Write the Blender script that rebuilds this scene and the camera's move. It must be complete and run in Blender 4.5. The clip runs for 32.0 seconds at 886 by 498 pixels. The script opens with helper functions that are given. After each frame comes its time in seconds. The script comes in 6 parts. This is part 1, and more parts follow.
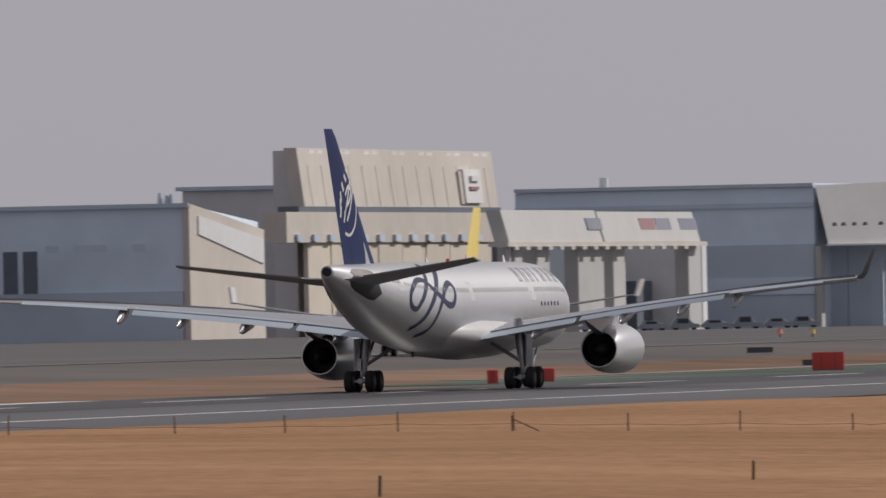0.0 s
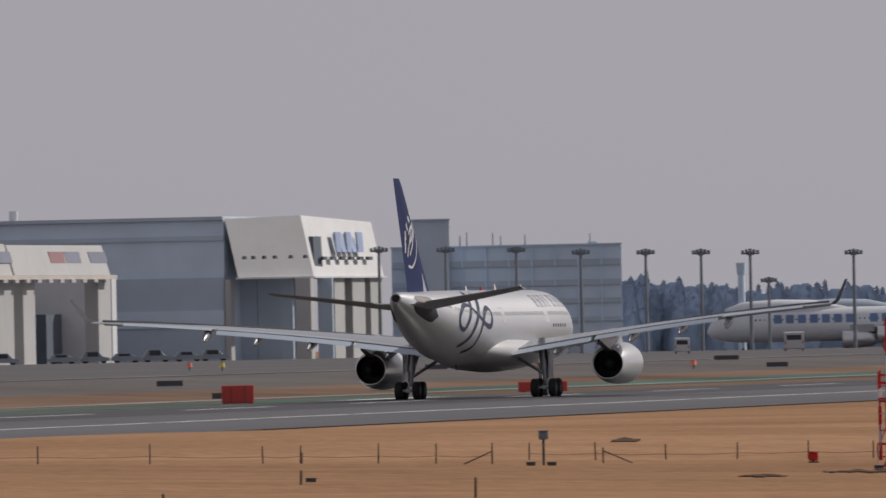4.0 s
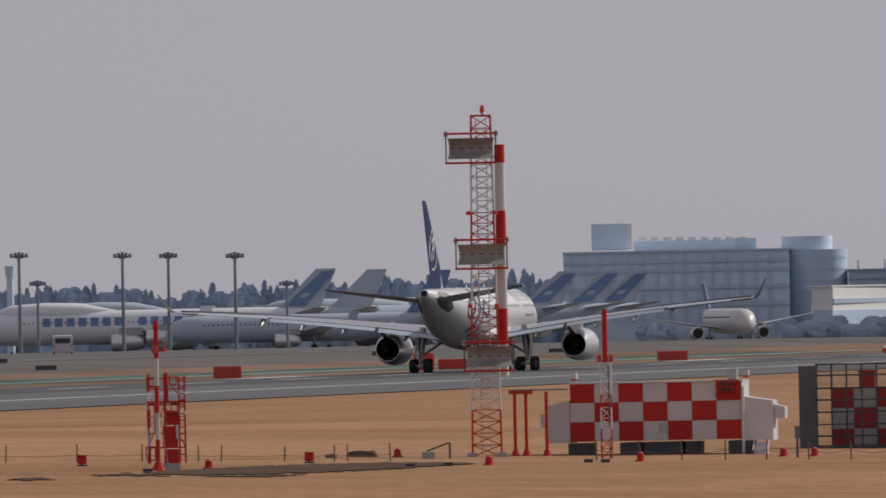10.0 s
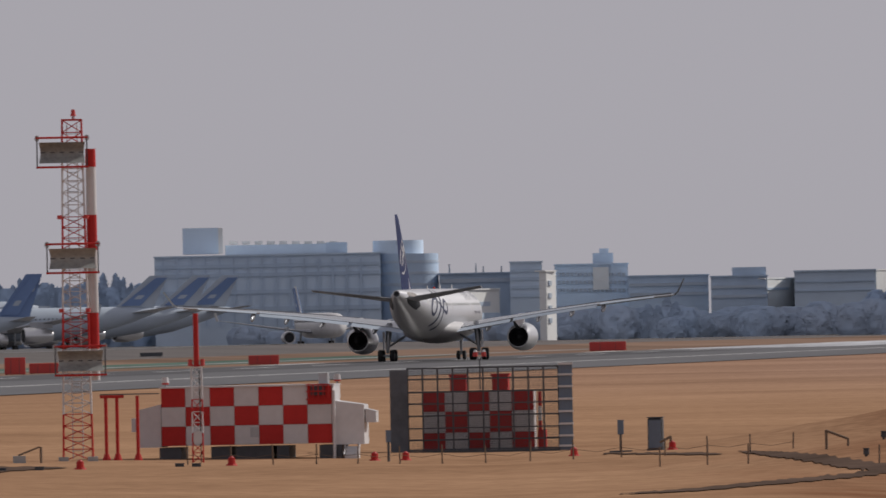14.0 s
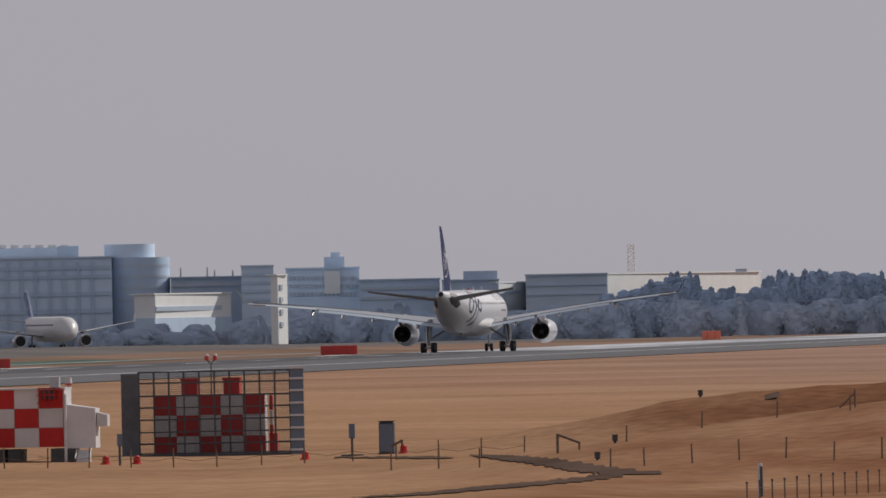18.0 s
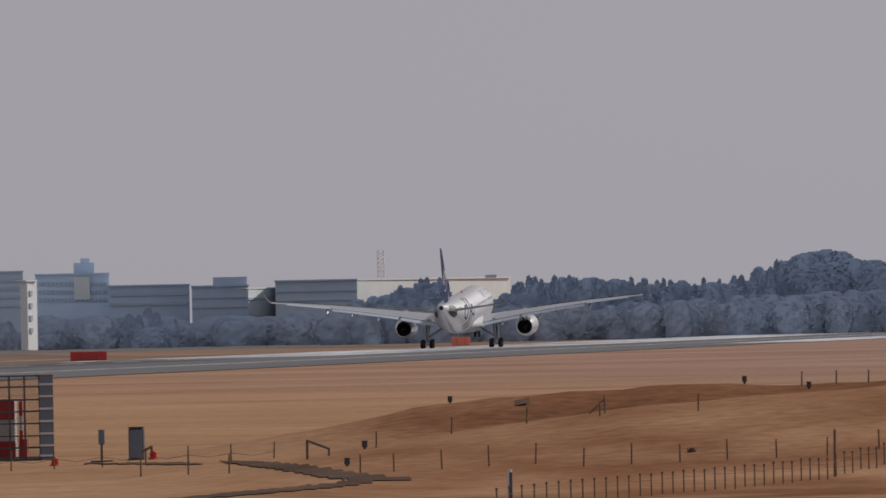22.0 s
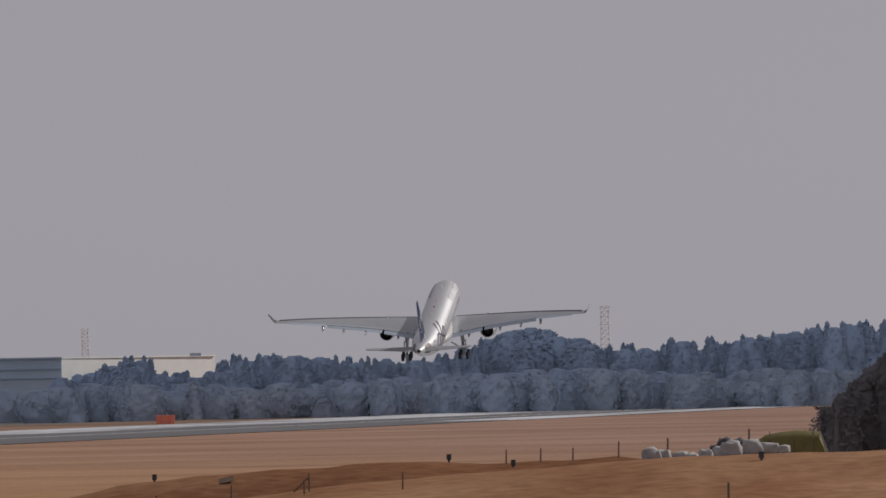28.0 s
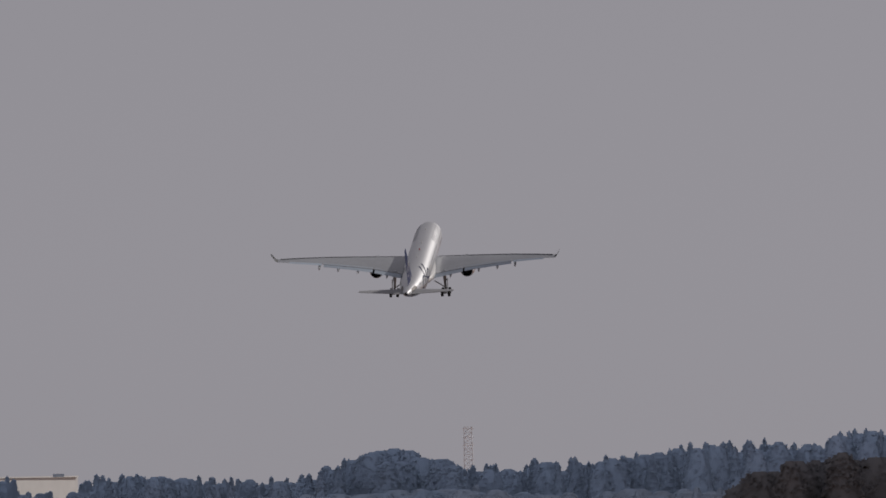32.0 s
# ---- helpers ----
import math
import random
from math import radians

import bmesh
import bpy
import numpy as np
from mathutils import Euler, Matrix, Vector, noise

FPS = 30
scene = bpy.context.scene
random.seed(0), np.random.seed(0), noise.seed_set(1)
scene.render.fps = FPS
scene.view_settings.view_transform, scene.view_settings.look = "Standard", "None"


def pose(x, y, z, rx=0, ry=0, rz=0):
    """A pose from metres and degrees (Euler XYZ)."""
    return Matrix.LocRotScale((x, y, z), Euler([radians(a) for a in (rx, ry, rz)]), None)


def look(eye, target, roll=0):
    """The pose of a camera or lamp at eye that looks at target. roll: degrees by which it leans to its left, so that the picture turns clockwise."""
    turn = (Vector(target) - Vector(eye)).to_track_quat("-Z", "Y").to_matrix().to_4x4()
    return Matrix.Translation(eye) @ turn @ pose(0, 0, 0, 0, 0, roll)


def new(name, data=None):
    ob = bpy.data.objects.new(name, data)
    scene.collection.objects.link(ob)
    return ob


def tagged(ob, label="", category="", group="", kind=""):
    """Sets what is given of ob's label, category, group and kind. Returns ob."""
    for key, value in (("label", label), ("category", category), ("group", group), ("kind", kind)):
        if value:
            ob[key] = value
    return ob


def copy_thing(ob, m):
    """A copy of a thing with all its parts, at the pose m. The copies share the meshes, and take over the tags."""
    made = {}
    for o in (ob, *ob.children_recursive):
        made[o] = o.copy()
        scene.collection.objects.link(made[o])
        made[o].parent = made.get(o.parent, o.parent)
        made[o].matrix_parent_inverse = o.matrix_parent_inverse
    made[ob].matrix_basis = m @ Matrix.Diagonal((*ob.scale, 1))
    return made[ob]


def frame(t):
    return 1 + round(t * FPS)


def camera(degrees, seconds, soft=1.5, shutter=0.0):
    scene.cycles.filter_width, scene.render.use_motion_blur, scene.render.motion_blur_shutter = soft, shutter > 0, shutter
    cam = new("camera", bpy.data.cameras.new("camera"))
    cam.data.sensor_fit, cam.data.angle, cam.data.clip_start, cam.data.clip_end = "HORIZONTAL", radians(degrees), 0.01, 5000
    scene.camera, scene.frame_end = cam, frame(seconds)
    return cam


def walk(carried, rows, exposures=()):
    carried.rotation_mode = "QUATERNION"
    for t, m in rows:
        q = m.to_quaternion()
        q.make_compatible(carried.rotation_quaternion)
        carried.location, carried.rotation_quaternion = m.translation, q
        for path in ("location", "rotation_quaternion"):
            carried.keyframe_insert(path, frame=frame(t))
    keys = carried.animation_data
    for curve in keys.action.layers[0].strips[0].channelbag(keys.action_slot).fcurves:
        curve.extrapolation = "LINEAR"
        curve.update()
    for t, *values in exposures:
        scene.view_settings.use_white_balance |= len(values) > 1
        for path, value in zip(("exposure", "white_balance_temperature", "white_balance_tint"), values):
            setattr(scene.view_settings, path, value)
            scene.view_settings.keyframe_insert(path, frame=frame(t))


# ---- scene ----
# Layout fitted to the camera's view: the camera stands at the origin of the plan on a low bank, the runway runs along
# +Y at X = -250.
# The grid (u, v) holds pixel positions in the opening view, tilted by the camera's own roll. Sizes at distance d are n
# * d / STEP; distances d are in units of REACH metres.
STEP, REACH, ROLL, EYE_Z, EYE_V, BEAR_0 = 28091.0, 1.056, 1.173, 5.365, 105.74, -0.23189
RUNWAY_X = -250.0
CR, SR = math.cos(radians(ROLL)), math.sin(radians(ROLL))


def bearing(u, v=441):
    return BEAR_0 + ((u - 784) * CR - (v - 441) * SR) / (STEP * REACH)


def spot(u, d, v=441):
    """Plan position at grid place (u, v) and distance d."""
    return (d * REACH * math.sin(bearing(u, v)), d * REACH * math.cos(bearing(u, v)))


def height(v, d, u):
    return EYE_Z - ((u - 784) * SR + (v - 441) * CR - EYE_V) * d / STEP


def size(n, d):
    return n * d / STEP


cam = camera(3.0277, 32.0, soft=1.6, shutter=0.4)
# seconds, bearing in degrees, elevation in degrees
PAN = [(0, -13.2863, 0.2042), (0.5, -12.9906, 0.2098), (1, -12.7451, 0.2202), (1.5, -12.484, 0.2322), (2, -12.2095, 0.244), (2.5, -11.9464, 0.2618),
       (3, -11.6979, 0.2731), (3.5, -11.4707, 0.2849), (4, -11.267, 0.2774), (4.5, -11.0207, 0.2757), (5.5, -10.57, 0.267), (6.5, -10.1479, 0.2578),
       (7, -9.9645, 0.2541), (7.5, -9.7202, 0.2491), (8, -9.473, 0.2469), (8.5, -9.248, 0.2452), (9, -9.0355, 0.2408), (9.5, -8.8994, 0.238),
       (10, -8.768, 0.2382), (10.5, -8.5894, 0.2375), (11, -8.3788, 0.2361), (11.5, -8.1896, 0.2322), (12, -8.0332, 0.229), (12.5, -7.8555, 0.2254),
       (13, -7.7193, 0.2255), (13.5, -7.5589, 0.227), (14, -7.3706, 0.2241), (14.5, -7.2306, 0.2222), (15.5, -6.985, 0.2219),
       (16.5, -6.7709, 0.2215), (17, -6.6743, 0.2195), (17.5, -6.5468, 0.2208), (18, -6.4522, 0.2185), (18.5, -6.3575, 0.2188),
       (19, -6.2319, 0.2192), (19.5, -6.0793, 0.2209), (20, -5.9344, 0.2185), (20.5, -5.8301, 0.2196), (21, -5.7567, 0.2187),
       (21.5, -5.6852, 0.2205), (22, -5.5963, 0.2216), (22.5, -5.4745, 0.2249), (23, -5.3487, 0.2397), (23.5, -5.2302, 0.2701),
       (24, -5.1194, 0.3026), (24.5, -5.03, 0.3298), (25, -4.9505, 0.3455), (25.5, -4.8691, 0.3574), (26.5, -4.757, 0.394), (27.5, -4.6607, 0.4381),
       (28, -4.5809, 0.4684), (28.5, -4.5183, 0.5077), (29, -4.473, 0.5473), (29.5, -4.4267, 0.5946), (30, -4.3818, 0.6652), (30.5, -4.311, 0.7256),
       (31, -4.2227, 0.7914), (31.5, -4.1444, 0.84), (32, -4.1051, 0.872)]
walk(cam, [(t, pose(0, 0, EYE_Z, 90 + e, 0, -b) @ pose(0, 0, 0, 0, 0, -ROLL)) for t, b, e in PAN],
     exposures=[(0, 0.02), (2, -0.03), (9, 0.0), (17, 0.0), (20, -0.08), (24, -0.13), (28, -0.22), (32, -0.43)])

# ---- world and sun ----
SUN_AZ, SUN_EL = 52.0, 35.0      # degrees to the right of +Y, above the horizon
world = bpy.data.worlds.new("world")
scene.world = world
world.use_nodes = True
wn, wl = world.node_tree.nodes, world.node_tree.links
sky = wn.new("ShaderNodeTexSky")
sky.sky_type, sky.sun_disc = "NISHITA", False
sky.sun_elevation, sky.sun_rotation = radians(SUN_EL), radians(SUN_AZ)
sky.air_density, sky.dust_density, sky.ozone_density = 1.0, 0.35, 1.0
hazy = wn.new("ShaderNodeHueSaturation")
hazy.inputs["Saturation"].default_value = 0.07
wl.new(sky.outputs[0], hazy.inputs["Color"])
tint = wn.new("ShaderNodeMix")
tint.data_type, tint.blend_type = "RGBA", "MULTIPLY"
tint.inputs[0].default_value, tint.inputs[7].default_value = 1.0, (1.0, 0.975, 1.085, 1)
wl.new(hazy.outputs[0], tint.inputs[6])
veil = wn.new("ShaderNodeMix")          # thin even haze all over the sky
veil.data_type = "RGBA"
veil.inputs[0].default_value, veil.inputs[7].default_value = 0.6, (7.3, 7.02, 7.72, 1)
wl.new(tint.outputs[2], veil.inputs[6]), wl.new(veil.outputs[2], wn["Background"].inputs["Color"])
wn["Background"].inputs["Strength"].default_value = 0.0525
sun = new("sun", bpy.data.lights.new("sun", "SUN"))
sun.data.energy, sun.data.angle, sun.data.color = 2.9, radians(0.6), (1.0, 0.95, 0.885)
sun.matrix_world = look((0, 0, 0), (-math.sin(radians(SUN_AZ)) * math.cos(radians(SUN_EL)),
                                    -math.cos(radians(SUN_AZ)) * math.cos(radians(SUN_EL)), -math.sin(radians(SUN_EL))))

# ---- materials ----
def material(name, color, rough=0.6, metal=0.0, vary=0.12, scale=1.0, bump=0.0, spec=0.5, second=None, stretch=(1, 1, 1), each=0.0, coords="Object"):
    """Paint, metal, soil: two scales of mottling in metres, optional second colour, fine relief, a small difference from piece to piece."""
    m = bpy.data.materials.new(name)
    m.use_nodes = True
    n, l = m.node_tree.nodes, m.node_tree.links
    b = n["Principled BSDF"]
    b.inputs["Roughness"].default_value, b.inputs["Metallic"].default_value = rough, metal
    b.inputs["Specular IOR Level"].default_value = spec
    tc, mp = n.new("ShaderNodeTexCoord"), n.new("ShaderNodeMapping")
    mp.inputs["Scale"].default_value = stretch
    l.new(tc.outputs[coords], mp.inputs[0])
    big, fine = n.new("ShaderNodeTexNoise"), n.new("ShaderNodeTexNoise")
    big.inputs["Scale"].default_value, fine.inputs["Scale"].default_value = 0.35 / scale, 4.0 / scale
    big.inputs["Detail"].default_value, fine.inputs["Detail"].default_value = 5, 4
    for t in (big, fine):
        l.new(mp.outputs[0], t.inputs["Vector"])
    add = n.new("ShaderNodeMath")
    add.operation = "MULTIPLY_ADD"
    add.inputs[1].default_value = 0.45
    l.new(fine.outputs["Fac"], add.inputs[0]), l.new(big.outputs["Fac"], add.inputs[2])
    ramp = n.new("ShaderNodeValToRGB")
    ramp.color_ramp.elements[0].position, ramp.color_ramp.elements[1].position = 0.5, 0.95
    lo = second or tuple(c * (1 - vary) for c in color)
    hi = color if second else tuple(min(1, c * (1 + vary)) for c in color)
    ramp.color_ramp.elements[0].color, ramp.color_ramp.elements[1].color = (*lo, 1), (*hi, 1)
    l.new(add.outputs[0], ramp.inputs[0])
    col = ramp.outputs[0]
    if each:
        info, hs, mr = n.new("ShaderNodeObjectInfo"), n.new("ShaderNodeHueSaturation"), n.new("ShaderNodeMapRange")
        mr.inputs[3].default_value, mr.inputs[4].default_value = 1 - each, 1 + each
        l.new(info.outputs["Random"], mr.inputs[0]), l.new(mr.outputs[0], hs.inputs["Value"]), l.new(col, hs.inputs["Color"])
        col = hs.outputs[0]
    l.new(col, b.inputs["Base Color"])
    if bump:
        bp = n.new("ShaderNodeBump")
        bp.inputs["Strength"].default_value, bp.inputs["Distance"].default_value = bump, 0.05 * scale
        l.new(fine.outputs["Fac"], bp.inputs["Height"]), l.new(bp.outputs[0], b.inputs["Normal"])
    return m


MAT = {}
def paints(*rows):
    for row in rows:
        MAT[row[0]] = material(*row[:6], each=.05, spec=.15 if row[0] in ("navy_paint", "navy_print", "fin_blue", "red_paint", "wing_dark") else .5)


paints(("white_paint", (.58, .57, .57), .38, 0, .06, 3), ("silver_paint", (.60, .60, .615), .38, .74, .05, 4), ("navy_paint", (.010, .022, .09), .5, 0, .1, 2),
       ("navy_print", (.035, .042, .085), .5, 0, .05, 1), ("wing_grey", (.36, .37, .395), .26, .2, .1, 3), ("tail_grey", (.29, .29, .305), .62, .0, .1, 3), ("plate_brown", (.20, .18, .17), .6, .1, .2, 1), ("wing_dark", (.04, .043, .05), .5, 0, .1, 2),
       ("tyre", (.018, .018, .019), .85, 0, .2, 1), ("steel", (.35, .36, .38), .35, .7, .1, 1), ("soot", (.025, .025, .028), .7, .2, .2, 1))
paints(("nacelle", (.66, .66, .67), .3, .7, .05, 2), ("yellow_paint", (.76, .60, .16), .4, 0, .06, 2), ("glass_dark", (.03, .035, .045), .15, 0, .1, 1),
       # blue and grey hangar walls: shade and distance haze put into the colour
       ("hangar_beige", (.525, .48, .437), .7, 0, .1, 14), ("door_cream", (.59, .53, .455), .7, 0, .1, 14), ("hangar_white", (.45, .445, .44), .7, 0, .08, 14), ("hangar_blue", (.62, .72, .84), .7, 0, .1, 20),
       # last colour here: shade painted into recesses, doorways and open bays
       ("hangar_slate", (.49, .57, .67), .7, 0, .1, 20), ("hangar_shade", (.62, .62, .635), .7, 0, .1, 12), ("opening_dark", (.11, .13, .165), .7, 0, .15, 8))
# blue-grey terminal colours carry the distance haze in the base colour
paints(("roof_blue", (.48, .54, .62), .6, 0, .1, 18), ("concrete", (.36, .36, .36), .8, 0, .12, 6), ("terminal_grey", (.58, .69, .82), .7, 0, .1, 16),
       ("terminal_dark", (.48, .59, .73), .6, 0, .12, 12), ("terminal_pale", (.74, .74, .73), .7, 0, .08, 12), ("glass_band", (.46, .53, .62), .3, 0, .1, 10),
       ("red_paint", (.46, .032, .03), .5, 0, .15, 1.2), ("mast_white", (.57, .56, .57), .5, 0, .1, 1.2), ("sign_red", (.52, .05, .045), .5, 0, .12, 1))
# sign_orange is brightened in colour to stand in for haze on the far sign
paints(("sign_orange", (.95, .27, .18), .5, 0, .08, 1), ("galvanised", (.42, .43, .45), .45, .55, .15, 1), ("dark_metal", (.07, .075, .085), .6, .2, .2, 1),
       ("weathered_wood", (.17, .12, .085), .9, 0, .25, .8), ("cable_black", (.03, .03, .03), .7, 0, .1, 1), ("lamp_pole", (.22, .245, .285), .6, .1, .1, 3),
       ("sack_white", (.40, .38, .37), .85, 0, .15, .8), ("olive_sheet", (.18, .15, .045), .8, 0, .25, 1.5), ("amber", (.8, .25, .05), .4, 0, .05, 1))
# hull_shade, fin_blue: shade and haze on the freighters are put into these colours
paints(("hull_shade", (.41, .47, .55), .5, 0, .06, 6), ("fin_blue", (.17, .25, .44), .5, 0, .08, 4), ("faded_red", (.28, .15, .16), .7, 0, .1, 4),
       # pylon colour lifted towards the sky to paint in distance haze
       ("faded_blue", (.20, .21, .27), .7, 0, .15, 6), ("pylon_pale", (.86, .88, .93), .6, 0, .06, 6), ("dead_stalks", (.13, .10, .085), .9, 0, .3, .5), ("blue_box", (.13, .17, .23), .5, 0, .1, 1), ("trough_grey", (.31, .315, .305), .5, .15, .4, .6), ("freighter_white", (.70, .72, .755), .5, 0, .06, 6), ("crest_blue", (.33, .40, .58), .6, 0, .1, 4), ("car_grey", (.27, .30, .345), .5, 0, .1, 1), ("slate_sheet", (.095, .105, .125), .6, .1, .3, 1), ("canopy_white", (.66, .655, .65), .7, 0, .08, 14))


# ---- mesh helpers ----
def part(name, bm, mat, parent=None, label="", smooth=False, kind=""):
    """One mesh object from a bmesh, under a thing or a part."""
    me = bpy.data.meshes.new(name)
    bmesh.ops.recalc_face_normals(bm, faces=bm.faces)
    bm.to_mesh(me)
    bm.free()
    me.materials.append(MAT[mat] if isinstance(mat, str) else mat)
    if smooth:
        me.shade_smooth() if smooth is True else me.set_sharp_from_angle(angle=radians(smooth))
        if smooth is not True:
            for p in me.polygons:
                p.use_smooth = True
            me.set_sharp_from_angle(angle=radians(smooth))
    ob = new(name, me)
    ob.parent = parent
    return tagged(ob, label, kind=kind)


def thing(name, m, label, category, group="", kind=""):
    ob = new(name)
    ob.matrix_basis = m
    return tagged(ob, label, category, group, kind)


def box(bm, x0, x1, y0, y1, z0, z1):
    v = [bm.verts.new((x, y, z)) for z in (z0, z1) for y in (y0, y1) for x in (x0, x1)]
    for f in ((0, 2, 3, 1), (4, 5, 7, 6), (0, 1, 5, 4), (2, 6, 7, 3), (0, 4, 6, 2), (1, 3, 7, 5)):
        bm.faces.new([v[i] for i in f])
    return bm


def a_box(*s):
    return box(bmesh.new(), *s)


def prism(bm, plan, z0, z1, lean=(0, 0)):
    """Upright prism over a plan polygon; z0 and z1 may be lists, a height for each corner."""
    k = len(plan)
    za = z0 if isinstance(z0, (list, tuple)) else [z0] * k
    zb = z1 if isinstance(z1, (list, tuple)) else [z1] * k
    lo = [bm.verts.new((p[0], p[1], z)) for p, z in zip(plan, za)]
    hi = [bm.verts.new((p[0] + lean[0], p[1] + lean[1], z)) for p, z in zip(plan, zb)]
    bm.faces.new(lo[::-1]), bm.faces.new(hi)
    for i in range(k):
        bm.faces.new((lo[i], lo[(i + 1) % k], hi[(i + 1) % k], hi[i]))
    return bm


def prism_x(bm, outline, x0, x1):
    """A plate across x over an outline of (y, z) points."""
    lo, hi = [bm.verts.new((x0, y, z)) for y, z in outline], [bm.verts.new((x1, y, z)) for y, z in outline]
    bm.faces.new(lo[::-1]), bm.faces.new(hi)
    for i in range(len(outline)):
        j = (i + 1) % len(outline)
        bm.faces.new((lo[i], lo[j], hi[j], hi[i]))
    return bm


def rod(bm, a, b, r, r2=None, sides=6, caps=True):
    a, b = Vector(a), Vector(b)
    q = (b - a).to_track_quat("Z", "Y")
    rings = []
    for p, rr in ((a, r), (b, r if r2 is None else r2)):
        rings.append([bm.verts.new(p + q @ Vector((rr * math.cos(math.tau * i / sides), rr * math.sin(math.tau * i / sides), 0))) for i in range(sides)])
    for i in range(sides):
        j = (i + 1) % sides
        bm.faces.new((rings[0][i], rings[0][j], rings[1][j], rings[1][i]))
    if caps:
        bm.faces.new(rings[0][::-1]), bm.faces.new(rings[1])
    return bm


def loft(bm, rings, caps=True, closed=True):
    vs = [[bm.verts.new(p) for p in r] for r in rings]
    k = len(vs[0])
    for a, b in zip(vs, vs[1:]):
        for i in range(k if closed else k - 1):
            j = (i + 1) % k
            bm.faces.new((a[i], a[j], b[j], b[i]))
    if caps:
        bm.faces.new(vs[0][::-1]), bm.faces.new(vs[-1])
    return bm


def ring_y(y, cx, cz, rx, rz, sides=32):
    return [(cx + rx * math.sin(math.tau * i / sides), y, cz + rz * math.cos(math.tau * i / sides)) for i in range(sides)]


def wheel(name, parent, x, y, z, r, w):
    """One tyre with its hub discs, in a single mesh of two materials."""
    bm = bmesh.new()
    prof = [(-.5, .62), (-.5, .86), (-.36, .97), (0, 1), (.36, .97), (.5, .86), (.5, .62)]
    loft(bm, [[(x + w * a, y + r * b * math.sin(math.tau * i / 20), z + r * b * math.cos(math.tau * i / 20)) for i in range(20)] for a, b in prof])
    for f in bm.faces:
        f.material_index = 0
    n = len(bm.faces)
    for s in (-1, 1):
        rod(bm, (x + s * w * .5, y, z), (x + s * w * .54, y, z), r * .5, r * .42, 14)
    bm.faces.ensure_lookup_table()
    for f in bm.faces[n:]:
        f.material_index = 1
    t = part(name, bm, "tyre", parent, "black tyre on a dark grey hub", smooth=40)
    t.data.materials.append(MAT["dark_metal"])
    return t


def smoothstep(a, b, x):
    t = min(1, max(0, (x - a) / (b - a)))
    return t * t * (3 - 2 * t)


def along(knots, u):
    """A value read off a line of (u, value) knots."""
    if u <= knots[0][0]:
        return knots[0][1]
    for (a, p), (b, q) in zip(knots, knots[1:]):
        if u <= b:
            return p + (q - p) * (u - a) / (b - a)
    return knots[-1][1]


def ground_z(x, y):
    """Height of the grass: flat about the runway, a low rise nearer, a mound beyond the instrument shelters, the bank the camera stands on."""
    d = math.hypot(x, y) / REACH
    u = 788 + (math.atan2(x, y) - BEAR_0) * STEP * REACH if y > 0 else 9000
    near = along(((0, .95), (900, .74), (1900, .33), (3200, -.18), (3900, -.42), (4550, -.15), (5600, 0)), u)
    crest = along(((0, .66), (784, .80), (1568, 1.05), (2200, .75), (3000, .28), (4137, -.15), (5600, 0)), u)
    z = (near + (crest - near) * smoothstep(610, 690, d)) * (1 - smoothstep(700, 860, d)) * smoothstep(-194, -166, x) * smoothstep(60, 360, d)
    if u > 4200 and 400 < d < 900:
        end = 1 - smoothstep(7000, 8500, u)
        fold = 1 + .12 * noise.noise(Vector((u / 160, d / 30, 5))) + .05 * noise.noise(Vector((u / 45, d / 12, 9)))
        z += 2.25 * smoothstep(4200, 5080, u) ** .8 * math.exp(-((d - 652) / 13) ** 2) * fold * end
        z += along(((4080, 0), (4300, .22), (4500, .62), (4700, 1.15), (4900, 1.62), (5108, 2.0), (5217, 2.12), (5326, 2.28), (5413, 2.4), (5514, 2.5), (5676, 2.7), (6068, 2.8)), u) \
            * math.exp(-((d - 560) / 22) ** 2) * (.7 + .3 * fold) * end
        z -= .5 * smoothstep(4300, 4900, u) * (1 - smoothstep(505, 545, d)) * smoothstep(400, 470, d) * end
    z += 3.7 * (1 - smoothstep(25, 330, d))
    if x < -262:
        w = -262 - x
        z += -.3 * smoothstep(0, 14, w) + 1.6 * smoothstep(30, 90, w) * (1 - smoothstep(2500, 3200, y))
    z += (.10 * noise.noise(Vector((x / 23, y / 40, 0))) + .04 * noise.noise(Vector((x / 6, y / 9, 3)))) * smoothstep(-190, -175, x)
    return z


def foot(u, d):
    """Plan place and height of the ground seen at u and distance d."""
    v = 700
    for _ in range(3):
        x, y = spot(u, d, v)
        z = ground_z(x, y)
        v = 441 + ((EYE_Z - z) * STEP / d + EYE_V - (u - 784) * SR) / CR
    return x, y, z


def seen(u, v, d=380.0, stop=760.0, step=2.0):
    """Distance at which the sight line through (u, v) meets the ground."""
    while d < stop and ground_z(*spot(u, d, v)) < height(v, d, u):
        d += step
    return d


def grounded(u, d, turn=0.0, dz=0.0):
    """A pose on the ground at bearing u and distance d, its +Y pointing away from the camera."""
    x, y, z = foot(u, d)
    return pose(x, y, z + dz, 0, 0, -math.degrees(math.atan2(x, y)) + turn)


def wing_section(x, le, te, z, t, n=8, tilt=0.0):
    """A closed aerofoil outline at span x, from leading edge y = le to trailing edge y = te."""
    c = le - te
    up = [(x, le - c * (k / n) ** 1.5, z + tilt * (k / n) ** 1.5 * c + t * (1.35 * math.sqrt(k / n) * (1 - k / n) + .02)) for k in range(n + 1)]
    lo = [(x, le - c * (k / n) ** 1.5, z + tilt * (k / n) ** 1.5 * c - t * (.75 * math.sqrt(k / n) * (1 - k / n) + .02)) for k in range(n, -1, -1)]
    return up + lo

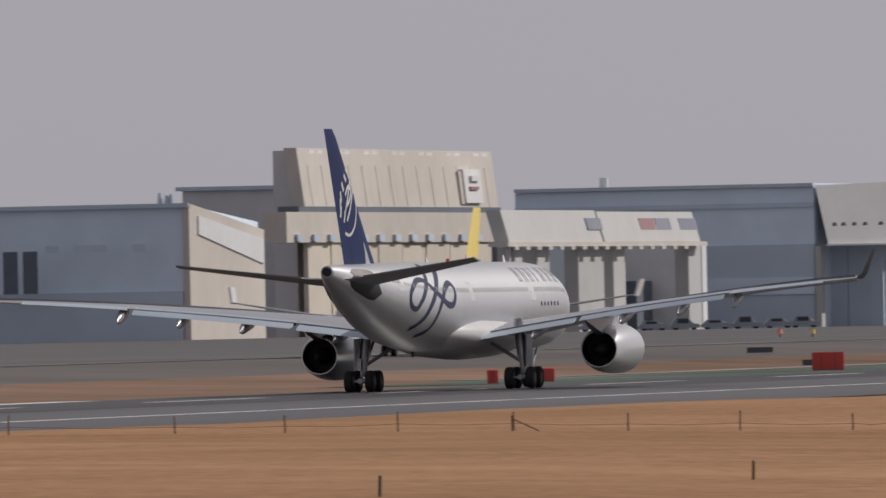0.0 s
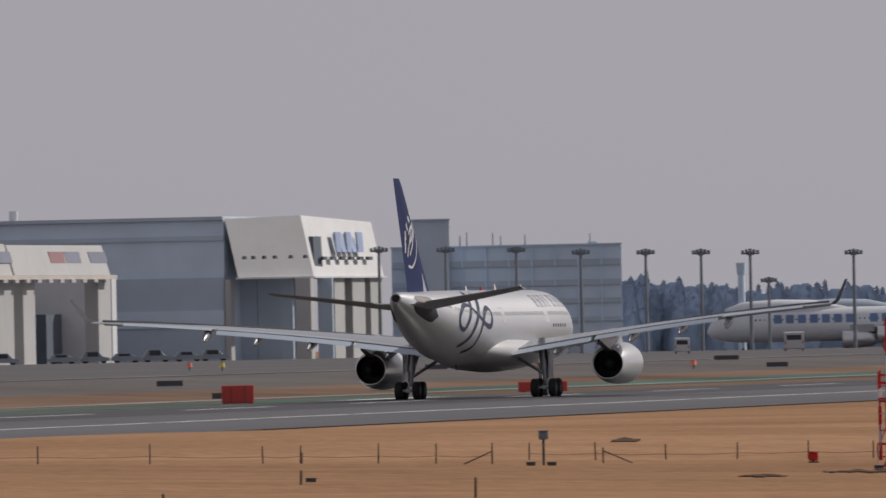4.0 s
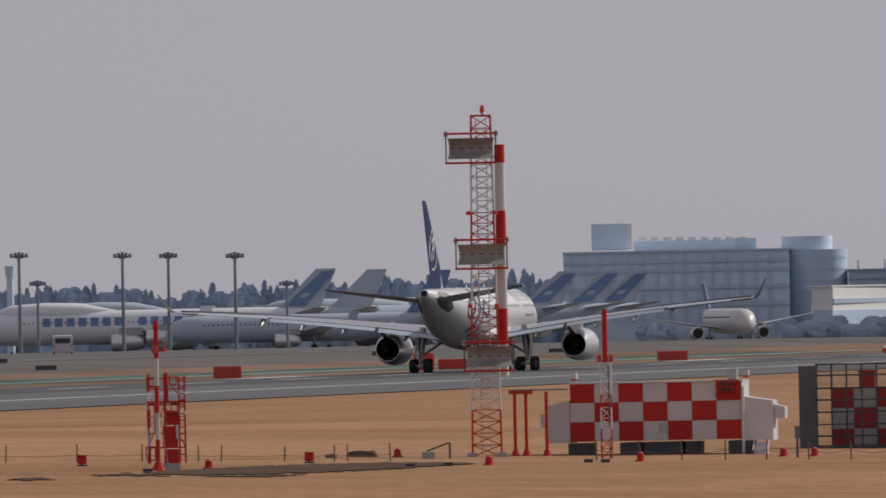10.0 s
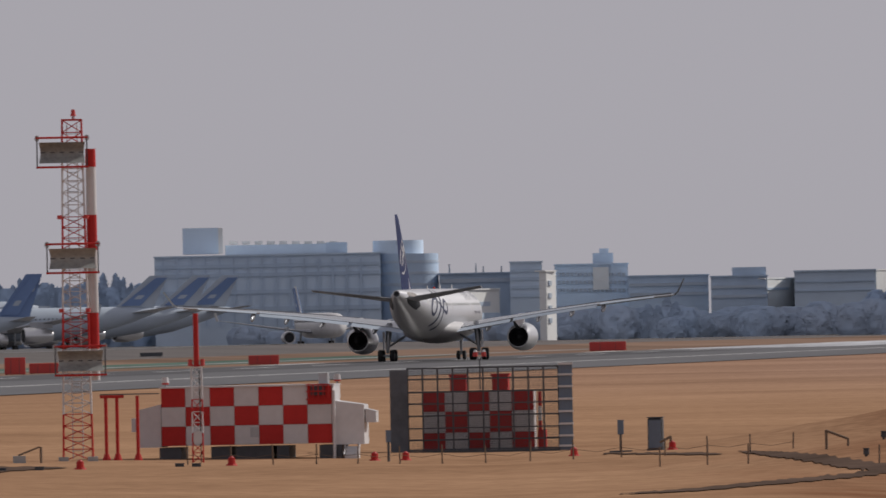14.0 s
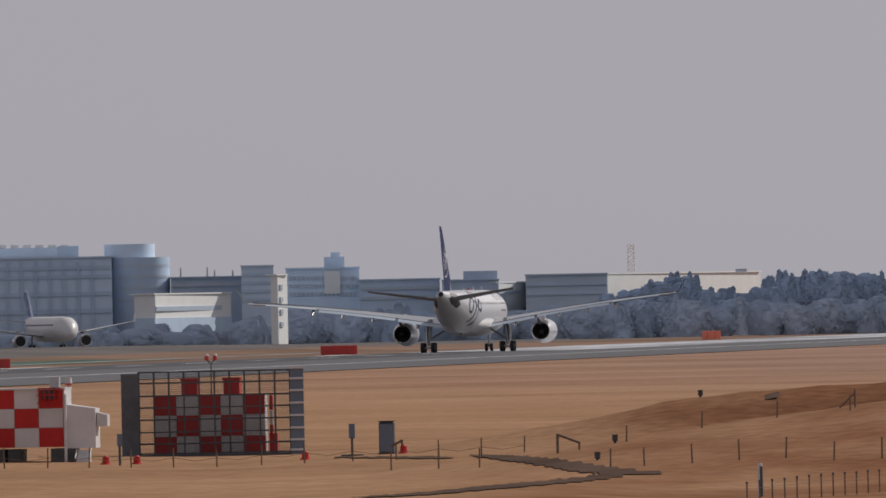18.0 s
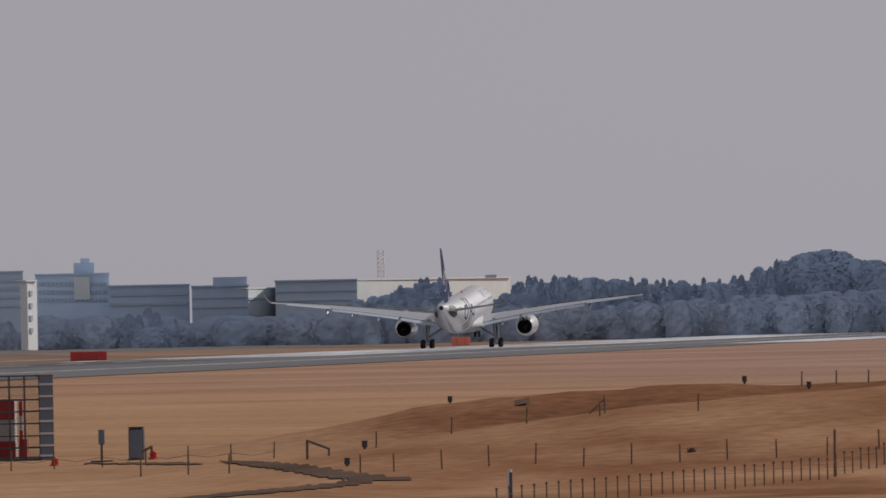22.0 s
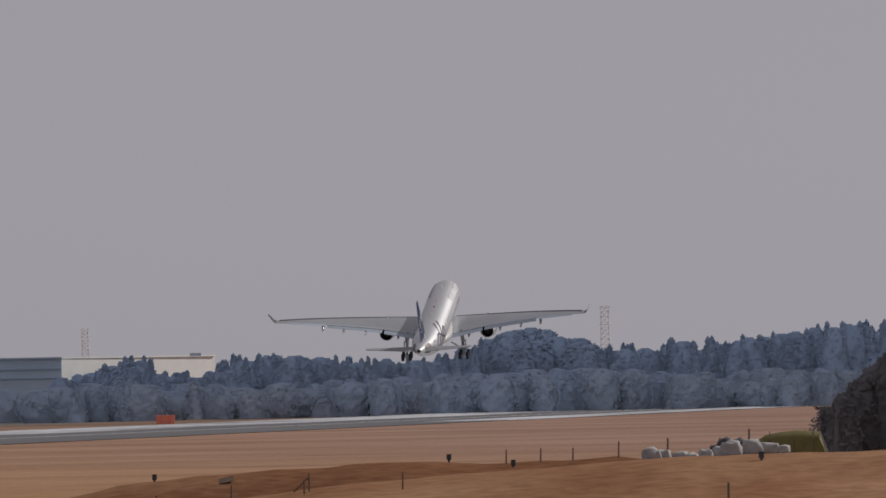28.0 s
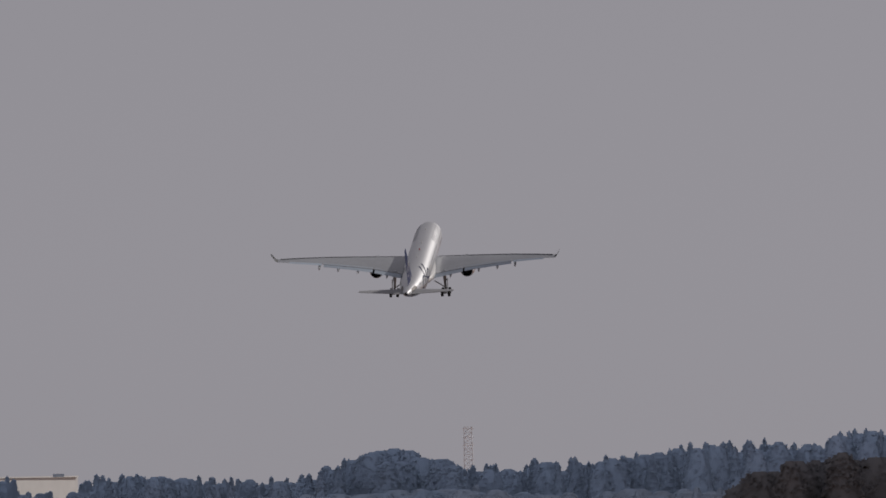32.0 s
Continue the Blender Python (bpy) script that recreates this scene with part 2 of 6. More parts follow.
# ---- ground ----
def sheet(name, verts, faces, mat, label, category, smooth=True):
    me = bpy.data.meshes.new(name)
    me.from_pydata(verts, [], faces)
    if smooth:
        me.shade_smooth()
    me.materials.append(mat)
    return tagged(new(name, me), label, category, kind="structure")


def grass_material():
    m = bpy.data.materials.new("dry_grass")
    m.use_nodes = True
    n, l = m.node_tree.nodes, m.node_tree.links
    b = n["Principled BSDF"]
    b.inputs["Roughness"].default_value = 0.95
    b.inputs["Specular IOR Level"].default_value = 0.0
    tc = n.new("ShaderNodeTexCoord")
    col = None
    for scale, detail, c0, c1, lo, hi in ((.012, 6, (.245, .136, .079), (.482, .290, .174), .38, .62), (.09, 6, (.219, .124, .073), (.482, .292, .175), .32, .68),
                                          (1.3, 5, (.192, .11, .067), (.492, .302, .184), .32, .68)):
        t, r = n.new("ShaderNodeTexNoise"), n.new("ShaderNodeValToRGB")
        t.inputs["Scale"].default_value, t.inputs["Detail"].default_value = scale, detail
        l.new(tc.outputs["Object"], t.inputs["Vector"]), l.new(t.outputs["Fac"], r.inputs[0])
        e = r.color_ramp.elements
        e[0].position, e[1].position, e[0].color, e[1].color = lo, hi, (*c0, 1), (*c1, 1)
        if col is None:
            col = r.outputs[0]
        else:
            mix = n.new("ShaderNodeMix")
            mix.data_type = "RGBA"
            mix.inputs[0].default_value = 0.42
            l.new(col, mix.inputs[6]), l.new(r.outputs[0], mix.inputs[7])
            col = mix.outputs[2]
    # russet dead grass on the mound, with shade of the ridge faces painted in
    at, rus = n.new("ShaderNodeAttribute"), n.new("ShaderNodeMix")
    at.attribute_name = "russet_shade"
    rus.data_type, rus.blend_type = "RGBA", "MULTIPLY"
    rus.inputs[7].default_value = (.60, .485, .46, 1)
    l.new(at.outputs["Fac"], rus.inputs[0]), l.new(col, rus.inputs[6])
    col = rus.outputs[2]
    # distance haze painted into the grass of the open field beyond the mound: bluer, greyer
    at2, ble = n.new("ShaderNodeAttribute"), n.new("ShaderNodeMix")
    at2.attribute_name = "far_haze"
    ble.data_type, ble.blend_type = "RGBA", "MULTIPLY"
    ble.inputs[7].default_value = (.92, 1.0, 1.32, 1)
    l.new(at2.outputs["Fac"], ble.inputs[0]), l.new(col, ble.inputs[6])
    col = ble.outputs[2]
    l.new(col, b.inputs["Base Color"])
    bp = n.new("ShaderNodeBump")
    bp.inputs["Strength"].default_value, bp.inputs["Distance"].default_value = .3, .12
    l.new(t.outputs["Fac"], bp.inputs["Height"]), l.new(bp.outputs[0], b.inputs["Normal"])
    return m


def russet_shade(x, y):
    """How russet the grass is: dead grass on the mound, in streaks along it, with ridge-face shade painted in."""
    d = math.hypot(x, y) / REACH
    if y < 0 or d > 668 or d < 380:
        return 0.0
    u = 788 + (math.atan2(x, y) - BEAR_0) * STEP * REACH
    on = smoothstep(4420, 5000, u + (640 - d) * 2)
    # camera-facing slopes get more of the tone, which paints their shade
    back = smoothstep(590, 612, d) * (1 - smoothstep(646, 664, d))          # the face of the far ridge
    face = smoothstep(455, 500, d) * (1 - smoothstep(535, 556, d))          # the face of the near ridge
    streak = noise.noise(Vector((u / 260 + d / 60, d / 8, 1)))
    k = on * (back * (.9 + .35 * streak) + face * (.2 + .45 * streak) + smoothstep(440, 480, d) * (1 - smoothstep(655, 668, d)) * (.5 + .6 * streak))
    k += .35 * smoothstep(3000, 4400, u) * max(0, noise.noise(Vector((u / 300, d / 14, 4))))
    return min(1, max(0, k))


def build_ground():
    rings = [0.5, 2, 5, 10, 18, 28, 40, 55, 75, 100, 130, 165, 205, 250, 300, 350, 395]
    rings += [400 + 3.5 * i for i in range(100)] + [750 + 9 * i for i in range(70)] + [1380 + 25 * i for i in range(60)] + [2880 + 160 * i for i in range(14)] + [5400, 7000, 12000]
    az = [radians(-17.5 + .09 * i) for i in range(190)]
    az += [radians(a) for a in (0, 1, 2, 4, 7, 11, 16, 24, 34, 46, 60, 80, 100, 125, 150, 180, 210, 235, 260, 280, 300, 315, 326, 333, 338, 341)]
    k = len(az)
    verts, faces = [], []
    for r in rings:
        for a in az:
            x, y = r * math.sin(a), r * math.cos(a)
            verts.append((x, y, ground_z(x, y)))
    for i in range(len(rings) - 1):
        for j in range(k):
            a, b = i * k + j, i * k + (j + 1) % k
            faces.append((a, a + k, b + k, b))
    faces.append(tuple(range(k)))
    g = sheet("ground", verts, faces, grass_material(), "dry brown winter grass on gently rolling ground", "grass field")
    at = g.data.attributes.new("russet_shade", "FLOAT", "POINT")
    at.data.foreach_set("value", [russet_shade(x, y) for x, y, z in verts])
    # grows with distance from the camera, as the painted haze does
    at = g.data.attributes.new("far_haze", "FLOAT", "POINT")
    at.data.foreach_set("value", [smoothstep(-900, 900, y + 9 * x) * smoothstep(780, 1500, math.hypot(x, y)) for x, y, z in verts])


build_ground()


def strip(name, x0, x1, y0, y1, lift, mat, label, category, nx=4, dy=20.0):
    ny = max(1, int((y1 - y0) / dy))
    verts = [(x0 + (x1 - x0) * i / nx, y0 + (y1 - y0) * j / ny, 0) for j in range(ny + 1) for i in range(nx + 1)]
    verts = [(x, y, ground_z(x, y) + lift) for x, y, _ in verts]
    faces = [(j * (nx + 1) + i, j * (nx + 1) + i + 1, (j + 1) * (nx + 1) + i + 1, (j + 1) * (nx + 1) + i) for j in range(ny) for i in range(nx)]
    return sheet(name, verts, faces, mat, label, category)


ASPHALT = material("asphalt", (.074, .071, .071), .5, 0, .25, 9, .15, .5, stretch=(1, .12, 1))
# taxiway and apron colours are warmed to paint in the dust haze over them
TAXI = material("taxiway_asphalt", (.138, .123, .116), .6, 0, .2, 20, .1, .05)
APRON = material("apron_concrete", (.138, .132, .133), .7, 0, .15, 30, spec=.05)
SOIL = material("red_soil", (.235, .160, .122), .95, 0, .35, 40, spec=0)
GREEN = material("green_turf", (.105, .155, .13), .95, 0, .3, 25, spec=0)
LINE = material("runway_paint", (.78, .77, .76), .6, 0, .25, 1.5)

# bright mirage over the far runway, painted as pale patchy strips
MIRAGE = material("mirage_shine", (.74, .75, .79), .6, 0, .3, 9, second=(.085, .085, .09), stretch=(1, .1, 1))
strip("runway", -268, -192, 300, 4600, .06, ASPHALT, "dark grey asphalt runway, tyre-marked and sun-faded", "runway", 6)
strip("rubber_marks", -260, -238, 760, 2150, .068, material("rubber_marks", (.036, .035, .036), .55, 0, .3, 5, .1, .3, second=(.066, .063, .063), stretch=(1, .05, 1)), "black tyre rubber streaks along the middle of the runway", "runway", 4)
strip("mirage_strip", -262, -234, 2230, 3300, .075, MIRAGE, "pale ragged strip painting the mirage at the far end of the runway", "runway", 4, 30)
strip("mirage_strip", -205, -190, 2500, 4500, .078, MIRAGE, "pale ragged strip painting the mirage at the far end of the runway", "runway", 4, 30)
strip("soil_verge", -318, -272, 700, 3600, .05, SOIL, "strip of bare reddish brown soil beside the runway", "soil", 6)
strip("taxiway", -352, -318, 700, 3600, .05, TAXI, "grey asphalt taxiway parallel to the runway", "taxiway", 4)
strip("apron", -1500, -352, 1000, 3700, .05, APRON, "wide grey concrete apron in front of hangars", "apron", 24, 40)
strip("turf", -306, -292, 1500, 2270, .08, GREEN, "strip of green turf beside the runway", "turf", 4)

strip("turf", -291, -277, 1190, 1420, .085, GREEN, "strip of green turf beside the runway", "turf", 4)

SHOULDER = material("shoulder_concrete", (.27, .265, .26), .8, 0, .3, 6, spec=.1, stretch=(1, .3, 1))
strip("taxiway_shoulder", -298.5, -295.5, 1260, 2500, .09, SHOULDER, "pale worn concrete shoulder strip beside the verge", "concrete strip", 1)
strip("taxiway_shoulder", -354, -350, 1200, 2700, .09, SHOULDER, "pale worn concrete shoulder strip beside the taxiway", "concrete strip", 1)


def paint_line(name, x, w, y0, y1, label):
    v = [(x - w / 2, y0, .07), (x + w / 2, y0, .07), (x + w / 2, y1, .07), (x - w / 2, y1, .07)]
    v = [(a, b, ground_z(a, b) + .075) for a, b, _ in v]
    return sheet(name, v, [(0, 1, 2, 3)], LINE, label, "runway marking", False)


def build_lines():
    y = 640.0
    while y < 4300:
        paint_line("edge_line", RUNWAY_X + 33, 1.1, y, y + 58, "white painted runway edge line, worn")
        y += 60
    for k in range(30):
        paint_line("centre_line", RUNWAY_X, .9, 860 + 60 * k, 890 + 60 * k, "white painted centre line dash")
    for k in range(6):
        paint_line("touchdown_bar", RUNWAY_X - 12 + 0 * k, 3.0, 970 + 300 * k, 1010 + 300 * k, "white painted touchdown zone bar")


build_lines()

# ---- hangars and terminal, far side of the runway ----
def y_on(X, u):
    """Where the bearing u meets the plane x = X."""
    return X / math.tan(bearing(u))


def front(bm, X, u0, u1, z0, z1, thick, lean=0.0):
    """A slab in the plane x = X that faces the runway, between two bearings."""
    a, b = y_on(X, u0), y_on(X, u1)
    return prism(bm, [(X - thick, a), (X, a), (X, b), (X - thick, b)], z0, z1, (lean, 0))


BASE = -1.5


def build_hangar_a():
    d = 2650
    X, Y = spot(540, d)
    H = lambda v: height(v, d, 540)
    h = thing("hangar", pose(0, 0, 0), "tall beige aircraft hangar with a leaning parapet and closed doors", "hangar")
    xs = spot(480, d)[0]
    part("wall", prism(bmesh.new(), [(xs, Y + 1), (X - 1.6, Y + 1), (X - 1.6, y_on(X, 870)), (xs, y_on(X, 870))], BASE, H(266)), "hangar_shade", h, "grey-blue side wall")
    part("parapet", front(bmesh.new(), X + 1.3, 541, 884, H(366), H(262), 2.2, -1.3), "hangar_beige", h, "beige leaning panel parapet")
    # dark slab paints the shadow line under the parapet
    part("soffit", front(bmesh.new(), X + 2.2, 530, 888, H(376), H(366) - .01, 3.6), "opening_dark", h, "soffit with its shade painted dark")
    part("frieze", front(bmesh.new(), X + 2.6, 508, 894, H(430), H(376) - .01, 4.0), "hangar_beige", h)
    for k in range(7):
        u = 550 + k * 48.5
        part("vent", front(bmesh.new(), X + .12, u, u + 10, H(284), H(266), .9), "canopy_white", h, "pale square vent box")
        part("vent", front(bmesh.new(), X + .12, u + 14, u + 24, H(284), H(266), .9), "canopy_white", h, "pale square vent box")
    for k in range(12):
        u = 528 + k * 29
        part("floodlight", front(bmesh.new(), X + 3.2, u, u + 9, H(428), H(416), .55), "hangar_slate", h)
    for k in range(8):
        u = 545 + k * 42
        part("door_leaf", front(bmesh.new(), X + 1.95 + .2 * (k % 2), u, u + 41.2, BASE, H(430) - .02, .8), "door_cream", h, "cream sliding door leaf")
    for k in range(14):
        u = 556 + k * 24
        part("seam", front(bmesh.new(), X + 1.36, u, u + 1.2, H(364), H(292), .1, -.9), "hangar_beige", h)
    sign = part("sign", front(bmesh.new(), X + 1.9, 828, 858, H(358), H(296), .9, -.6), "canopy_white", h, "white sign board with a red and a grey mark")
    part("sign_frame", front(bmesh.new(), X + 1.6, 820, 827, H(360), H(300), .9, -.6), "hangar_beige", sign)
    part("sign_mark", front(bmesh.new(), X + 2.0, 838, 852, H(318), H(308), .5), "hangar_shade", sign)
    part("sign_mark", front(bmesh.new(), X + 2.0, 836, 850, H(334), H(328), .5), "faded_red", sign)
    # annexe behind
    q0, q1 = spot(325, 2720), spot(505, 2720)
    m = thing("hangar_annexe", pose(0, 0, 0), "lower grey-blue annexe joined to the tall hangar", "hangar")
    zl, zr = height(337, 2720, 415), height(337, 2720, 415)
    part("wall", prism(bmesh.new(), [q0, q1, (q1[0], q1[1] + 60), (q0[0], q0[1] + 60)], BASE, [zl, zr, zr, zl]), "hangar_shade", m)
    part("roof", prism(bmesh.new(), [(q0[0] - 1, q0[1] - 1), (q1[0], q1[1] - 1), (q1[0], q1[1] + 61), (q0[0] - 1, q0[1] + 61)], [zl + .02, zr + .02, zr + .02, zl + .02], [zl + .7, zr + .7, zr + .7, zl + .7]), "hangar_slate", m)
    for u in (285, 297, 305):
        p = spot(u, 2600)
        part("antenna", rod(bmesh.new(), (*p, height(365, 2600, u)), (*p, height(352 - (u % 7) * 2, 2600, u)), .5, .3), "hangar_slate", m)


def build_hangar_low():
    d = 2450
    X, Y = spot(337, d)
    H = lambda v: height(v, d, 337)
    h = thing("hangar", pose(0, 0, 0), "low blue-grey hangar with a beige sloping end wall", "hangar")
    x0 = spot(-420, d)[0]
    y1 = y_on(X, 468)
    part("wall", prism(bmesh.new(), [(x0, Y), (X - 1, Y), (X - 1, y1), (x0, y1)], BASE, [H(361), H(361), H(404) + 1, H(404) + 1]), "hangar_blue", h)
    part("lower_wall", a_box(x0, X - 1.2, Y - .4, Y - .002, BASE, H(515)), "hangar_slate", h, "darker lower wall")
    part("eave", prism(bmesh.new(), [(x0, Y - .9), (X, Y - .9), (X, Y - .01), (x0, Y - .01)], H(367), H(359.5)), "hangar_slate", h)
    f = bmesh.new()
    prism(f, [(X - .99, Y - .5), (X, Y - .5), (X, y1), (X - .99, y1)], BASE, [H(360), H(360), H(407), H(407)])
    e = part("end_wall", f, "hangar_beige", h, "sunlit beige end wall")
    a, b = y_on(X, 350), y_on(X, 464)
    w = bmesh.new()
    prism(w, [(X, a), (X + .25, a), (X + .25, b), (X, b)], [H(415), H(415), H(468), H(468)], [H(382), H(382), H(424), H(424)])
    part("window_band", w, "hangar_shade", e, "long grey slanted window band")
    for u, v0, v1 in ((5, 440, 515), (40, 440, 515)):
        # dark sheet paints the shade of an open doorway
        part("doorway", prism(bmesh.new(), [spot(u, d - 1.2), spot(u + 26, d - 1.2), spot(u + 26, d - .6), spot(u, d - .6)], H(v1), H(v0)), "opening_dark", h)
    for u, w in ((80, 24), (130, 60), (235, 22)):
        part("wall_mark", prism(bmesh.new(), [spot(u, d - 1.2), spot(u + w, d - 1.2), spot(u + w, d - .6), spot(u, d - .6)], H(443), H(431)), "hangar_slate", h)


def columns(h, X, spans, z0, z1, thick, mat):
    for u0, u1 in spans:
        part("column", front(bmesh.new(), X, u0, u1, z0, z1, thick), mat, h)


def build_hangar_b():
    d = 2600
    X, Y = spot(902, d)
    H = lambda v: height(v, d, 902)
    h = thing("hangar", pose(0, 0, 0), "open-fronted hangar with a pale canopy and dark door bays", "hangar")
    part("canopy", front(bmesh.new(), X + 1.6, 902, 1068, H(431), H(372), 2.5, -1.5), "hangar_white", h, "pale leaning canopy panel")
    part("canopy", front(bmesh.new(), X + 1.75, 1071, 1240, H(429), H(374), 2.5, -1.5), "hangar_white", h, "pale leaning canopy panel")
    part("canopy_edge", front(bmesh.new(), X + 2.0, 900, 1252, H(437), H(429) - .02, 3.4), "hangar_beige", h)
    # dark wall stands in for the shade inside the hangar
    part("back_wall", front(bmesh.new(), X - 26, 880, 1225, BASE, H(432), 1.0), "opening_dark", h, "back wall painted dark for the shade inside")
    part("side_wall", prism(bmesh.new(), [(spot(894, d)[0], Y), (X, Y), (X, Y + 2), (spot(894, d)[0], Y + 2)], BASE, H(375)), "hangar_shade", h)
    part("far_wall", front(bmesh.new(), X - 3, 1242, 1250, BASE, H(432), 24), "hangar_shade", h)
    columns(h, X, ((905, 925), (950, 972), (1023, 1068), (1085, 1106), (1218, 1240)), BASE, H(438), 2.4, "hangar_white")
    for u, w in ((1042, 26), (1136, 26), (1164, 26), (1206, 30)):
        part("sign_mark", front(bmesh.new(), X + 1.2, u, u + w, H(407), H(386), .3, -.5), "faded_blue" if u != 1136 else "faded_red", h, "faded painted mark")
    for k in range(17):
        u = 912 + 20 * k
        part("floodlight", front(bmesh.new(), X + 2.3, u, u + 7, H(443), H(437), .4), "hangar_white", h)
    # what stands inside the bays, coloured dark for the shade there
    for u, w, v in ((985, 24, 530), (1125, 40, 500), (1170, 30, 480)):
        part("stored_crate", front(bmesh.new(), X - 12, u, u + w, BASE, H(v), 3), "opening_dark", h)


def build_hangar_c():
    d = 2800
    H = lambda v: height(v, d, 1442)
    x0, y0 = spot(886, d)
    x1, y1 = spot(1442, d)
    h = thing("hangar", pose(0, 0, 0), "long blue-grey hangar with a white two-sided front canopy", "hangar")
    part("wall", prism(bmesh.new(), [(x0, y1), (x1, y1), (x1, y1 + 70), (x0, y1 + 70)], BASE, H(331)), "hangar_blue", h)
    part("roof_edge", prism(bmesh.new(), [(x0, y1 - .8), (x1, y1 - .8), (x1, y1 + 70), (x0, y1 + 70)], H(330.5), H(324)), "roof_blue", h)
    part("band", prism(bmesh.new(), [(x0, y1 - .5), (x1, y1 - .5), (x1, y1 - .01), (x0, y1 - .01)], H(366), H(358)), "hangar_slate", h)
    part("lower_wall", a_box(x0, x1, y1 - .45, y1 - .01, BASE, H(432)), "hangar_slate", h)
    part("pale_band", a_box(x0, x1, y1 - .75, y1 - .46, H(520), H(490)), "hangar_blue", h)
    c = spot(1071, d + 20)
    part("chimney", rod(bmesh.new(), (*c, H(334)), (*c, H(306)), .8, .8, 10), "hangar_shade", h)
    p1, p2 = spot(1466, d - 2), spot(1600, d + 6)
    x3 = p2[0]
    p3 = (x3, y_on(x3, 1724))
    back = [(p3[0] - 14, p3[1]), (p1[0] - 1, p1[1] + 18)]
    part("canopy", prism(bmesh.new(), [p1, p2, p3, *back], H(433), [height(328, d, 1466), height(321, d, 1600), height(329, d, 1724), height(329, d, 1724), height(328, d, 1466)], (-2.2, 0)), "canopy_white", h, "white leaning canopy over the doors")
    part("canopy_edge", prism(bmesh.new(), [spot(1462, d - 3), spot(1602, d + 5), (x3 + .4, p3[1] + 1), *back], H(436), H(433) - .02), "hangar_shade", h)
    for u in (1478, 1494, 1513, 1532, 1560, 1590 - 4):
        q = spot(u, d - 4)
        part("lamp", rod(bmesh.new(), (*q, H(401)), (*q, H(395)), .5, .35, 6), "slate_sheet", h)
    for k in range(6):
        part("lamp", front(bmesh.new(), x3 + .5, 1618 + 16 * k, 1625 + 16 * k, H(404), H(398), .6), "slate_sheet", h)
    # dark slab paints the shade between the canopy faces
    part("corner_recess", front(bmesh.new(), x3 - .3, 1603, 1617, H(434), H(362), 1.2, -.3), "opening_dark", h, "canopy corner slot, its shade painted dark")
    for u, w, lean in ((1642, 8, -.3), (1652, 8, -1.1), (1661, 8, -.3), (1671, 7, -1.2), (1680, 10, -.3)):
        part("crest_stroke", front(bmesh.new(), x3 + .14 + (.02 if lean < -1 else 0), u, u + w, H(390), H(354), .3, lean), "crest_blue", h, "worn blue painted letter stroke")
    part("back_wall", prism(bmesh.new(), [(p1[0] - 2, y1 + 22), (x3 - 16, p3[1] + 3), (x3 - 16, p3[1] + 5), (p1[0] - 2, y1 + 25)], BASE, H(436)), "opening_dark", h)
    for u0, u1 in ((1442, 1452), (1567, 1594)):
        a, b = spot(u0, d - 1), spot(u1, d - 1)
        part("column", prism(bmesh.new(), [a, b, (b[0], b[1] + 3), (a[0], a[1] + 3)], BASE, H(436)), "hangar_white", h)
    columns(h, x3 - .5, ((1636, 1654), (1668, 1690), (1700, 1722)), BASE, H(436), 2.0, "hangar_white")
    for u, w, v in ((1450, 49, 490), (1500, 40, 490), (1540, 22, 500), (1606, 26, 500)):
        a, b = spot(u, d + 12), spot(u + w, d + 12)
        part("door_leaf", prism(bmesh.new(), [a, b, (b[0], b[1] + 1), (a[0], a[1] + 1)], BASE, H(436)), "hangar_slate", h)


def slab(bm, u0, u1, v0, v1, d, depth, skew=0.0):
    """A block facing the camera, its right end farther off by skew: grid places, distance and depth."""
    um = (u0 + u1) / 2
    p, q = spot(u0, d - skew / 2), spot(u1, d + skew / 2)
    ax, ay = -(q[1] - p[1]), q[0] - p[0]
    k = depth / math.hypot(ax, ay)
    z0 = BASE if v1 is None else height(v1, d, um)
    return prism(bm, [p, q, (q[0] + ax * k, q[1] + ay * k), (p[0] + ax * k, p[1] + ay * k)], z0, height(v0, d, um))


def block(name, label, category, u0, u1, v0, d, depth, mat, bands=(), band_mat="glass_band", roof=None, windows=(), skew=0.0):
    h = thing(name, pose(0, 0, 0), label, category)
    part("wall", slab(bmesh.new(), u0, u1, v0, None, d, depth, skew), mat, h)
    for va, vb in bands:
        part("window_band", slab(bmesh.new(), u0 + 2, u1 - 2, va, vb, d - .35, .33, skew), band_mat, h)
    part("roof_edge", slab(bmesh.new(), u0 - 1.5, u1 + 1.5, v0 - 2.5, v0 - .05, d - .6, depth + 1, skew), roof or mat, h)
    for ua, ub, va, vb, n in windows:
        st = (ub - ua) / n
        for k in range(n):
            part("window", slab(bmesh.new(), ua + st * (k + .15), ua + st * (k + .85), va, vb, d - .3, .28), "glass_band", h)
    return h


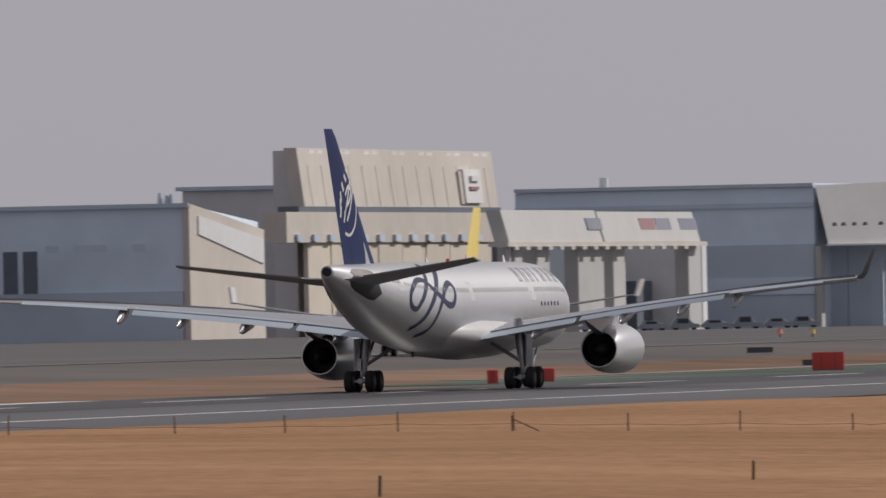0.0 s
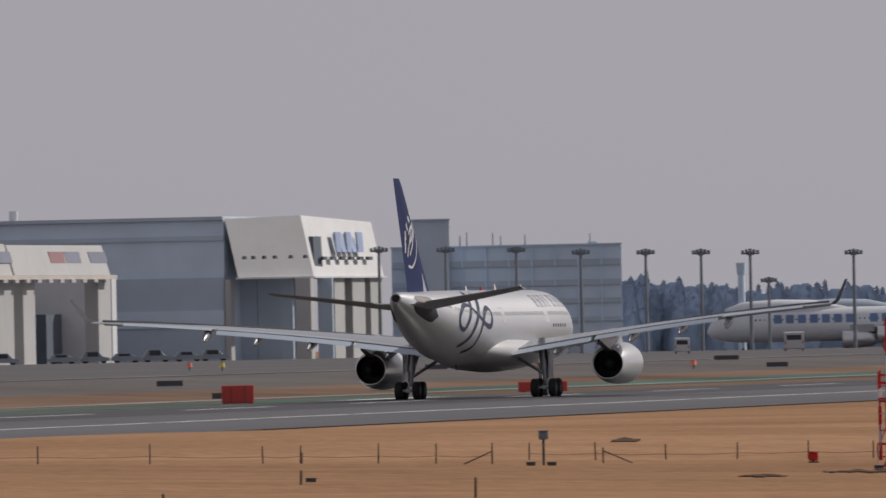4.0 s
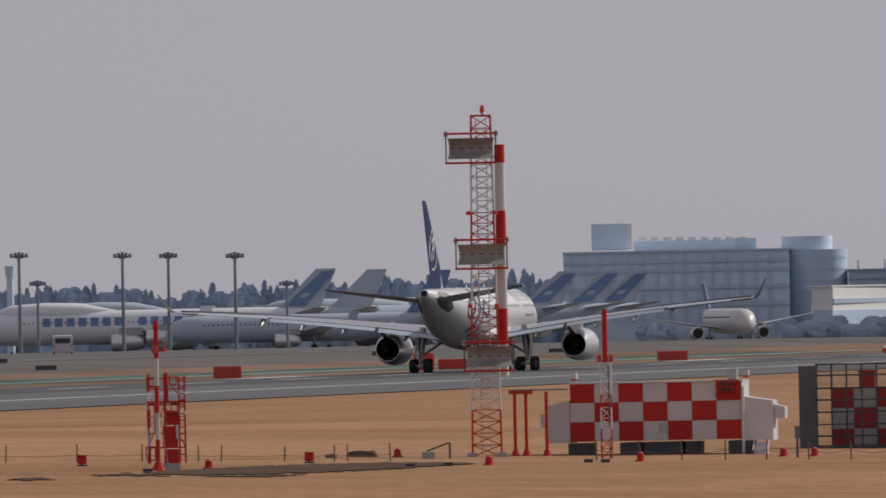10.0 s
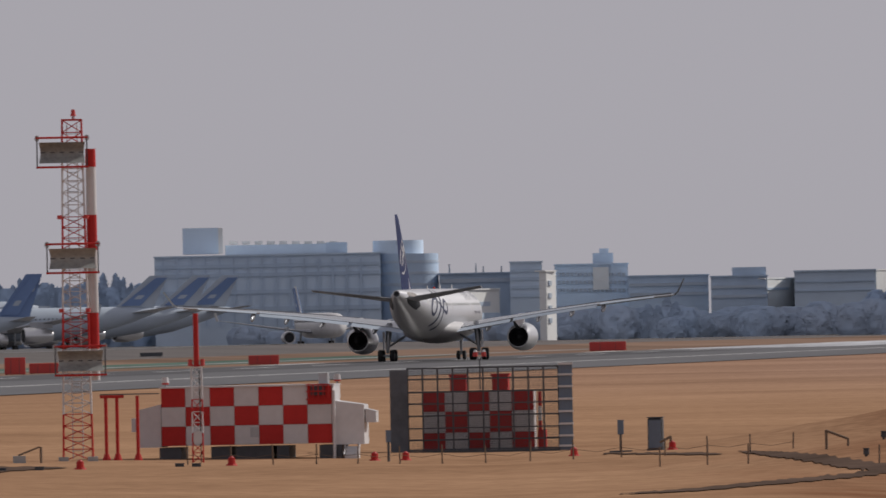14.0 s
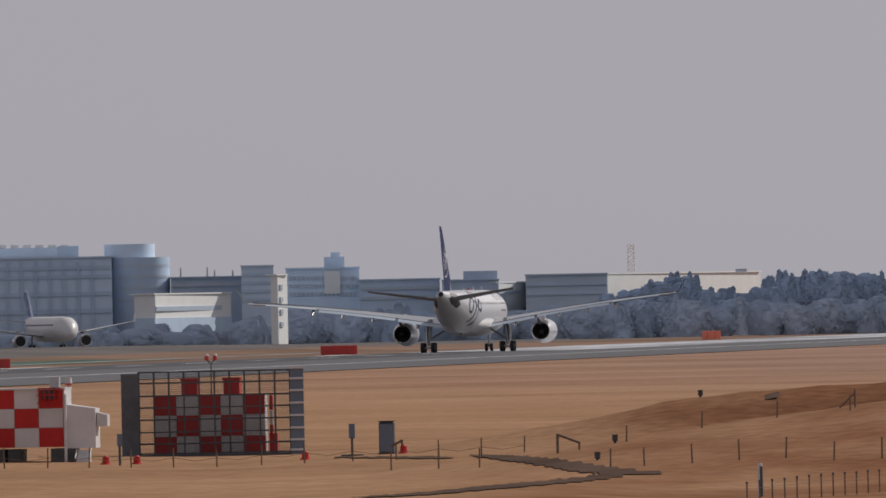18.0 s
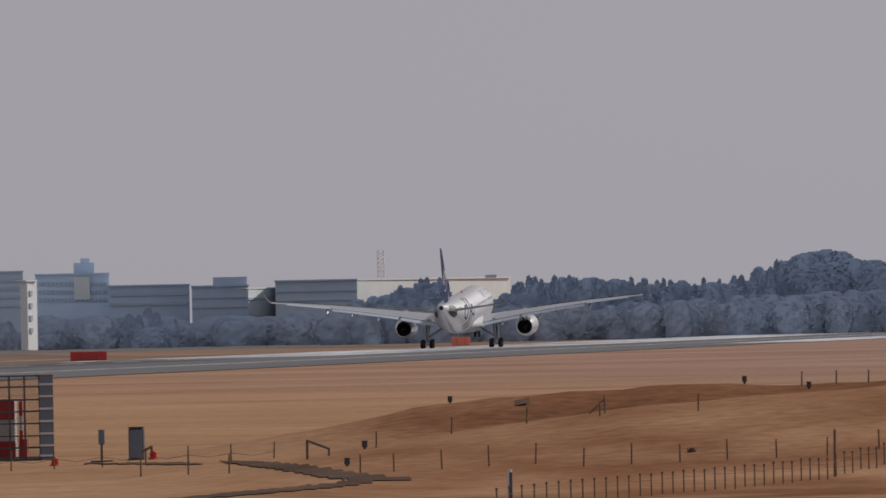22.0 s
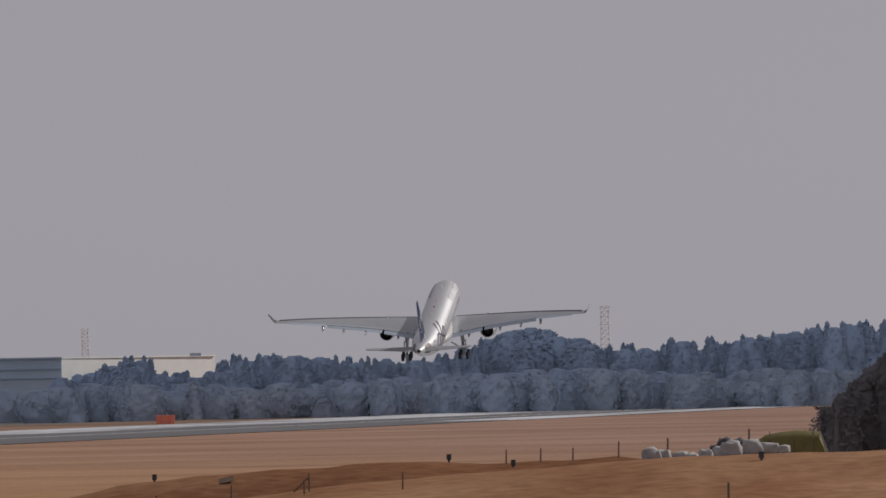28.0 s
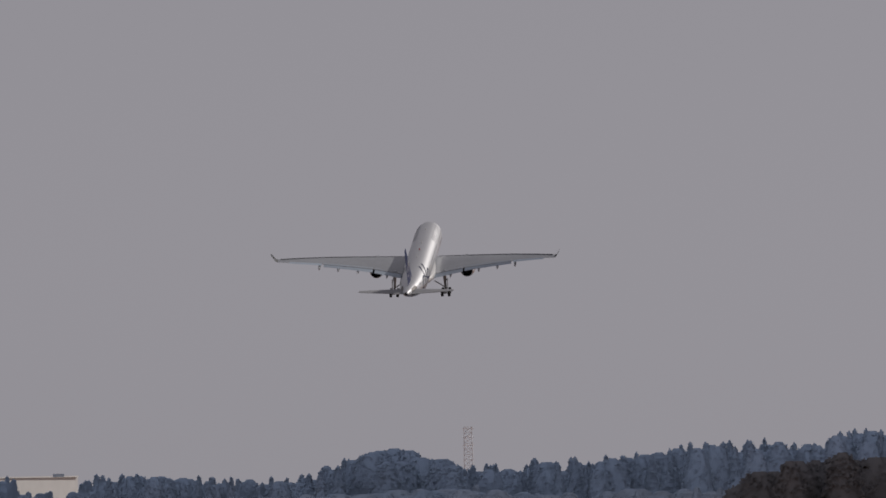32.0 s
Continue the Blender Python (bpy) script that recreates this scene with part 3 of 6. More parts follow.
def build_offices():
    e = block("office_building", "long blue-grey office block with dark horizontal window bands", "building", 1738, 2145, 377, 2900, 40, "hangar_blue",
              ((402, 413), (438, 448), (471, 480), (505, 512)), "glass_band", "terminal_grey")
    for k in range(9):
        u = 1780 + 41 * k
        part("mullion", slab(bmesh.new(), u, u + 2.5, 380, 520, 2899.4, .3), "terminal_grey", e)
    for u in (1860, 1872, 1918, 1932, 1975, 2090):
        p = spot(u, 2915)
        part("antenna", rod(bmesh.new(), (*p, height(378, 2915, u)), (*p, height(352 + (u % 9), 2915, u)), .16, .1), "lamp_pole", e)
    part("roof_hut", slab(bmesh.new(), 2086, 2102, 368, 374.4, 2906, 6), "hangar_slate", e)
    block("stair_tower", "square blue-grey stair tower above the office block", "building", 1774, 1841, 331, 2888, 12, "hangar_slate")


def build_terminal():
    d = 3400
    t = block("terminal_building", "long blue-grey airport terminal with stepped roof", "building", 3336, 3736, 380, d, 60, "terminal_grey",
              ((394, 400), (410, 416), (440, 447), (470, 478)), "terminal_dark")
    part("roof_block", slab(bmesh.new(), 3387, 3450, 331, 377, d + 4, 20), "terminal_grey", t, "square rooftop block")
    # camera-facing slab whose pale colour stands in for sunlight
    part("roof_block_side", slab(bmesh.new(), 3450, 3458, 331, 375, d + 4, 20), "terminal_pale", t, "end of the rooftop block, sunlight painted in pale")
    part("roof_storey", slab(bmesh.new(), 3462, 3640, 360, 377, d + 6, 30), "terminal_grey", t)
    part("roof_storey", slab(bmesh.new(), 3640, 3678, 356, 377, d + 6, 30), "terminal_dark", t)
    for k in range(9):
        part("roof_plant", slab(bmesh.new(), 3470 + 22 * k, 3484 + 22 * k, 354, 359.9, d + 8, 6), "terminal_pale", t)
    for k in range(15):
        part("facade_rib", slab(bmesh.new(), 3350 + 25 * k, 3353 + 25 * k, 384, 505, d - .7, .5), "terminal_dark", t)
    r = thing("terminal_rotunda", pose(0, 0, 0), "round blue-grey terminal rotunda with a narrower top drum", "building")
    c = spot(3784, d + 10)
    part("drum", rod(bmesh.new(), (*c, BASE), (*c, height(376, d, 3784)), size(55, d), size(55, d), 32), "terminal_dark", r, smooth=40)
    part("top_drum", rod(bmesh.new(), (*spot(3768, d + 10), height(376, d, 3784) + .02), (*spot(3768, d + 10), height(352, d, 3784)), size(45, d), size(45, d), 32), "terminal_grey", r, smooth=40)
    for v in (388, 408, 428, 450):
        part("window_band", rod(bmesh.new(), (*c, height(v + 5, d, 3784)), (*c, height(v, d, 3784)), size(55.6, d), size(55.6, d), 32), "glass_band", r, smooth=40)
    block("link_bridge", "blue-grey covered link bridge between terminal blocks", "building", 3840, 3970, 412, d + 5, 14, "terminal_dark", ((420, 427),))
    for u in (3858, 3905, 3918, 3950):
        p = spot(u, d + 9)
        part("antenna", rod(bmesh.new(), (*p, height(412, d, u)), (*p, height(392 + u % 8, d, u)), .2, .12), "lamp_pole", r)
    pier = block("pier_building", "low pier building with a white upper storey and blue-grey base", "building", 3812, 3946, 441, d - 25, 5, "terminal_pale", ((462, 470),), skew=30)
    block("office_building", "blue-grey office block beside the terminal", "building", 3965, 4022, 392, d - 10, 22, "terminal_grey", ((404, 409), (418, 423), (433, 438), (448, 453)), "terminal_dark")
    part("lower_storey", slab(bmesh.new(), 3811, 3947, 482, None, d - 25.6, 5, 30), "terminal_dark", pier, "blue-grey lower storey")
    s = block("stair_tower", "narrow pale stair tower, set forward to fit the camera's view", "building", 4029, 4046, 408, 3150, 1.6, "terminal_pale", skew=3.2)
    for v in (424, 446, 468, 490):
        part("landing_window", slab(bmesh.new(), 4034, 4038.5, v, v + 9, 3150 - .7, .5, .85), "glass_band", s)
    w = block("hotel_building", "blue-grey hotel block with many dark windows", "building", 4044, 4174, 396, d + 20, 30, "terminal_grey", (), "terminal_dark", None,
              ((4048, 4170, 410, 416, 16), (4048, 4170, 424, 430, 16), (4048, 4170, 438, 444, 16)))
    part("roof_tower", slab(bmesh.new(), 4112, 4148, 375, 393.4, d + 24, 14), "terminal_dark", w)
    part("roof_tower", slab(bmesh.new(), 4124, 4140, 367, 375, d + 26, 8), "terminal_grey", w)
    # pale colour paints the sun on this end; the slab itself faces away
    part("pale_end", slab(bmesh.new(), 4112, 4140, 400, 440, d + 19.4, .4), "terminal_pale", w, "end wall with sunlight painted in pale")
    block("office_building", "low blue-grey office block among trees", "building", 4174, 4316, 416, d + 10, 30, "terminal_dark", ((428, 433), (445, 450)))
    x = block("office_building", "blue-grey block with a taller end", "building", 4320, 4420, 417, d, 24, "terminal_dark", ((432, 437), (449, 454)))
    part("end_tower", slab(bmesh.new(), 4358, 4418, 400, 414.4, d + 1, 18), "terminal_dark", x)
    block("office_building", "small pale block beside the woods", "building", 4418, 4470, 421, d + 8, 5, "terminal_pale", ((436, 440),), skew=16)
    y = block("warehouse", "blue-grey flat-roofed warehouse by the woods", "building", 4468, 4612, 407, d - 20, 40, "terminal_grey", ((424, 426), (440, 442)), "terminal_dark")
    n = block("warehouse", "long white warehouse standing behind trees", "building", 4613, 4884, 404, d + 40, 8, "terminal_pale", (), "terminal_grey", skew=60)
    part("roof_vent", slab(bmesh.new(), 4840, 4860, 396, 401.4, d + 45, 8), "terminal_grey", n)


def build_pylon(u, d, v0, v1, w):
    t = thing("pylon", grounded(u, d), "lattice steel power pylon, tinted pale for distance haze", "pylon")
    zb = t.matrix_basis.translation.z
    z1, z0 = height(v0, d, u) - zb, 0.0
    zl = max(0.0, height(v1, d, u) - zb)
    h = size(w, d) / 2
    for sx in (-1, 1):
        for sy in (-1, 1):
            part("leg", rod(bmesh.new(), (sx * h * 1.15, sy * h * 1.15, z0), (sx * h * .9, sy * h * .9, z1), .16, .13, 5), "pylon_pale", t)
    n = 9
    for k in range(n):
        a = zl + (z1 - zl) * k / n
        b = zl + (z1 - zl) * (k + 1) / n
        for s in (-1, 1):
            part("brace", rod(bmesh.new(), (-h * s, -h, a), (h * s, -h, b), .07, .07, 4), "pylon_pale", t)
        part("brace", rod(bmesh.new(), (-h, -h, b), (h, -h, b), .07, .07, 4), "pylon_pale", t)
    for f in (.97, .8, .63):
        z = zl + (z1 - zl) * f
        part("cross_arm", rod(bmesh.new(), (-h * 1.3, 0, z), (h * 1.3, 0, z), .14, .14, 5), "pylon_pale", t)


def lamp_mast(zt):
    t = thing("lamp_mast", pose(0, 0, 0), "tall grey apron floodlight mast with a lamp ring", "lamp mast", "apron floodlight masts")
    part("pole", rod(bmesh.new(), (0, 0, 0), (0, 0, zt), .38, .22, 10), "lamp_pole", t)
    part("ring", rod(bmesh.new(), (0, 0, zt - .5), (0, 0, zt + .1), .55, .75, 12), "lamp_pole", t)
    for k in range(5):
        x = -1.25 + .62 * k
        part("floodlight", box(bmesh.new(), x - .24, x + .24, -.5, .3, zt - .05 - .1 * abs(k - 2), zt + .6 - .14 * abs(k - 2)), "lamp_pole", t)
    part("crossbar", box(bmesh.new(), -1.5, 1.5, -.12, .12, zt - .35, zt - .12), "lamp_pole", t)
    return t


def build_masts():
    d, zt = 2620, 22.5
    first = lamp_mast(zt)
    for k, (u, v, dd) in enumerate([(1834, 378, d)] + [(u, 378 if u < 2000 else 382, d) for u in (1716, 1959, 2073, 2188, 2286, 2373, 2556, 2637, 2755)] + [(2405, 432, 2900), (2846, 432, 3000)]):
        m = pose(*spot(u, dd), height(v, dd, u) - zt - .5, 0, 0, 12 + u % 7)
        if k == 0:
            first.matrix_basis = m
        else:
            copy_thing(first, m)
    t = thing("water_tower", grounded(2359, 3200), "pale grey concrete water tower above the trees", "water tower")
    zb = t.matrix_basis.translation.z
    part("shaft", rod(bmesh.new(), (0, 0, 0), (0, 0, height(425, 3200, 2359) - zb), .8, .7, 14), "terminal_grey", t, smooth=40)
    part("tank", rod(bmesh.new(), (0, 0, height(426, 3200, 2359) - zb), (0, 0, height(406, 3200, 2359) - zb), .85, 1.05, 14), "terminal_grey", t, smooth=40)


build_hangar_a(), build_hangar_low(), build_hangar_b(), build_hangar_c(), build_offices(), build_terminal(), build_masts()
build_pylon(5577, 3900, 313, 400, 15), build_pylon(4657, 4200, 353, 420, 12)


# ---- woods ----
def foliage(name, color, second, glow, share):
    """Leaf clumps: matt, mottled, shaded by camera-facing normals that soften contrast, letting part of the sun's light
    through.
    """
    m = material(name, color, .9, 0, .3, 14, spec=0, second=second)
    n, l = m.node_tree.nodes, m.node_tree.links
    tr, mix, at = n.new("ShaderNodeBsdfTranslucent"), n.new("ShaderNodeMixShader"), n.new("ShaderNodeAttribute")
    at.attribute_name = "camera_facing_normal"
    l.new(at.outputs["Vector"], n["Principled BSDF"].inputs["Normal"]), l.new(at.outputs["Vector"], tr.inputs["Normal"])
    tr.inputs[0].default_value, mix.inputs[0].default_value = (*glow, 1), share
    l.new(n["Principled BSDF"].outputs[0], mix.inputs[1]), l.new(tr.outputs[0], mix.inputs[2])
    l.new(mix.outputs[0], n["Material Output"].inputs["Surface"])
    return m


# LEAF and SCRUB: distance haze is put into the pale blue leaf colours
LEAF = foliage("hazed_foliage", (.43, .56, .76), (.41, .535, .73), (.40, .52, .68), .03)
SCRUB = foliage("hazed_scrub", (.455, .59, .785), (.51, .588, .715), (.46, .52, .6), .04)
BUSH = foliage("dark_bush", (.235, .235, .25), (.19, .19, .2), (.16, .155, .16), .08)


def woods(name, label, u0, u1, step, d, spread, tops, mat, per=170, leaf=.9, wide=.3, pointy=.4, seed=1, base=None, slim=2.0, full=.93, dome=(0, 0)):
    """Trees in a belt: tapered trunks and crowns of many small leaf clumps turned to the camera, round or pointed, with
    gaps.
    """
    rng, rnd = random.Random(seed), np.random.RandomState(seed)
    verts, normals = [], []
    quad = np.array(((-1, -.7, 0), (1, -.8, .25), (.9, .7, -.2), (-.8, .9, .25)))
    u = u0
    while u < u1:
        dd = d + rng.uniform(-spread, spread)
        pt = rng.random() < pointy and not dome[0] < u < dome[1]
        vt = along(tops, u) + (rng.uniform(-13, 9) if pt else rng.uniform(-5, 20))
        x, y = spot(u, dd)
        z0 = ground_z(x, y) if base is None else height(base, dd, u)
        h = max(3.0, height(vt, dd, u) - z0)
        r = (slim + h * wide * .5) * rng.uniform(.75, 1.25) * (.78 if pt else rng.uniform(.8, 1.15)) * (1.45 if dome[0] < u < dome[1] else 1)
        # crown outline with low lumps; leaves sit on it and stand out from it
        wave, bulge = rnd.rand(5) * 6.28, (.02 if pt else .032)

        def crown(f, a):
            rad = r * (1.0 - f) ** .7 if pt else r * np.sqrt(np.clip(1 - ((f - .42) / np.where(f > .42, .58, .75)) ** 2, .004, 1))
            return rad * (1 + bulge * (np.sin(3 * a + 5 * f + wave[0]) + np.sin(5 * a - 9 * f + wave[1]) + np.sin(2 * a + 14 * f + wave[2]) + np.sin(8 * a + 17 * f + wave[3]) + np.sin(7 * a - 21 * f + wave[4])))

        m = 420 if full > .9 else 130
        f = rnd.rand(m) ** .75 * .96
        a = rnd.rand(m) * math.tau
        rad = crown(f, a) * (full + .02 + (1.07 - full) * rnd.rand(m))
        knot = np.stack((x + rad * np.cos(a), y + rad * np.sin(a), z0 + h * f), 1)
        on_hill = dome[0] < u < dome[1]
        n_leaf = per * 3 if on_hill else per
        pick = rnd.randint(0, m, n_leaf)
        c = knot[pick] + rnd.normal(size=(n_leaf, 3)) * (r * (.11 if full < .9 else .07 if base else .04) * (1.1 - .55 * f[pick]))[:, None]
        c[:, 2] = np.clip(c[:, 2], z0, z0 + h * 1.01)
        s = leaf * (.45 + .9 * rnd.rand(n_leaf))
        out = c - np.array((x, y, z0 + h * .35))
        out /= np.linalg.norm(out, axis=1)[:, None] + 1e-6
        # leaves and shading normals turn to the camera, away from the sun
        n = out * .4 + np.array((0, -.6, .3)) + .3 * rnd.normal(size=(n_leaf, 3))
        out = out * .18 + np.array((0, -.68, .38))
        n /= np.linalg.norm(n, axis=1)[:, None]
        p = np.cross(n, rnd.normal(size=(n_leaf, 3)))
        p /= np.linalg.norm(p, axis=1)[:, None]
        q = np.cross(n, p)
        v = c[:, None] + s[:, None, None] * (quad[None, :, :1] * p[:, None] + quad[None, :, 1:2] * q[:, None] + quad[None, :, 2:] * n[:, None])
        ang = np.arange(6) * math.tau / 5
        lo = np.stack((x + .35 * np.cos(ang), y + .35 * np.sin(ang), ang * 0 + z0 - .5), 1)
        hi = np.stack((x + .1 * np.cos(ang), y + .1 * np.sin(ang), ang * 0 + z0 + h * .8), 1)
        trunk = np.stack((lo[:-1], lo[1:], hi[1:], hi[:-1]), 1)
        side = np.tile(np.array((0, -.68, .38)), (5, 1))
        # dense inside of the crown: a lumpy shell just under the leaves
        lf = np.linspace(.0, .985, 16)[:, None]
        la = (np.arange(22) * math.tau / 22)[None]
        lump = crown(lf, la) * full
        core = np.stack((x + lump * np.cos(la), y + lump * np.sin(la), z0 + h * lf + lump * 0), 2)
        nxt = np.roll(core, -1, 1)
        core = np.stack((core[:-1], nxt[:-1], nxt[1:], core[1:]), 2).reshape(-1, 3)
        bare = core - np.array((x, y, z0 + h * .35))
        bare = bare / (np.linalg.norm(bare, axis=1)[:, None] + 1e-6) * .18 + np.array((0, -.68, .38))
        verts += [v.reshape(-1, 3), trunk.reshape(-1, 3), core]
        normals += [np.repeat(out, 4, 0), np.repeat(side, 4, 0), bare]
        u += step * rng.uniform(.5, 1.5)
    v = np.concatenate(verts)
    k = len(v)
    me = bpy.data.meshes.new(name)
    me.vertices.add(k), me.loops.add(k), me.polygons.add(k // 4)
    me.vertices.foreach_set("co", v.ravel())
    me.loops.foreach_set("vertex_index", np.arange(k, dtype=np.int32))
    me.polygons.foreach_set("loop_start", np.arange(0, k, 4, dtype=np.int32))
    me.update(calc_edges=True)
    at = me.attributes.new("camera_facing_normal", "FLOAT_VECTOR", "POINT")
    at.data.foreach_set("vector", np.concatenate(normals).ravel())
    me.materials.append(mat)
    return tagged(new(name, me), label, "woods", kind="stuff")


woods("far_woods", "line of evergreen woods beyond the apron, tinted pale blue for haze", 2140, 3420, 9, 3520, 60,
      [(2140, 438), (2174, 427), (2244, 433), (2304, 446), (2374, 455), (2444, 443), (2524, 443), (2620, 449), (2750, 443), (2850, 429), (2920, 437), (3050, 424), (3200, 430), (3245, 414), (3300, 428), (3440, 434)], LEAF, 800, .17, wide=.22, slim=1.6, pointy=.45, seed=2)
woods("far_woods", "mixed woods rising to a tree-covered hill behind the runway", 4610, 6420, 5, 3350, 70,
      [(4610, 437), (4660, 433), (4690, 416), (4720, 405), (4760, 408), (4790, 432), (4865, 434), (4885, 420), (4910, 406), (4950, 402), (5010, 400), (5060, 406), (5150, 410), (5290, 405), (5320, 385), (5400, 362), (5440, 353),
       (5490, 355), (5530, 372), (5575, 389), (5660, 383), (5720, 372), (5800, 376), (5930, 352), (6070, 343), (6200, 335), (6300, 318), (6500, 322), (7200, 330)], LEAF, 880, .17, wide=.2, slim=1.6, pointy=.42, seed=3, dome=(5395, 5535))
woods("scrub_belt", "belt of scrub in front of the woods, tinted blue-grey for haze", 4560, 6420, 9, 3120, 50,
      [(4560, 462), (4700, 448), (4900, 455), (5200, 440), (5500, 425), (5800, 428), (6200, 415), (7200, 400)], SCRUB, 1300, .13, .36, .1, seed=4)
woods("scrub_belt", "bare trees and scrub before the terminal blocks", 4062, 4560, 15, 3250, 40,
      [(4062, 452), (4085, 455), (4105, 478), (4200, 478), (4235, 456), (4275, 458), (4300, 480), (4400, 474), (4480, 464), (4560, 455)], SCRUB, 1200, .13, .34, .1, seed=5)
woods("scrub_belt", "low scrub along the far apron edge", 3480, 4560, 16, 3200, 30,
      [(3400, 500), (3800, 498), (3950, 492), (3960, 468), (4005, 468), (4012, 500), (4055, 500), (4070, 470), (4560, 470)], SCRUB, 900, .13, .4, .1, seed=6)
woods("bush", "dark dense bush on the near slope", 5984, 6480, 12, 760, 14,
      [(5970, 530), (5993, 476), (6013, 450), (6048, 416), (6104, 386), (6172, 360), (6235, 354), (6275, 372), (6320, 362), (6700, 350)], BUSH, 4600, .042, .3, .1, seed=7, base=600, slim=.4, full=.91)
woods("bush", "sparse leafless shrub at the foot of the dark bush", 5958, 6000, 6, 752, 6,
      [(5940, 532), (5962, 500), (5996, 470)], BUSH, 700, .04, .3, .1, seed=8, base=600, slim=.4, full=.15)

# ---- glide path station on the near grass ----
def lattice(parent, w0, w1, z0, z1, n, mat, r=.035, brace=.018):
    """One band of a square lattice mast: four legs, girts and crossed braces, each a part."""
    def at(k, z):
        w = (w0 + (w1 - w0) * (z - z0) / (z1 - z0)) / 2
        return Vector(((-w, w, w, -w)[k], (-w, -w, w, w)[k], z))
    for k in range(4):
        part("leg", rod(bmesh.new(), at(k, z0), at(k, z1), r, r, 5), mat, parent)
    for i in range(n):
        a, b = z0 + (z1 - z0) * i / n, z0 + (z1 - z0) * (i + 1) / n
        for k in range(4):
            j = (k + 1) % 4
            part("girt", rod(bmesh.new(), at(k, b), at(j, b), brace, brace, 4), mat, parent)
            part("brace", rod(bmesh.new(), at(k, a), at(j, b), brace, brace, 4), mat, parent)
            if k % 2 == 0:
                part("brace", rod(bmesh.new(), at(j, a), at(k, b), brace, brace, 4), mat, parent)


def trough(z0, z1, x0, x1, y0):
    """A reflector trough: a curved sheet with thickness, open to the runway side."""
    bm = bmesh.new()
    rings = []
    for k in range(9):
        f = k / 8
        z, dep = z0 + (z1 - z0) * f, .42 * math.sin(math.pi * f)
        rings.append([(x0 + .06 * math.sin(math.pi * f), y0 + dep, z), (x1 - .06 * math.sin(math.pi * f), y0 + dep, z), (x1 - .06 * math.sin(math.pi * f), y0 + dep + .05, z), (x0 + .06 * math.sin(math.pi * f), y0 + dep + .05, z)])
    return loft(bm, rings)


def build_glide_tower():
    d, s = 628, STEP / 628
    t = thing("glide_path_tower", grounded(3201, d), "red and white lattice antenna tower with three reflector troughs", "antenna tower")
    Z = lambda y: (810 - y) / s          # heights up the tower
    X = lambda x, y=810: (x + (810 - y) * SR - 1001) / s
    wd = lambda y: (34 + 18 * (810 - y) / -603 + 18) / s
    for ya, yb, mat, n in ((810, 727, "red_paint", 4), (727, 612, "mast_white", 6), (612, 548, "red_paint", 4), (548, 434, "mast_white", 6), (434, 378, "red_paint", 3), (378, 250, "mast_white", 6), (250, 207, "red_paint", 2)):
        lattice(t, wd(ya), wd(yb), Z(ya), Z(yb), n, mat, .042, .0155)
    # ladder inside
    for x in (-.2, .2):
        part("ladder_rail", rod(bmesh.new(), (x, .12, .1), (x, .12, Z(215)), .022, .022, 4), "mast_white", t)
    for k in range(34):
        z = .4 + k * .38
        part("rung", rod(bmesh.new(), (-.2, .12, z), (.2, .12, z), .014, .014, 4), "galvanised", t)
    # duct beside the tower
    for ya, yb, mat in ((668, 612, "mast_white"), (612, 548, "red_paint"), (548, 437, "mast_white"), (437, 375, "red_paint"), (375, 290, "mast_white"), (290, 258, "red_paint")):
        cx = lambda y: X(1033)
        part("cable_duct", rod(bmesh.new(), (cx(ya), -.1, Z(ya)), (cx(yb), -.1, Z(yb) - .003), .21, .2, 14), mat, t, smooth=40)
    for x0, x1, y0, y1 in ((939, 1027, 236, 292), (953, 1043, 424, 479), (964, 1052, 605, 660)):
        a = part("antenna", trough(Z(y1 - 9), Z(y0 + 10), X(x0 + 3), X(x1 - 3), -1.12), "trough_grey", t, "grey sheet metal reflector trough", smooth=40)
        for yy in (y0 + 2, y1 - 2):
            part("frame_rail", rod(bmesh.new(), (X(x0 - 2), -1.18, Z(yy)), (X(x1 + 2), -1.18, Z(yy)), .045, .045, 5), "red_paint", a)
            part("frame_rail", rod(bmesh.new(), (X(x0 - 2), -.62, Z(yy)), (X(x1 + 2), -.62, Z(yy)), .035, .035, 5), "red_paint", a)
        for xx in (x0, x1):
            part("frame_post", rod(bmesh.new(), (X(xx), -1.18, Z(y1)), (X(xx), -1.18, Z(y0)), .03, .03, 5), "dark_metal", a)
            part("frame_arm", rod(bmesh.new(), (X(xx), -1.18, Z(y0 + 2)), (X(xx), .3, Z(y0 + 2)), .03, .03, 5), "red_paint", a)
            part("end_hoop", loft(bmesh.new(), [[(X(xx) + .1 * math.cos(q), -1.18 + e, Z(y0 + 3) + .13 * math.sin(q)) for q in [math.tau * i / 8 for i in range(8)]] for e in (-.02, .02)]), "galvanised", a)
        for k in range(5):
            xx = x0 + 10 + (x1 - x0 - 20) * k / 4
            part("dipole", rod(bmesh.new(), (X(xx) - .09, -1.2, Z((y0 + y1) / 2)), (X(xx) + .09, -1.2, Z((y0 + y1) / 2)), .025, .025, 5), "dark_metal", a)
    part("top_plate", a_box(-.42, .42, -.42, .42, Z(208), Z(205)), "red_paint", t)
    part("lamp_stem", rod(bmesh.new(), (X(1004), 0, Z(206)), (X(1004), 0, Z(200)), .06, .06, 8), "galvanised", t)
    part("beacon", rod(bmesh.new(), (X(1004), 0, Z(200)), (X(1004), 0, Z(188)), .11, .07, 10), "sign_red", t, "red obstruction lamp", smooth=40)
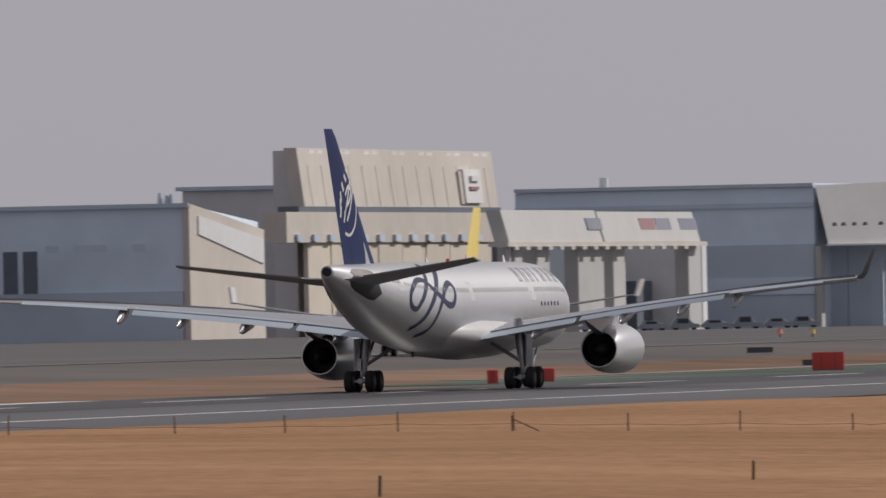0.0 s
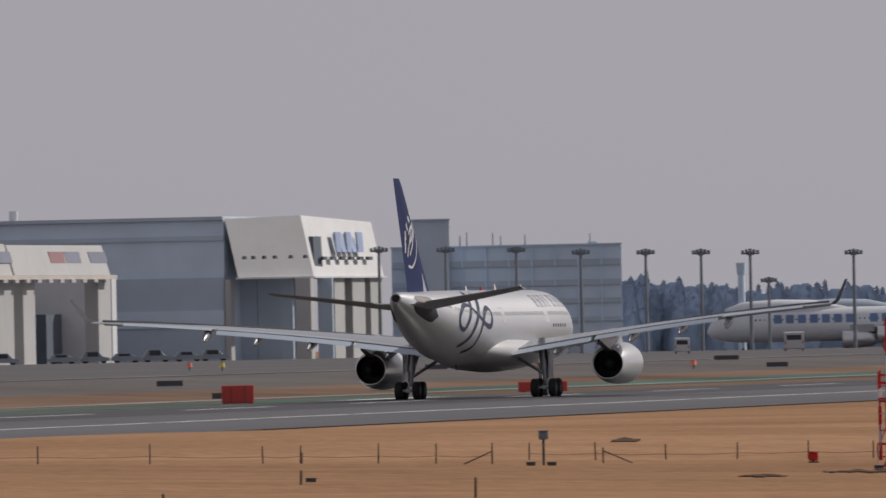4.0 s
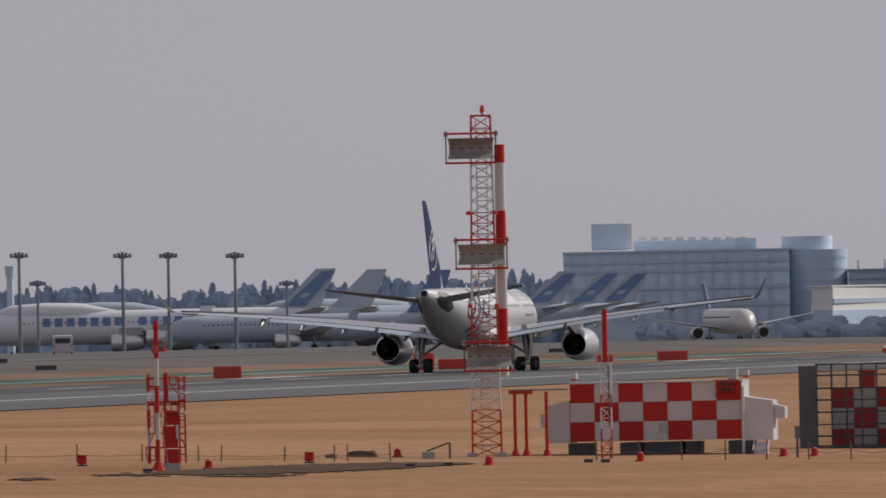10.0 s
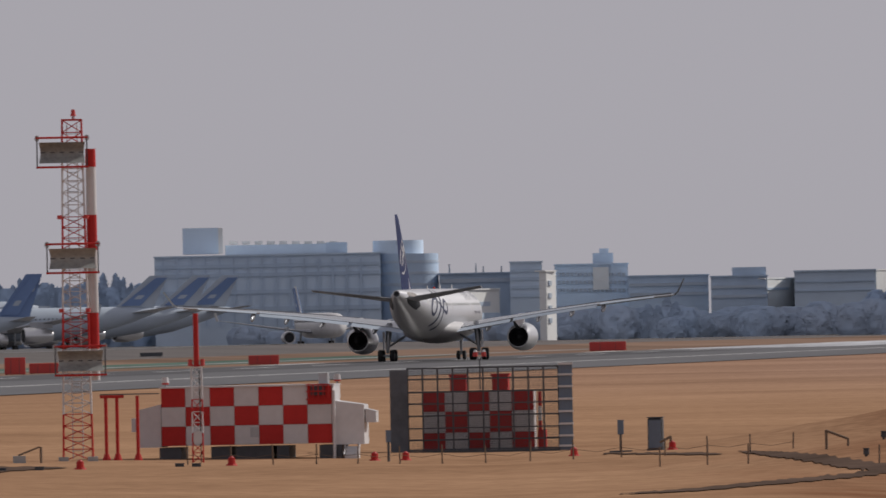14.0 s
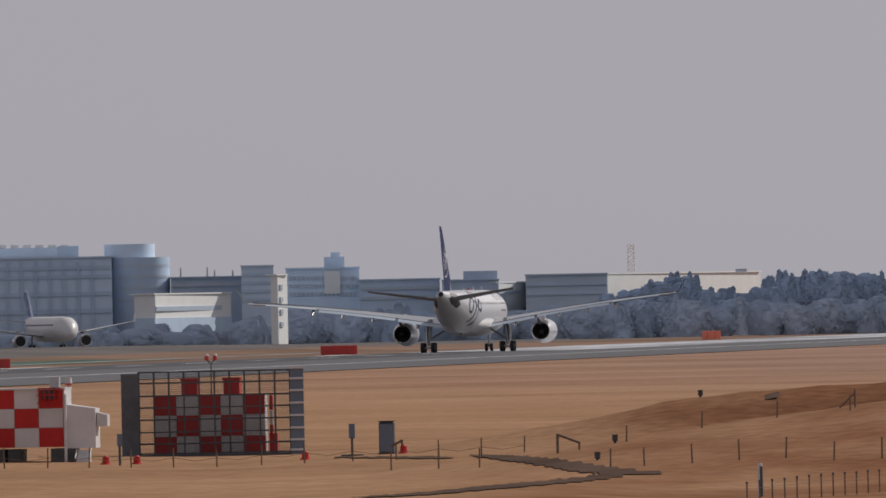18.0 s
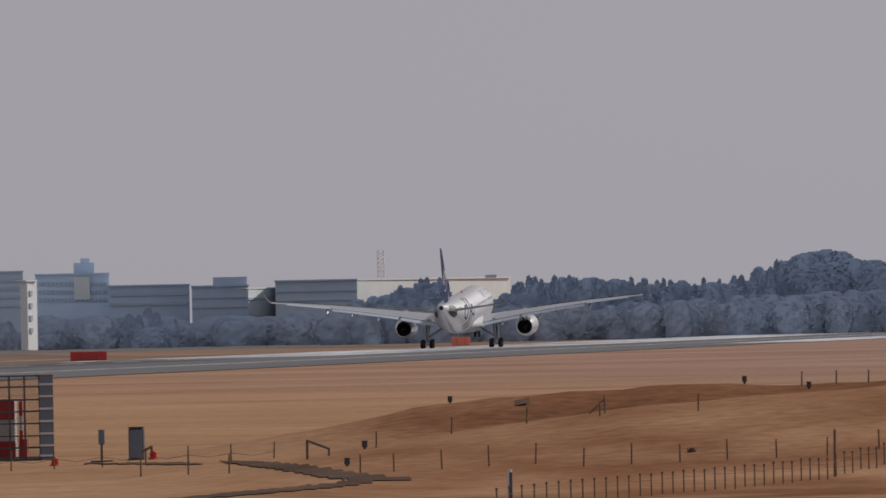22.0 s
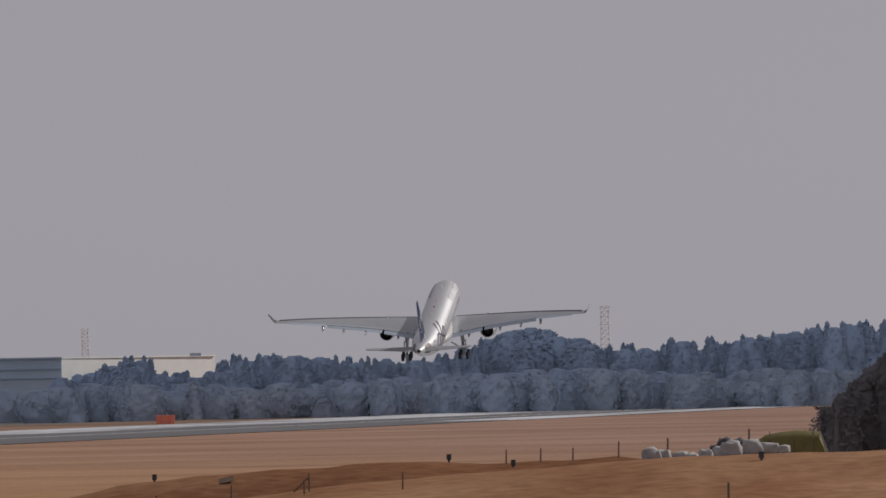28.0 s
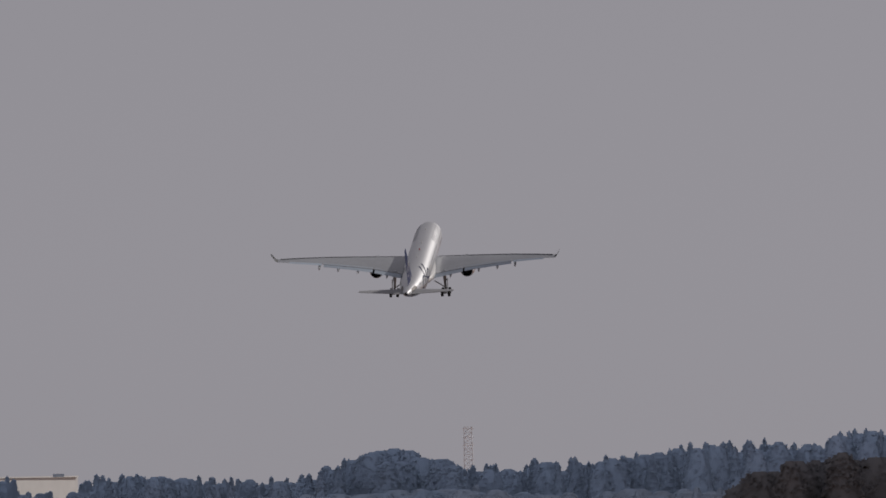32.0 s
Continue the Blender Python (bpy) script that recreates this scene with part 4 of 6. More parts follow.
    for x in (-.55, .5):
        for ya in (380, 545):
            part("side_lamp", rod(bmesh.new(), (x, -.5, Z(ya + 2)), (x, -.5, Z(ya - 5)), .1, .1, 8), "sign_red", t)
    for sx in (-1, 1):
        for sy in (-1, 1):
            part("footing", a_box(sx * .58 - .2, sx * .58 + .2, sy * .58 - .2, sy * .58 + .2, -.2, .16), "concrete", t)


def checks(t, x0, z0, w, h, nx, nz, y0, start=0):
    """A wall of square painted panels, red and white in turn."""
    for i in range(nx):
        for k in range(nz):
            red = (i + k + start) % 2 == 0
            part("panel", a_box(x0 + i * w + .008, x0 + (i + 1) * w - .008, y0, y0 + .06, z0 + k * h + .008, z0 + (k + 1) * h - .008), "red_paint" if red else "mast_white", t, "red painted panel" if red else "white painted panel")


def build_shelter():
    d, s = 632, STEP / 632
    t = thing("equipment_shelter", grounded(3500, d, -6), "red and white checkered equipment shelter on dark footings", "shelter")
    X = lambda x: (x - 1300) / s
    Z = lambda y: (808 - y) / s
    part("body", a_box(X(1149), X(1451), .05, 2.9, Z(783), Z(681)), "mast_white", t)
    checks(t, X(1148), Z(783), 43.4 / s, 34.3 / s, 7, 3, 0, 0)
    for k in range(3):
        part("end_panel", a_box(X(1452), X(1452) + .05, .06, 2.88, Z(783) + k * .77, Z(783) + (k + 1) * .77 - .01), "mast_white", t)
    part("roof", a_box(X(1145), X(1455), -.06, 2.96, Z(681) + .002, Z(678)), "mast_white", t)
    for x0, x1 in ((1143, 1182), (1235, 1270), (1280, 1345), (1352, 1374), (1428, 1452), (1455, 1468)):
        part("footing", a_box(X(x0), X(x1), .12, 2.7, -.15, Z(786)), "dark_metal", t, "dark steel footing")
    # end compartments
    part("side_unit", prism(bmesh.new(), [(X(1107), .4), (X(1147), .1), (X(1147), 2.6), (X(1107), 2.2)], Z(785), [Z(718), Z(709), Z(709), Z(718)]), "mast_white", t, "white side unit")
    part("vent_hood", a_box(X(1092), X(1106.5), .6, 1.6, Z(757), Z(733)), "mast_white", t)
    part("side_unit", prism(bmesh.new(), [(X(1453.5), .1), (X(1507), .4), (X(1507), 2.2), (X(1453.5), 2.6)], Z(786), [Z(708), Z(716), Z(716), Z(708)]), "mast_white", t, "white side unit")
    part("vent_hood", prism(bmesh.new(), [(X(1508.5), .6), (X(1527), .7), (X(1527), 1.7), (X(1508.5), 1.8)], Z(748), [Z(723), Z(728), Z(728), Z(723)]), "mast_white", t)
    for k in range(4):
        part("step", a_box(X(1476), X(1498), -.55 + .26 * k, -.3 + .26 * k, -.1, Z(805 - 5.2 * k)), "mast_white", t, "white access step")
    for x in (1474, 1499):
        part("stair_rail", rod(bmesh.new(), (X(x), -.55, .1), (X(x), .4, Z(784)), .025, .025, 6), "mast_white", t)
    part("pipe", rod(bmesh.new(), (X(1456), -.12, -.1), (X(1456), -.12, Z(690)), .06, .06, 8), "mast_white", t)
    part("notice", a_box(X(1306), X(1322), -.02, -.001, Z(770), Z(752)), "galvanised", t, "small grey notice plate")
    for x in (1470, 1494):
        part("stand", a_box(X(x), X(x) + .08, .5, .6, -.1, Z(786)), "mast_white", t)
    # roof lamps, grille and air unit
    for x in (1155, 1461):
        part("lamp_stem", rod(bmesh.new(), (X(x), .3, Z(678)), (X(x), .3, Z(671)), .04, .04, 6), "galvanised", t)
        part("roof_lamp", rod(bmesh.new(), (X(x), .3, Z(671)), (X(x), .3, Z(661)), .15, .12, 12), "mast_white", t, "white obstruction lamp globe", smooth=60)
        part("lamp_cap", rod(bmesh.new(), (X(x), .3, Z(674)), (X(x), .3, Z(670.9)), .13, .15, 12), "sign_red", t)
    part("air_unit", a_box(X(1427), X(1443), .5, 1.2, Z(678), Z(659)), "galvanised", t, "grey rooftop air unit")
    for k in range(5):
        part("grille_bar", a_box(X(1410 + k * 9), X(1410 + k * 9) + .04, -.2, -.16, Z(705), Z(678)), "red_paint", t)
    for y in (706, 692, 680):
        part("grille_bar", a_box(X(1407), X(1450), -.2, -.155, Z(y), Z(y) + .05), "red_paint", t)
    part("grille_back", a_box(X(1415), X(1440), -.1, -.02, Z(698), Z(682)), "dark_metal", t)


def build_shelter_mast():
    d, s = 624, STEP / 624
    t = thing("monitor_mast", grounded(3413, d), "slim red and white lattice mast with a solid red top pole", "mast")
    Z = lambda y: (812 - y) / s
    for ya, yb, mat in ((812, 760, "red_paint"), (760, 722, "mast_white"), (722, 700, "red_paint"), (700, 643, "mast_white")):
        lattice(t, .42, .40, Z(ya), Z(yb), max(1, int((ya - yb) / 17)), mat, .03, .016)
    part("pole", rod(bmesh.new(), (0, 0, Z(643)), (0, 0, Z(548)), .11, .1, 10), "red_paint", t, "solid red top pole", smooth=40)
    part("crossbar", rod(bmesh.new(), (-.26, 0, Z(640)), (.26, 0, Z(640)), .035, .035, 6), "red_paint", t)
    for x in (-.24, .24):
        part("lamp", rod(bmesh.new(), (x, 0, Z(641)), (x, 0, Z(629)), .1, .08, 10), "sign_red", t, "red obstruction lamp")
    part("cable", rod(bmesh.new(), (.12, -.25, 0), (.1, -.23, Z(650)), .02, .02, 5), "cable_black", t)
    part("junction_box", a_box(-.16, .16, -.33, -.22, Z(778), Z(757)), "mast_white", t)


def build_posts():
    d, s = 630, STEP / 630
    t = thing("cable_gantry", grounded(3261, d), "red steel cable gantry on two round posts", "gantry")
    for x in (-.22, .22):
        part("post", rod(bmesh.new(), (x, 0, 0), (x, 0, 2.46), .068, .068, 10), "red_paint", t, smooth=40)
        part("foot", rod(bmesh.new(), (x, 0, -.1), (x, 0, .25), .2, .1, 10), "red_paint", t)
    part("beam", a_box(-.45, .5, -.09, .09, 2.46, 2.58), "red_paint", t)
    part("tray", a_box(-.45, 1.9, -.06, .06, 2.585, 2.63), "dark_metal", t)
    q = thing("cable_gantry", grounded(3307, d), "single red round steel post", "gantry")
    part("post", rod(bmesh.new(), (0, 0, 0), (0, 0, 2.56), .068, .068, 10), "red_paint", q, smooth=40)
    part("foot", rod(bmesh.new(), (0, 0, -.1), (0, 0, .25), .2, .1, 10), "red_paint", q)


def build_small_mast():
    d, s = 578, STEP / 578
    t = thing("marker_mast", grounded(2619, d), "slender red and white mast with lamps and small platform", "mast")
    Z = lambda y: (840 - y) / s
    bands = (840, 785, "red_paint"), (785, 738, "mast_white"), (738, 690, "red_paint"), (690, 642, "mast_white"), (642, 577, "red_paint")
    for ya, yb, mat in bands:
        part("pole", rod(bmesh.new(), (0, 0, Z(ya)), (0, 0, Z(yb) - .004), .085, .08, 10), mat, t, smooth=40)
    part("cap", rod(bmesh.new(), (0, 0, Z(590)), (0, 0, Z(574)), .13, .06, 8), "red_paint", t)
    for y, a, b in ((612, -.2, .25), (628, -.18, .35), (676, -.38, .1), (690, -.38, .1)):
        part("arm", rod(bmesh.new(), (a, 0, Z(y)), (b, 0, Z(y)), .03, .03, 6), "red_paint", t)
    part("lamp", rod(bmesh.new(), (.3, 0, Z(630)), (.3, 0, Z(620)), .08, .06, 8), "sign_red", t)
    part("lamp", rod(bmesh.new(), (-.05, -.1, Z(634)), (-.05, -.1, Z(618)), .1, .08, 8), "sign_red", t)
    for dx, dy in ((-.5, -.3), (.4, -.4)):
        part("guy", rod(bmesh.new(), (0, 0, Z(720)), (dx, dy, 0), .015, .015, 4), "galvanised", t)
    part("foot", rod(bmesh.new(), (0, 0, -.1), (0, 0, .35), .3, .1, 8), "red_paint", t)
    q = thing("equipment_stand", grounded(2638, d + 3), "open red and white steel stand with a red cabinet", "stand")
    X = lambda x: (x - 438) / s
    for x, y in ((402, 670), (432, 668), (468, 672), (402 + 3, 668), (458, 674)):
        yy = .7 if x in (405, 458) else 0
        for k in range(5):
            za, zb = Z(828) + (Z(y) - Z(828)) * k / 5, Z(828) + (Z(y) - Z(828)) * (k + 1) / 5
            part("post", rod(bmesh.new(), (X(x), yy, za), (X(x), yy, zb - .003), .035, .035, 6), "mast_white" if k in (1, 3) and x != 432 else "red_paint", q)
    for y in (676, 718, 724, 800):
        for a, b in ((402, 432), (432, 468)):
            part("rail", rod(bmesh.new(), (X(a), 0, Z(y)), (X(b), 0, Z(y)), .025, .025, 5), "red_paint", q)
        part("rail", rod(bmesh.new(), (X(468), 0, Z(y)), (X(458), .7, Z(y)), .025, .025, 5), "red_paint", q)
    for a, b, ya, yb in ((402, 432, 800, 724), (432, 468, 724, 800), (432, 468, 676, 718)):
        part("brace", rod(bmesh.new(), (X(a), 0, Z(ya)), (X(b), 0, Z(yb)), .018, .018, 4), "red_paint", q)
    part("cabinet", a_box(X(428), X(455), -.1, .35, Z(800), Z(762)), "red_paint", q, "red steel cabinet")
    part("cabinet", a_box(X(434), X(458), -.05, .4, Z(760), Z(738)), "red_paint", q, "red steel cabinet")
    part("cabinet", a_box(X(430), X(456), -.15, .38, Z(828), Z(803)), "red_paint", q, "red steel cabinet")
    for y in (696, 745, 775):
        part("rail", rod(bmesh.new(), (X(402), 0, Z(y)), (X(468), 0, Z(y)), .022, .022, 5), "mast_white" if y == 745 else "red_paint", q)
    part("white_tube", rod(bmesh.new(), (X(454), -.2, Z(785)), (X(454), -.2, Z(760)), .05, .05, 8), "mast_white", q)
    part("pillar", rod(bmesh.new(), (X(435.5), -.05, Z(718)), (X(435.5), -.05, Z(667)), .08, .075, 10), "red_paint", q, "thick red round pillar", smooth=40)
    for x in (458, 468.5):
        for yy in (-.06, .14):
            for k, (ya, yb) in enumerate(((817, 742), (742, 735), (735, 706), (706, 700), (700, 674))):
                part("ladder_post", rod(bmesh.new(), (X(x), yy, Z(ya)), (X(x), yy, Z(yb) - .003), .03, .03, 6), "mast_white" if k % 2 else "red_paint", q)
    for k in range(12):
        y = 812 - 12 * k
        part("ladder_rung", rod(bmesh.new(), (X(458), -.06, Z(y)), (X(468.5), -.06, Z(y)), .022, .022, 5), "red_paint", q)
    for x0, x1, yt, yb in ((404, 416, 677, 692), (442, 454, 673, 688), (403, 414, 722, 775), (444, 455, 722, 738), (398, 414, 798, 822)):
        for a, b in (((x0, yb), (x0, yt)), ((x0, yt), (x1, yt)), ((x1, yt), (x1, yb)), ((x0, yb), (x1, yb))):
            part("hoop_bar", rod(bmesh.new(), (X(a[0]), -.12, Z(a[1])), (X(b[0]), -.12, Z(b[1])), .024, .024, 5), "red_paint", q)
    part("platform", a_box(X(400), X(470), -.15, .75, Z(720), Z(717.5)), "red_paint", q)
    part("cabinet_hood", prism(bmesh.new(), [(X(432), -.2), (X(458), -.2), (X(458), .45), (X(432), .45)], Z(738), [Z(733), Z(735), Z(735), Z(733)]), "sign_red", q)
    part("base_plinth", a_box(X(425), X(458), -.3, .5, -.15, Z(828)), "concrete", q)


def build_cage():
    d, s = 648, STEP / 648
    t = thing("antenna_cage", grounded(3916, d), "dark steel grid cage with solid end panels", "cage")
    X = lambda x: (x - 1034) / s
    Z = lambda y: (803 - y) / s
    part("end_panel", a_box(X(872), X(903), -.1, .02, Z(802), Z(655)), "slate_sheet", t, "solid dark slate end panel")
    e = part("end_panel", a_box(X(1171), X(1195), -.1, .02, Z(802), Z(649)), "blue_box", t, "grey end panel with white battens")
    for y in (651, 670, 691, 713, 735, 757, 778, 796):
        part("batten", a_box(X(1170), X(1196), -.17, -.105, Z(y), Z(y) + .085), "mast_white", e)
    for k in range(11):
        x = 903 + 26.8 * k
        for yy in (0, 2.6):
            part("upright", a_box(X(x) - .035, X(x) + .035, yy - .03, yy + .03, 0, Z(652)), "dark_metal", t)
    for y in (653, 672, 695, 716, 737, 759, 780, 797):
        part("rail", a_box(X(903), X(1170), -.055, -.032, Z(y) - .03, Z(y) + .03), "dark_metal", t)
    for y in (653, 716, 780):
        part("rail", a_box(X(903), X(1170), 2.55, 2.57, Z(y) - .03, Z(y) + .03), "dark_metal", t)
    # fine net added to darken the cabinet behind the grid
    net = bmesh.new()
    for k in range(int((X(1170) - X(903)) / .075)):
        rod(net, (X(903) + .075 * k, .04, .02), (X(903) + .075 * k, .04, Z(654)), .0065, .0065, 3, False)
    for k in range(int(Z(654) / .075)):
        rod(net, (X(903), .047, .05 + .075 * k), (X(1170), .047, .05 + .075 * k), .0065, .0065, 3, False)
    part("wire_netting", net, "dark_metal", t, "fine dark wire netting", kind="stuff")
    part("sill", a_box(X(903), X(1170), -.2, .3, -.1, .1), "dark_metal", t)
    for x in (905, 1036, 1168):
        part("top_beam", a_box(X(x) - .04, X(x) + .04, .031, 2.54, Z(655), Z(651)), "dark_metal", t)
    b = thing("equipment_cabinet", grounded(3913, d + 1.3, -6, -.12), "red and white checkered cabinet block inside the cage", "cabinet")
    part("body", a_box(X(933), X(1129), .05, 1.1, .1, Z(690)), "mast_white", b)
    checks(b, X(932), Z(800), 39.6 / s, 37.2 / s, 5, 3, 0, 0)
    for k in range(6):
        part("skid", a_box(X(935 + 36 * k), X(948 + 36 * k), .02, 1.0, -.12, .1), "dark_metal", b)
    for x0 in (980, 1055):
        part("roof_unit", prism(bmesh.new(), [(X(x0 + 1), .1), (X(x0 + 29), .1), (X(x0 + 29), .8), (X(x0 + 1), .8)], Z(689), Z(664)), "red_paint", b, "red rooftop unit")
        part("unit_cap", a_box(X(x0 - 1), X(x0 + 31), .06, .85, Z(664) + .002, Z(660)), "red_paint", b)
    for k, m in enumerate(("mast_white", "red_paint", "mast_white", "red_paint")):
        part("side_pipe", rod(bmesh.new(), (X(1140), .2, .15 + k * .6), (X(1140), .2, .74 + k * .6), .08, .08, 8), m, b)
    part("side_box", a_box(X(1136), X(1150), .1, .6, .05, Z(760)), "red_paint", b)
    l = thing("twin_lamp", grounded(3914, d + 2.0), "twin obstruction lamps on a thin stalk", "lamp")
    part("stalk", rod(bmesh.new(), (0, 0, 0), (0, 0, Z(640)), .03, .025, 8), "dark_metal", l)
    part("arm", rod(bmesh.new(), (-.17, 0, Z(633)), (0, 0, Z(640)), .025, .025, 6), "dark_metal", l)
    part("arm", rod(bmesh.new(), (.17, 0, Z(633)), (0, 0, Z(640)), .025, .025, 6), "dark_metal", l)
    for x in (-.17, .17):
        part("lamp", rod(bmesh.new(), (x, 0, Z(634)), (x, 0, Z(626)), .1, .09, 10), "sign_red", l, "red glass obstruction lamp")
        part("lamp_top", rod(bmesh.new(), (x, 0, Z(626)), (x, 0, Z(622)), .09, .04, 8), "mast_white", l)


build_glide_tower(), build_shelter(), build_shelter_mast(), build_posts(), build_small_mast(), build_cage()


# ---- fences and small things on the grass ----
def fence_run(label, pts, d0, d1, h, group, ropes=((.38, .05),), line=None):
    """Thin posts at the given bearings with two ropes from post to post."""
    f = thing("rope_fence", pose(0, 0, 0), label, "fence", group)
    tops = []
    rng = random.Random(len(pts))
    for u in pts:
        d = d0 + (d1 - d0) * (u - pts[0]) / max(1, pts[-1] - pts[0])
        x, y, z = foot(u, seen(u, along(line, u)) if line else d)
        hh = h * rng.uniform(.9, 1.1)
        lean = rng.uniform(-.04, .04)
        part("post", rod(bmesh.new(), (x, y, z - .2), (x + lean, y, z + hh), .034, .03, 6), "weathered_wood", f)
        tops.append((Vector((x, y, z)), Vector((x + lean, y, z + hh))))
    for fr, sag in ropes:
        for (a, b), (c, e) in zip(tops, tops[1:]):
            p, q = a.lerp(b, fr), c.lerp(e, fr)
            if (p - q).length > 14:
                continue
            m = p.lerp(q, .5) - Vector((0, 0, min(sag, (p - q).length * .07)))
            bm = bmesh.new()
            rod(bm, p, m, .009, .009, 4), rod(bm, m, q, .009, .009, 4)
            part("rope", bm, "weathered_wood", f)
    return f


fence_run("thin weathered posts with slack rope across the grass", [-160, 15, 310, 505, 705, 910, 1112, 1310, 1510, 1576, 1714, 1816, 1915], 600, 600, .72, "rope fences")
fence_run("thin weathered posts with slack rope across the grass", [1981, 2099, 2223, 2349, 2475, 2590, 2690, 2730, 2842, 2930, 2954, 3030], 612, 612, .68, "rope fences")
fence_run("thin weathered posts with slack rope before the shelter", [3395, 3472, 3546, 3622, 3695, 3770, 3845, 3922, 4000, 4077, 4162, 4239, 4315, 4390, 4465], 614, 612, .72, "rope fences", ((.5, .2),))
fence_run("thin weathered posts climbing the grassy mound", [4230, 4314, 4386, 4618, 4678, 4763, 4846, 4928, 5013, 5098, 5184, 5268, 5355, 5444, 5536, 5640], 0, 0, .68, "rope fences", (),
          ((4230, 752), (4314, 751), (4678, 748), (4928, 739), (5098, 733), (5268, 731), (5355, 726), (5536, 710), (5640, 700)))
fence_run("thin posts along the top of the mound", [4646, 4779, 4912, 5042, 5216], 0, 0, .55, "rope fences", (), ((4646, 703), (4779, 681), (4912, 662), (5042, 652), (5216, 640)))


def build_dense_fence():
    f = thing("stake_fence", pose(0, 0, 0), "close row of rusty stakes with wire up the slope", "fence")
    tops = []
    for k in range(43):
        u = 4860 + 22.6 * k - .12 * k * k
        x, y, z = foot(u, seen(u, along(((4860, 817), (4985, 802), (5123, 789), (5280, 776), (5447, 760), (5514, 743), (5573, 731), (5640, 720)), u)))
        part("stake", rod(bmesh.new(), (x, y, z - .2), (x, y, z + .68), .026, .024, 5), "weathered_wood", f)
        part("stake_cap", rod(bmesh.new(), (x, y, z + .66), (x, y, z + .73), .04, .036, 6), "dark_metal", f)
        tops.append(Vector((x, y, z)))
    for hz in (.5,):
        for a, b in zip(tops, tops[1:]):
            part("wire", rod(bmesh.new(), a + Vector((0, 0, hz)), b + Vector((0, 0, hz)), .005, .005, 4), "weathered_wood", f)


build_dense_fence()


def brace_frame(u, d, w, h, flip, mat="weathered_wood"):
    t = thing("brace_frame", grounded(u, d), "leaning timber brace with an upright post", "brace")
    part("upright", rod(bmesh.new(), (flip * w / 2, 0, -.1), (flip * w / 2, 0, h), .035, .035, 6), mat, t)
    part("strut", rod(bmesh.new(), (-flip * w / 2, 0, 0), (flip * w / 2, 0, h * .8), .03, .03, 6), mat, t)


for u, d, w, h, fl in ((930, 598, 1.0, .6, -1), (1890, 598, 1.1, .6, 1), (2138, 598, 1.1, .6, -1), (5037, seen(5037, 643), .55, .65, 1)):
    brace_frame(u, d, w, h, fl)


def small_box(name, label, category, u, d, w, h, dep, mat, stem=0.0, base=0.0, group="", turn=0.0):
    t = thing(name, grounded(u, d, turn), label, category, group)
    if base:
        part("base_plate", prism(bmesh.new(), [(-base, -base * .7), (base, -base * .7), (base, base * .7), (-base, base * .7)], -.1, .06), "dark_metal", t)
    if stem:
        part("stem", rod(bmesh.new(), (0, 0, -.1), (0, 0, stem + .02), .05, .05, 8), "dark_metal", t)
    bm = a_box(-w / 2, w / 2, -dep / 2, dep / 2, stem, stem + h)
    bmesh.ops.bevel(bm, geom=bm.edges[:], offset=min(w, h, dep) * .12, segments=1, affect="EDGES")
    part("housing", bm, mat, t)
    part("lid", a_box(-w * .54, w * .54, -dep * .54, dep * .54, stem + h, stem + h + .035), mat, t)
    return t


small_box("signal_box", "blue-grey box on a stem with two dark feet", "signal box", 2007, 590, .36, .3, .3, "blue_box", .95, 0)
small_box("junction_cabinet", "dark steel cabinet on the grass", "cabinet", 4223, 634, .6, 1.3, .5, "dark_metal", 0, .34, turn=-8)
part("door", a_box(-.25, .25, -.29, -.265, .1, 1.2), "blue_box", bpy.data.objects["junction_cabinet"], "slightly paler door")
small_box("signal_box", "grey box on a post with a dark base plate", "signal box", 4161, 634, .25, .55, .2, "blue_box", .7, .45)
small_box("warning_post", "thin post with a small grey plate", "post", 3750, 622, .2, .45, .06, "blue_box", .75)
for u, d in ((2484, 596), (2886, 604)):
    small_box("marker_box", "small red box on short legs", "marker", u, d, .36, .3, .3, "red_paint", .08, .2)
for u, d in ((2708, 584), (3204, 590), (3472, 606), (3725, 626), (3780, 626), (4078, 626), (4252, 632), (3042, 626)):
    t = thing("marker_light", grounded(u, d), "small red marker light on the grass", "marker", "red marker lights")
    part("skirt", rod(bmesh.new(), (0, 0, -.05), (0, 0, .06), .26, .2, 10), "red_paint", t)
    part("drum", rod(bmesh.new(), (0, 0, .06), (0, 0, .3), .15, .13, 10), "red_paint", t)
    part("cap", rod(bmesh.new(), (0, 0, .3), (0, 0, .36), .1, .05, 8), "sign_red", t)
for u, d in ((3065, 586), (3132, 588), (2600, 572), (3380, 602), (3410, 602), (1595, seen(1595, 795)), (1984, seen(1984, 765)), (2021, seen(2021, 765))):
    small_box("cable_pit", "small dark cable pit lid on the grass", "cable pit", u, d, .34, .1, .3, "dark_metal")
for u, d in [(u, seen(u, v)) for u, v in ((5027, 594), (4777, 624), (5298, 588), (5412, 598), (5851, 589), (4626, 706), (4595, 736))]:
    small_box("marker_box", "small dark marker box on the grass slope", "marker", u, d, .2, .2, .2, "dark_metal", .06)
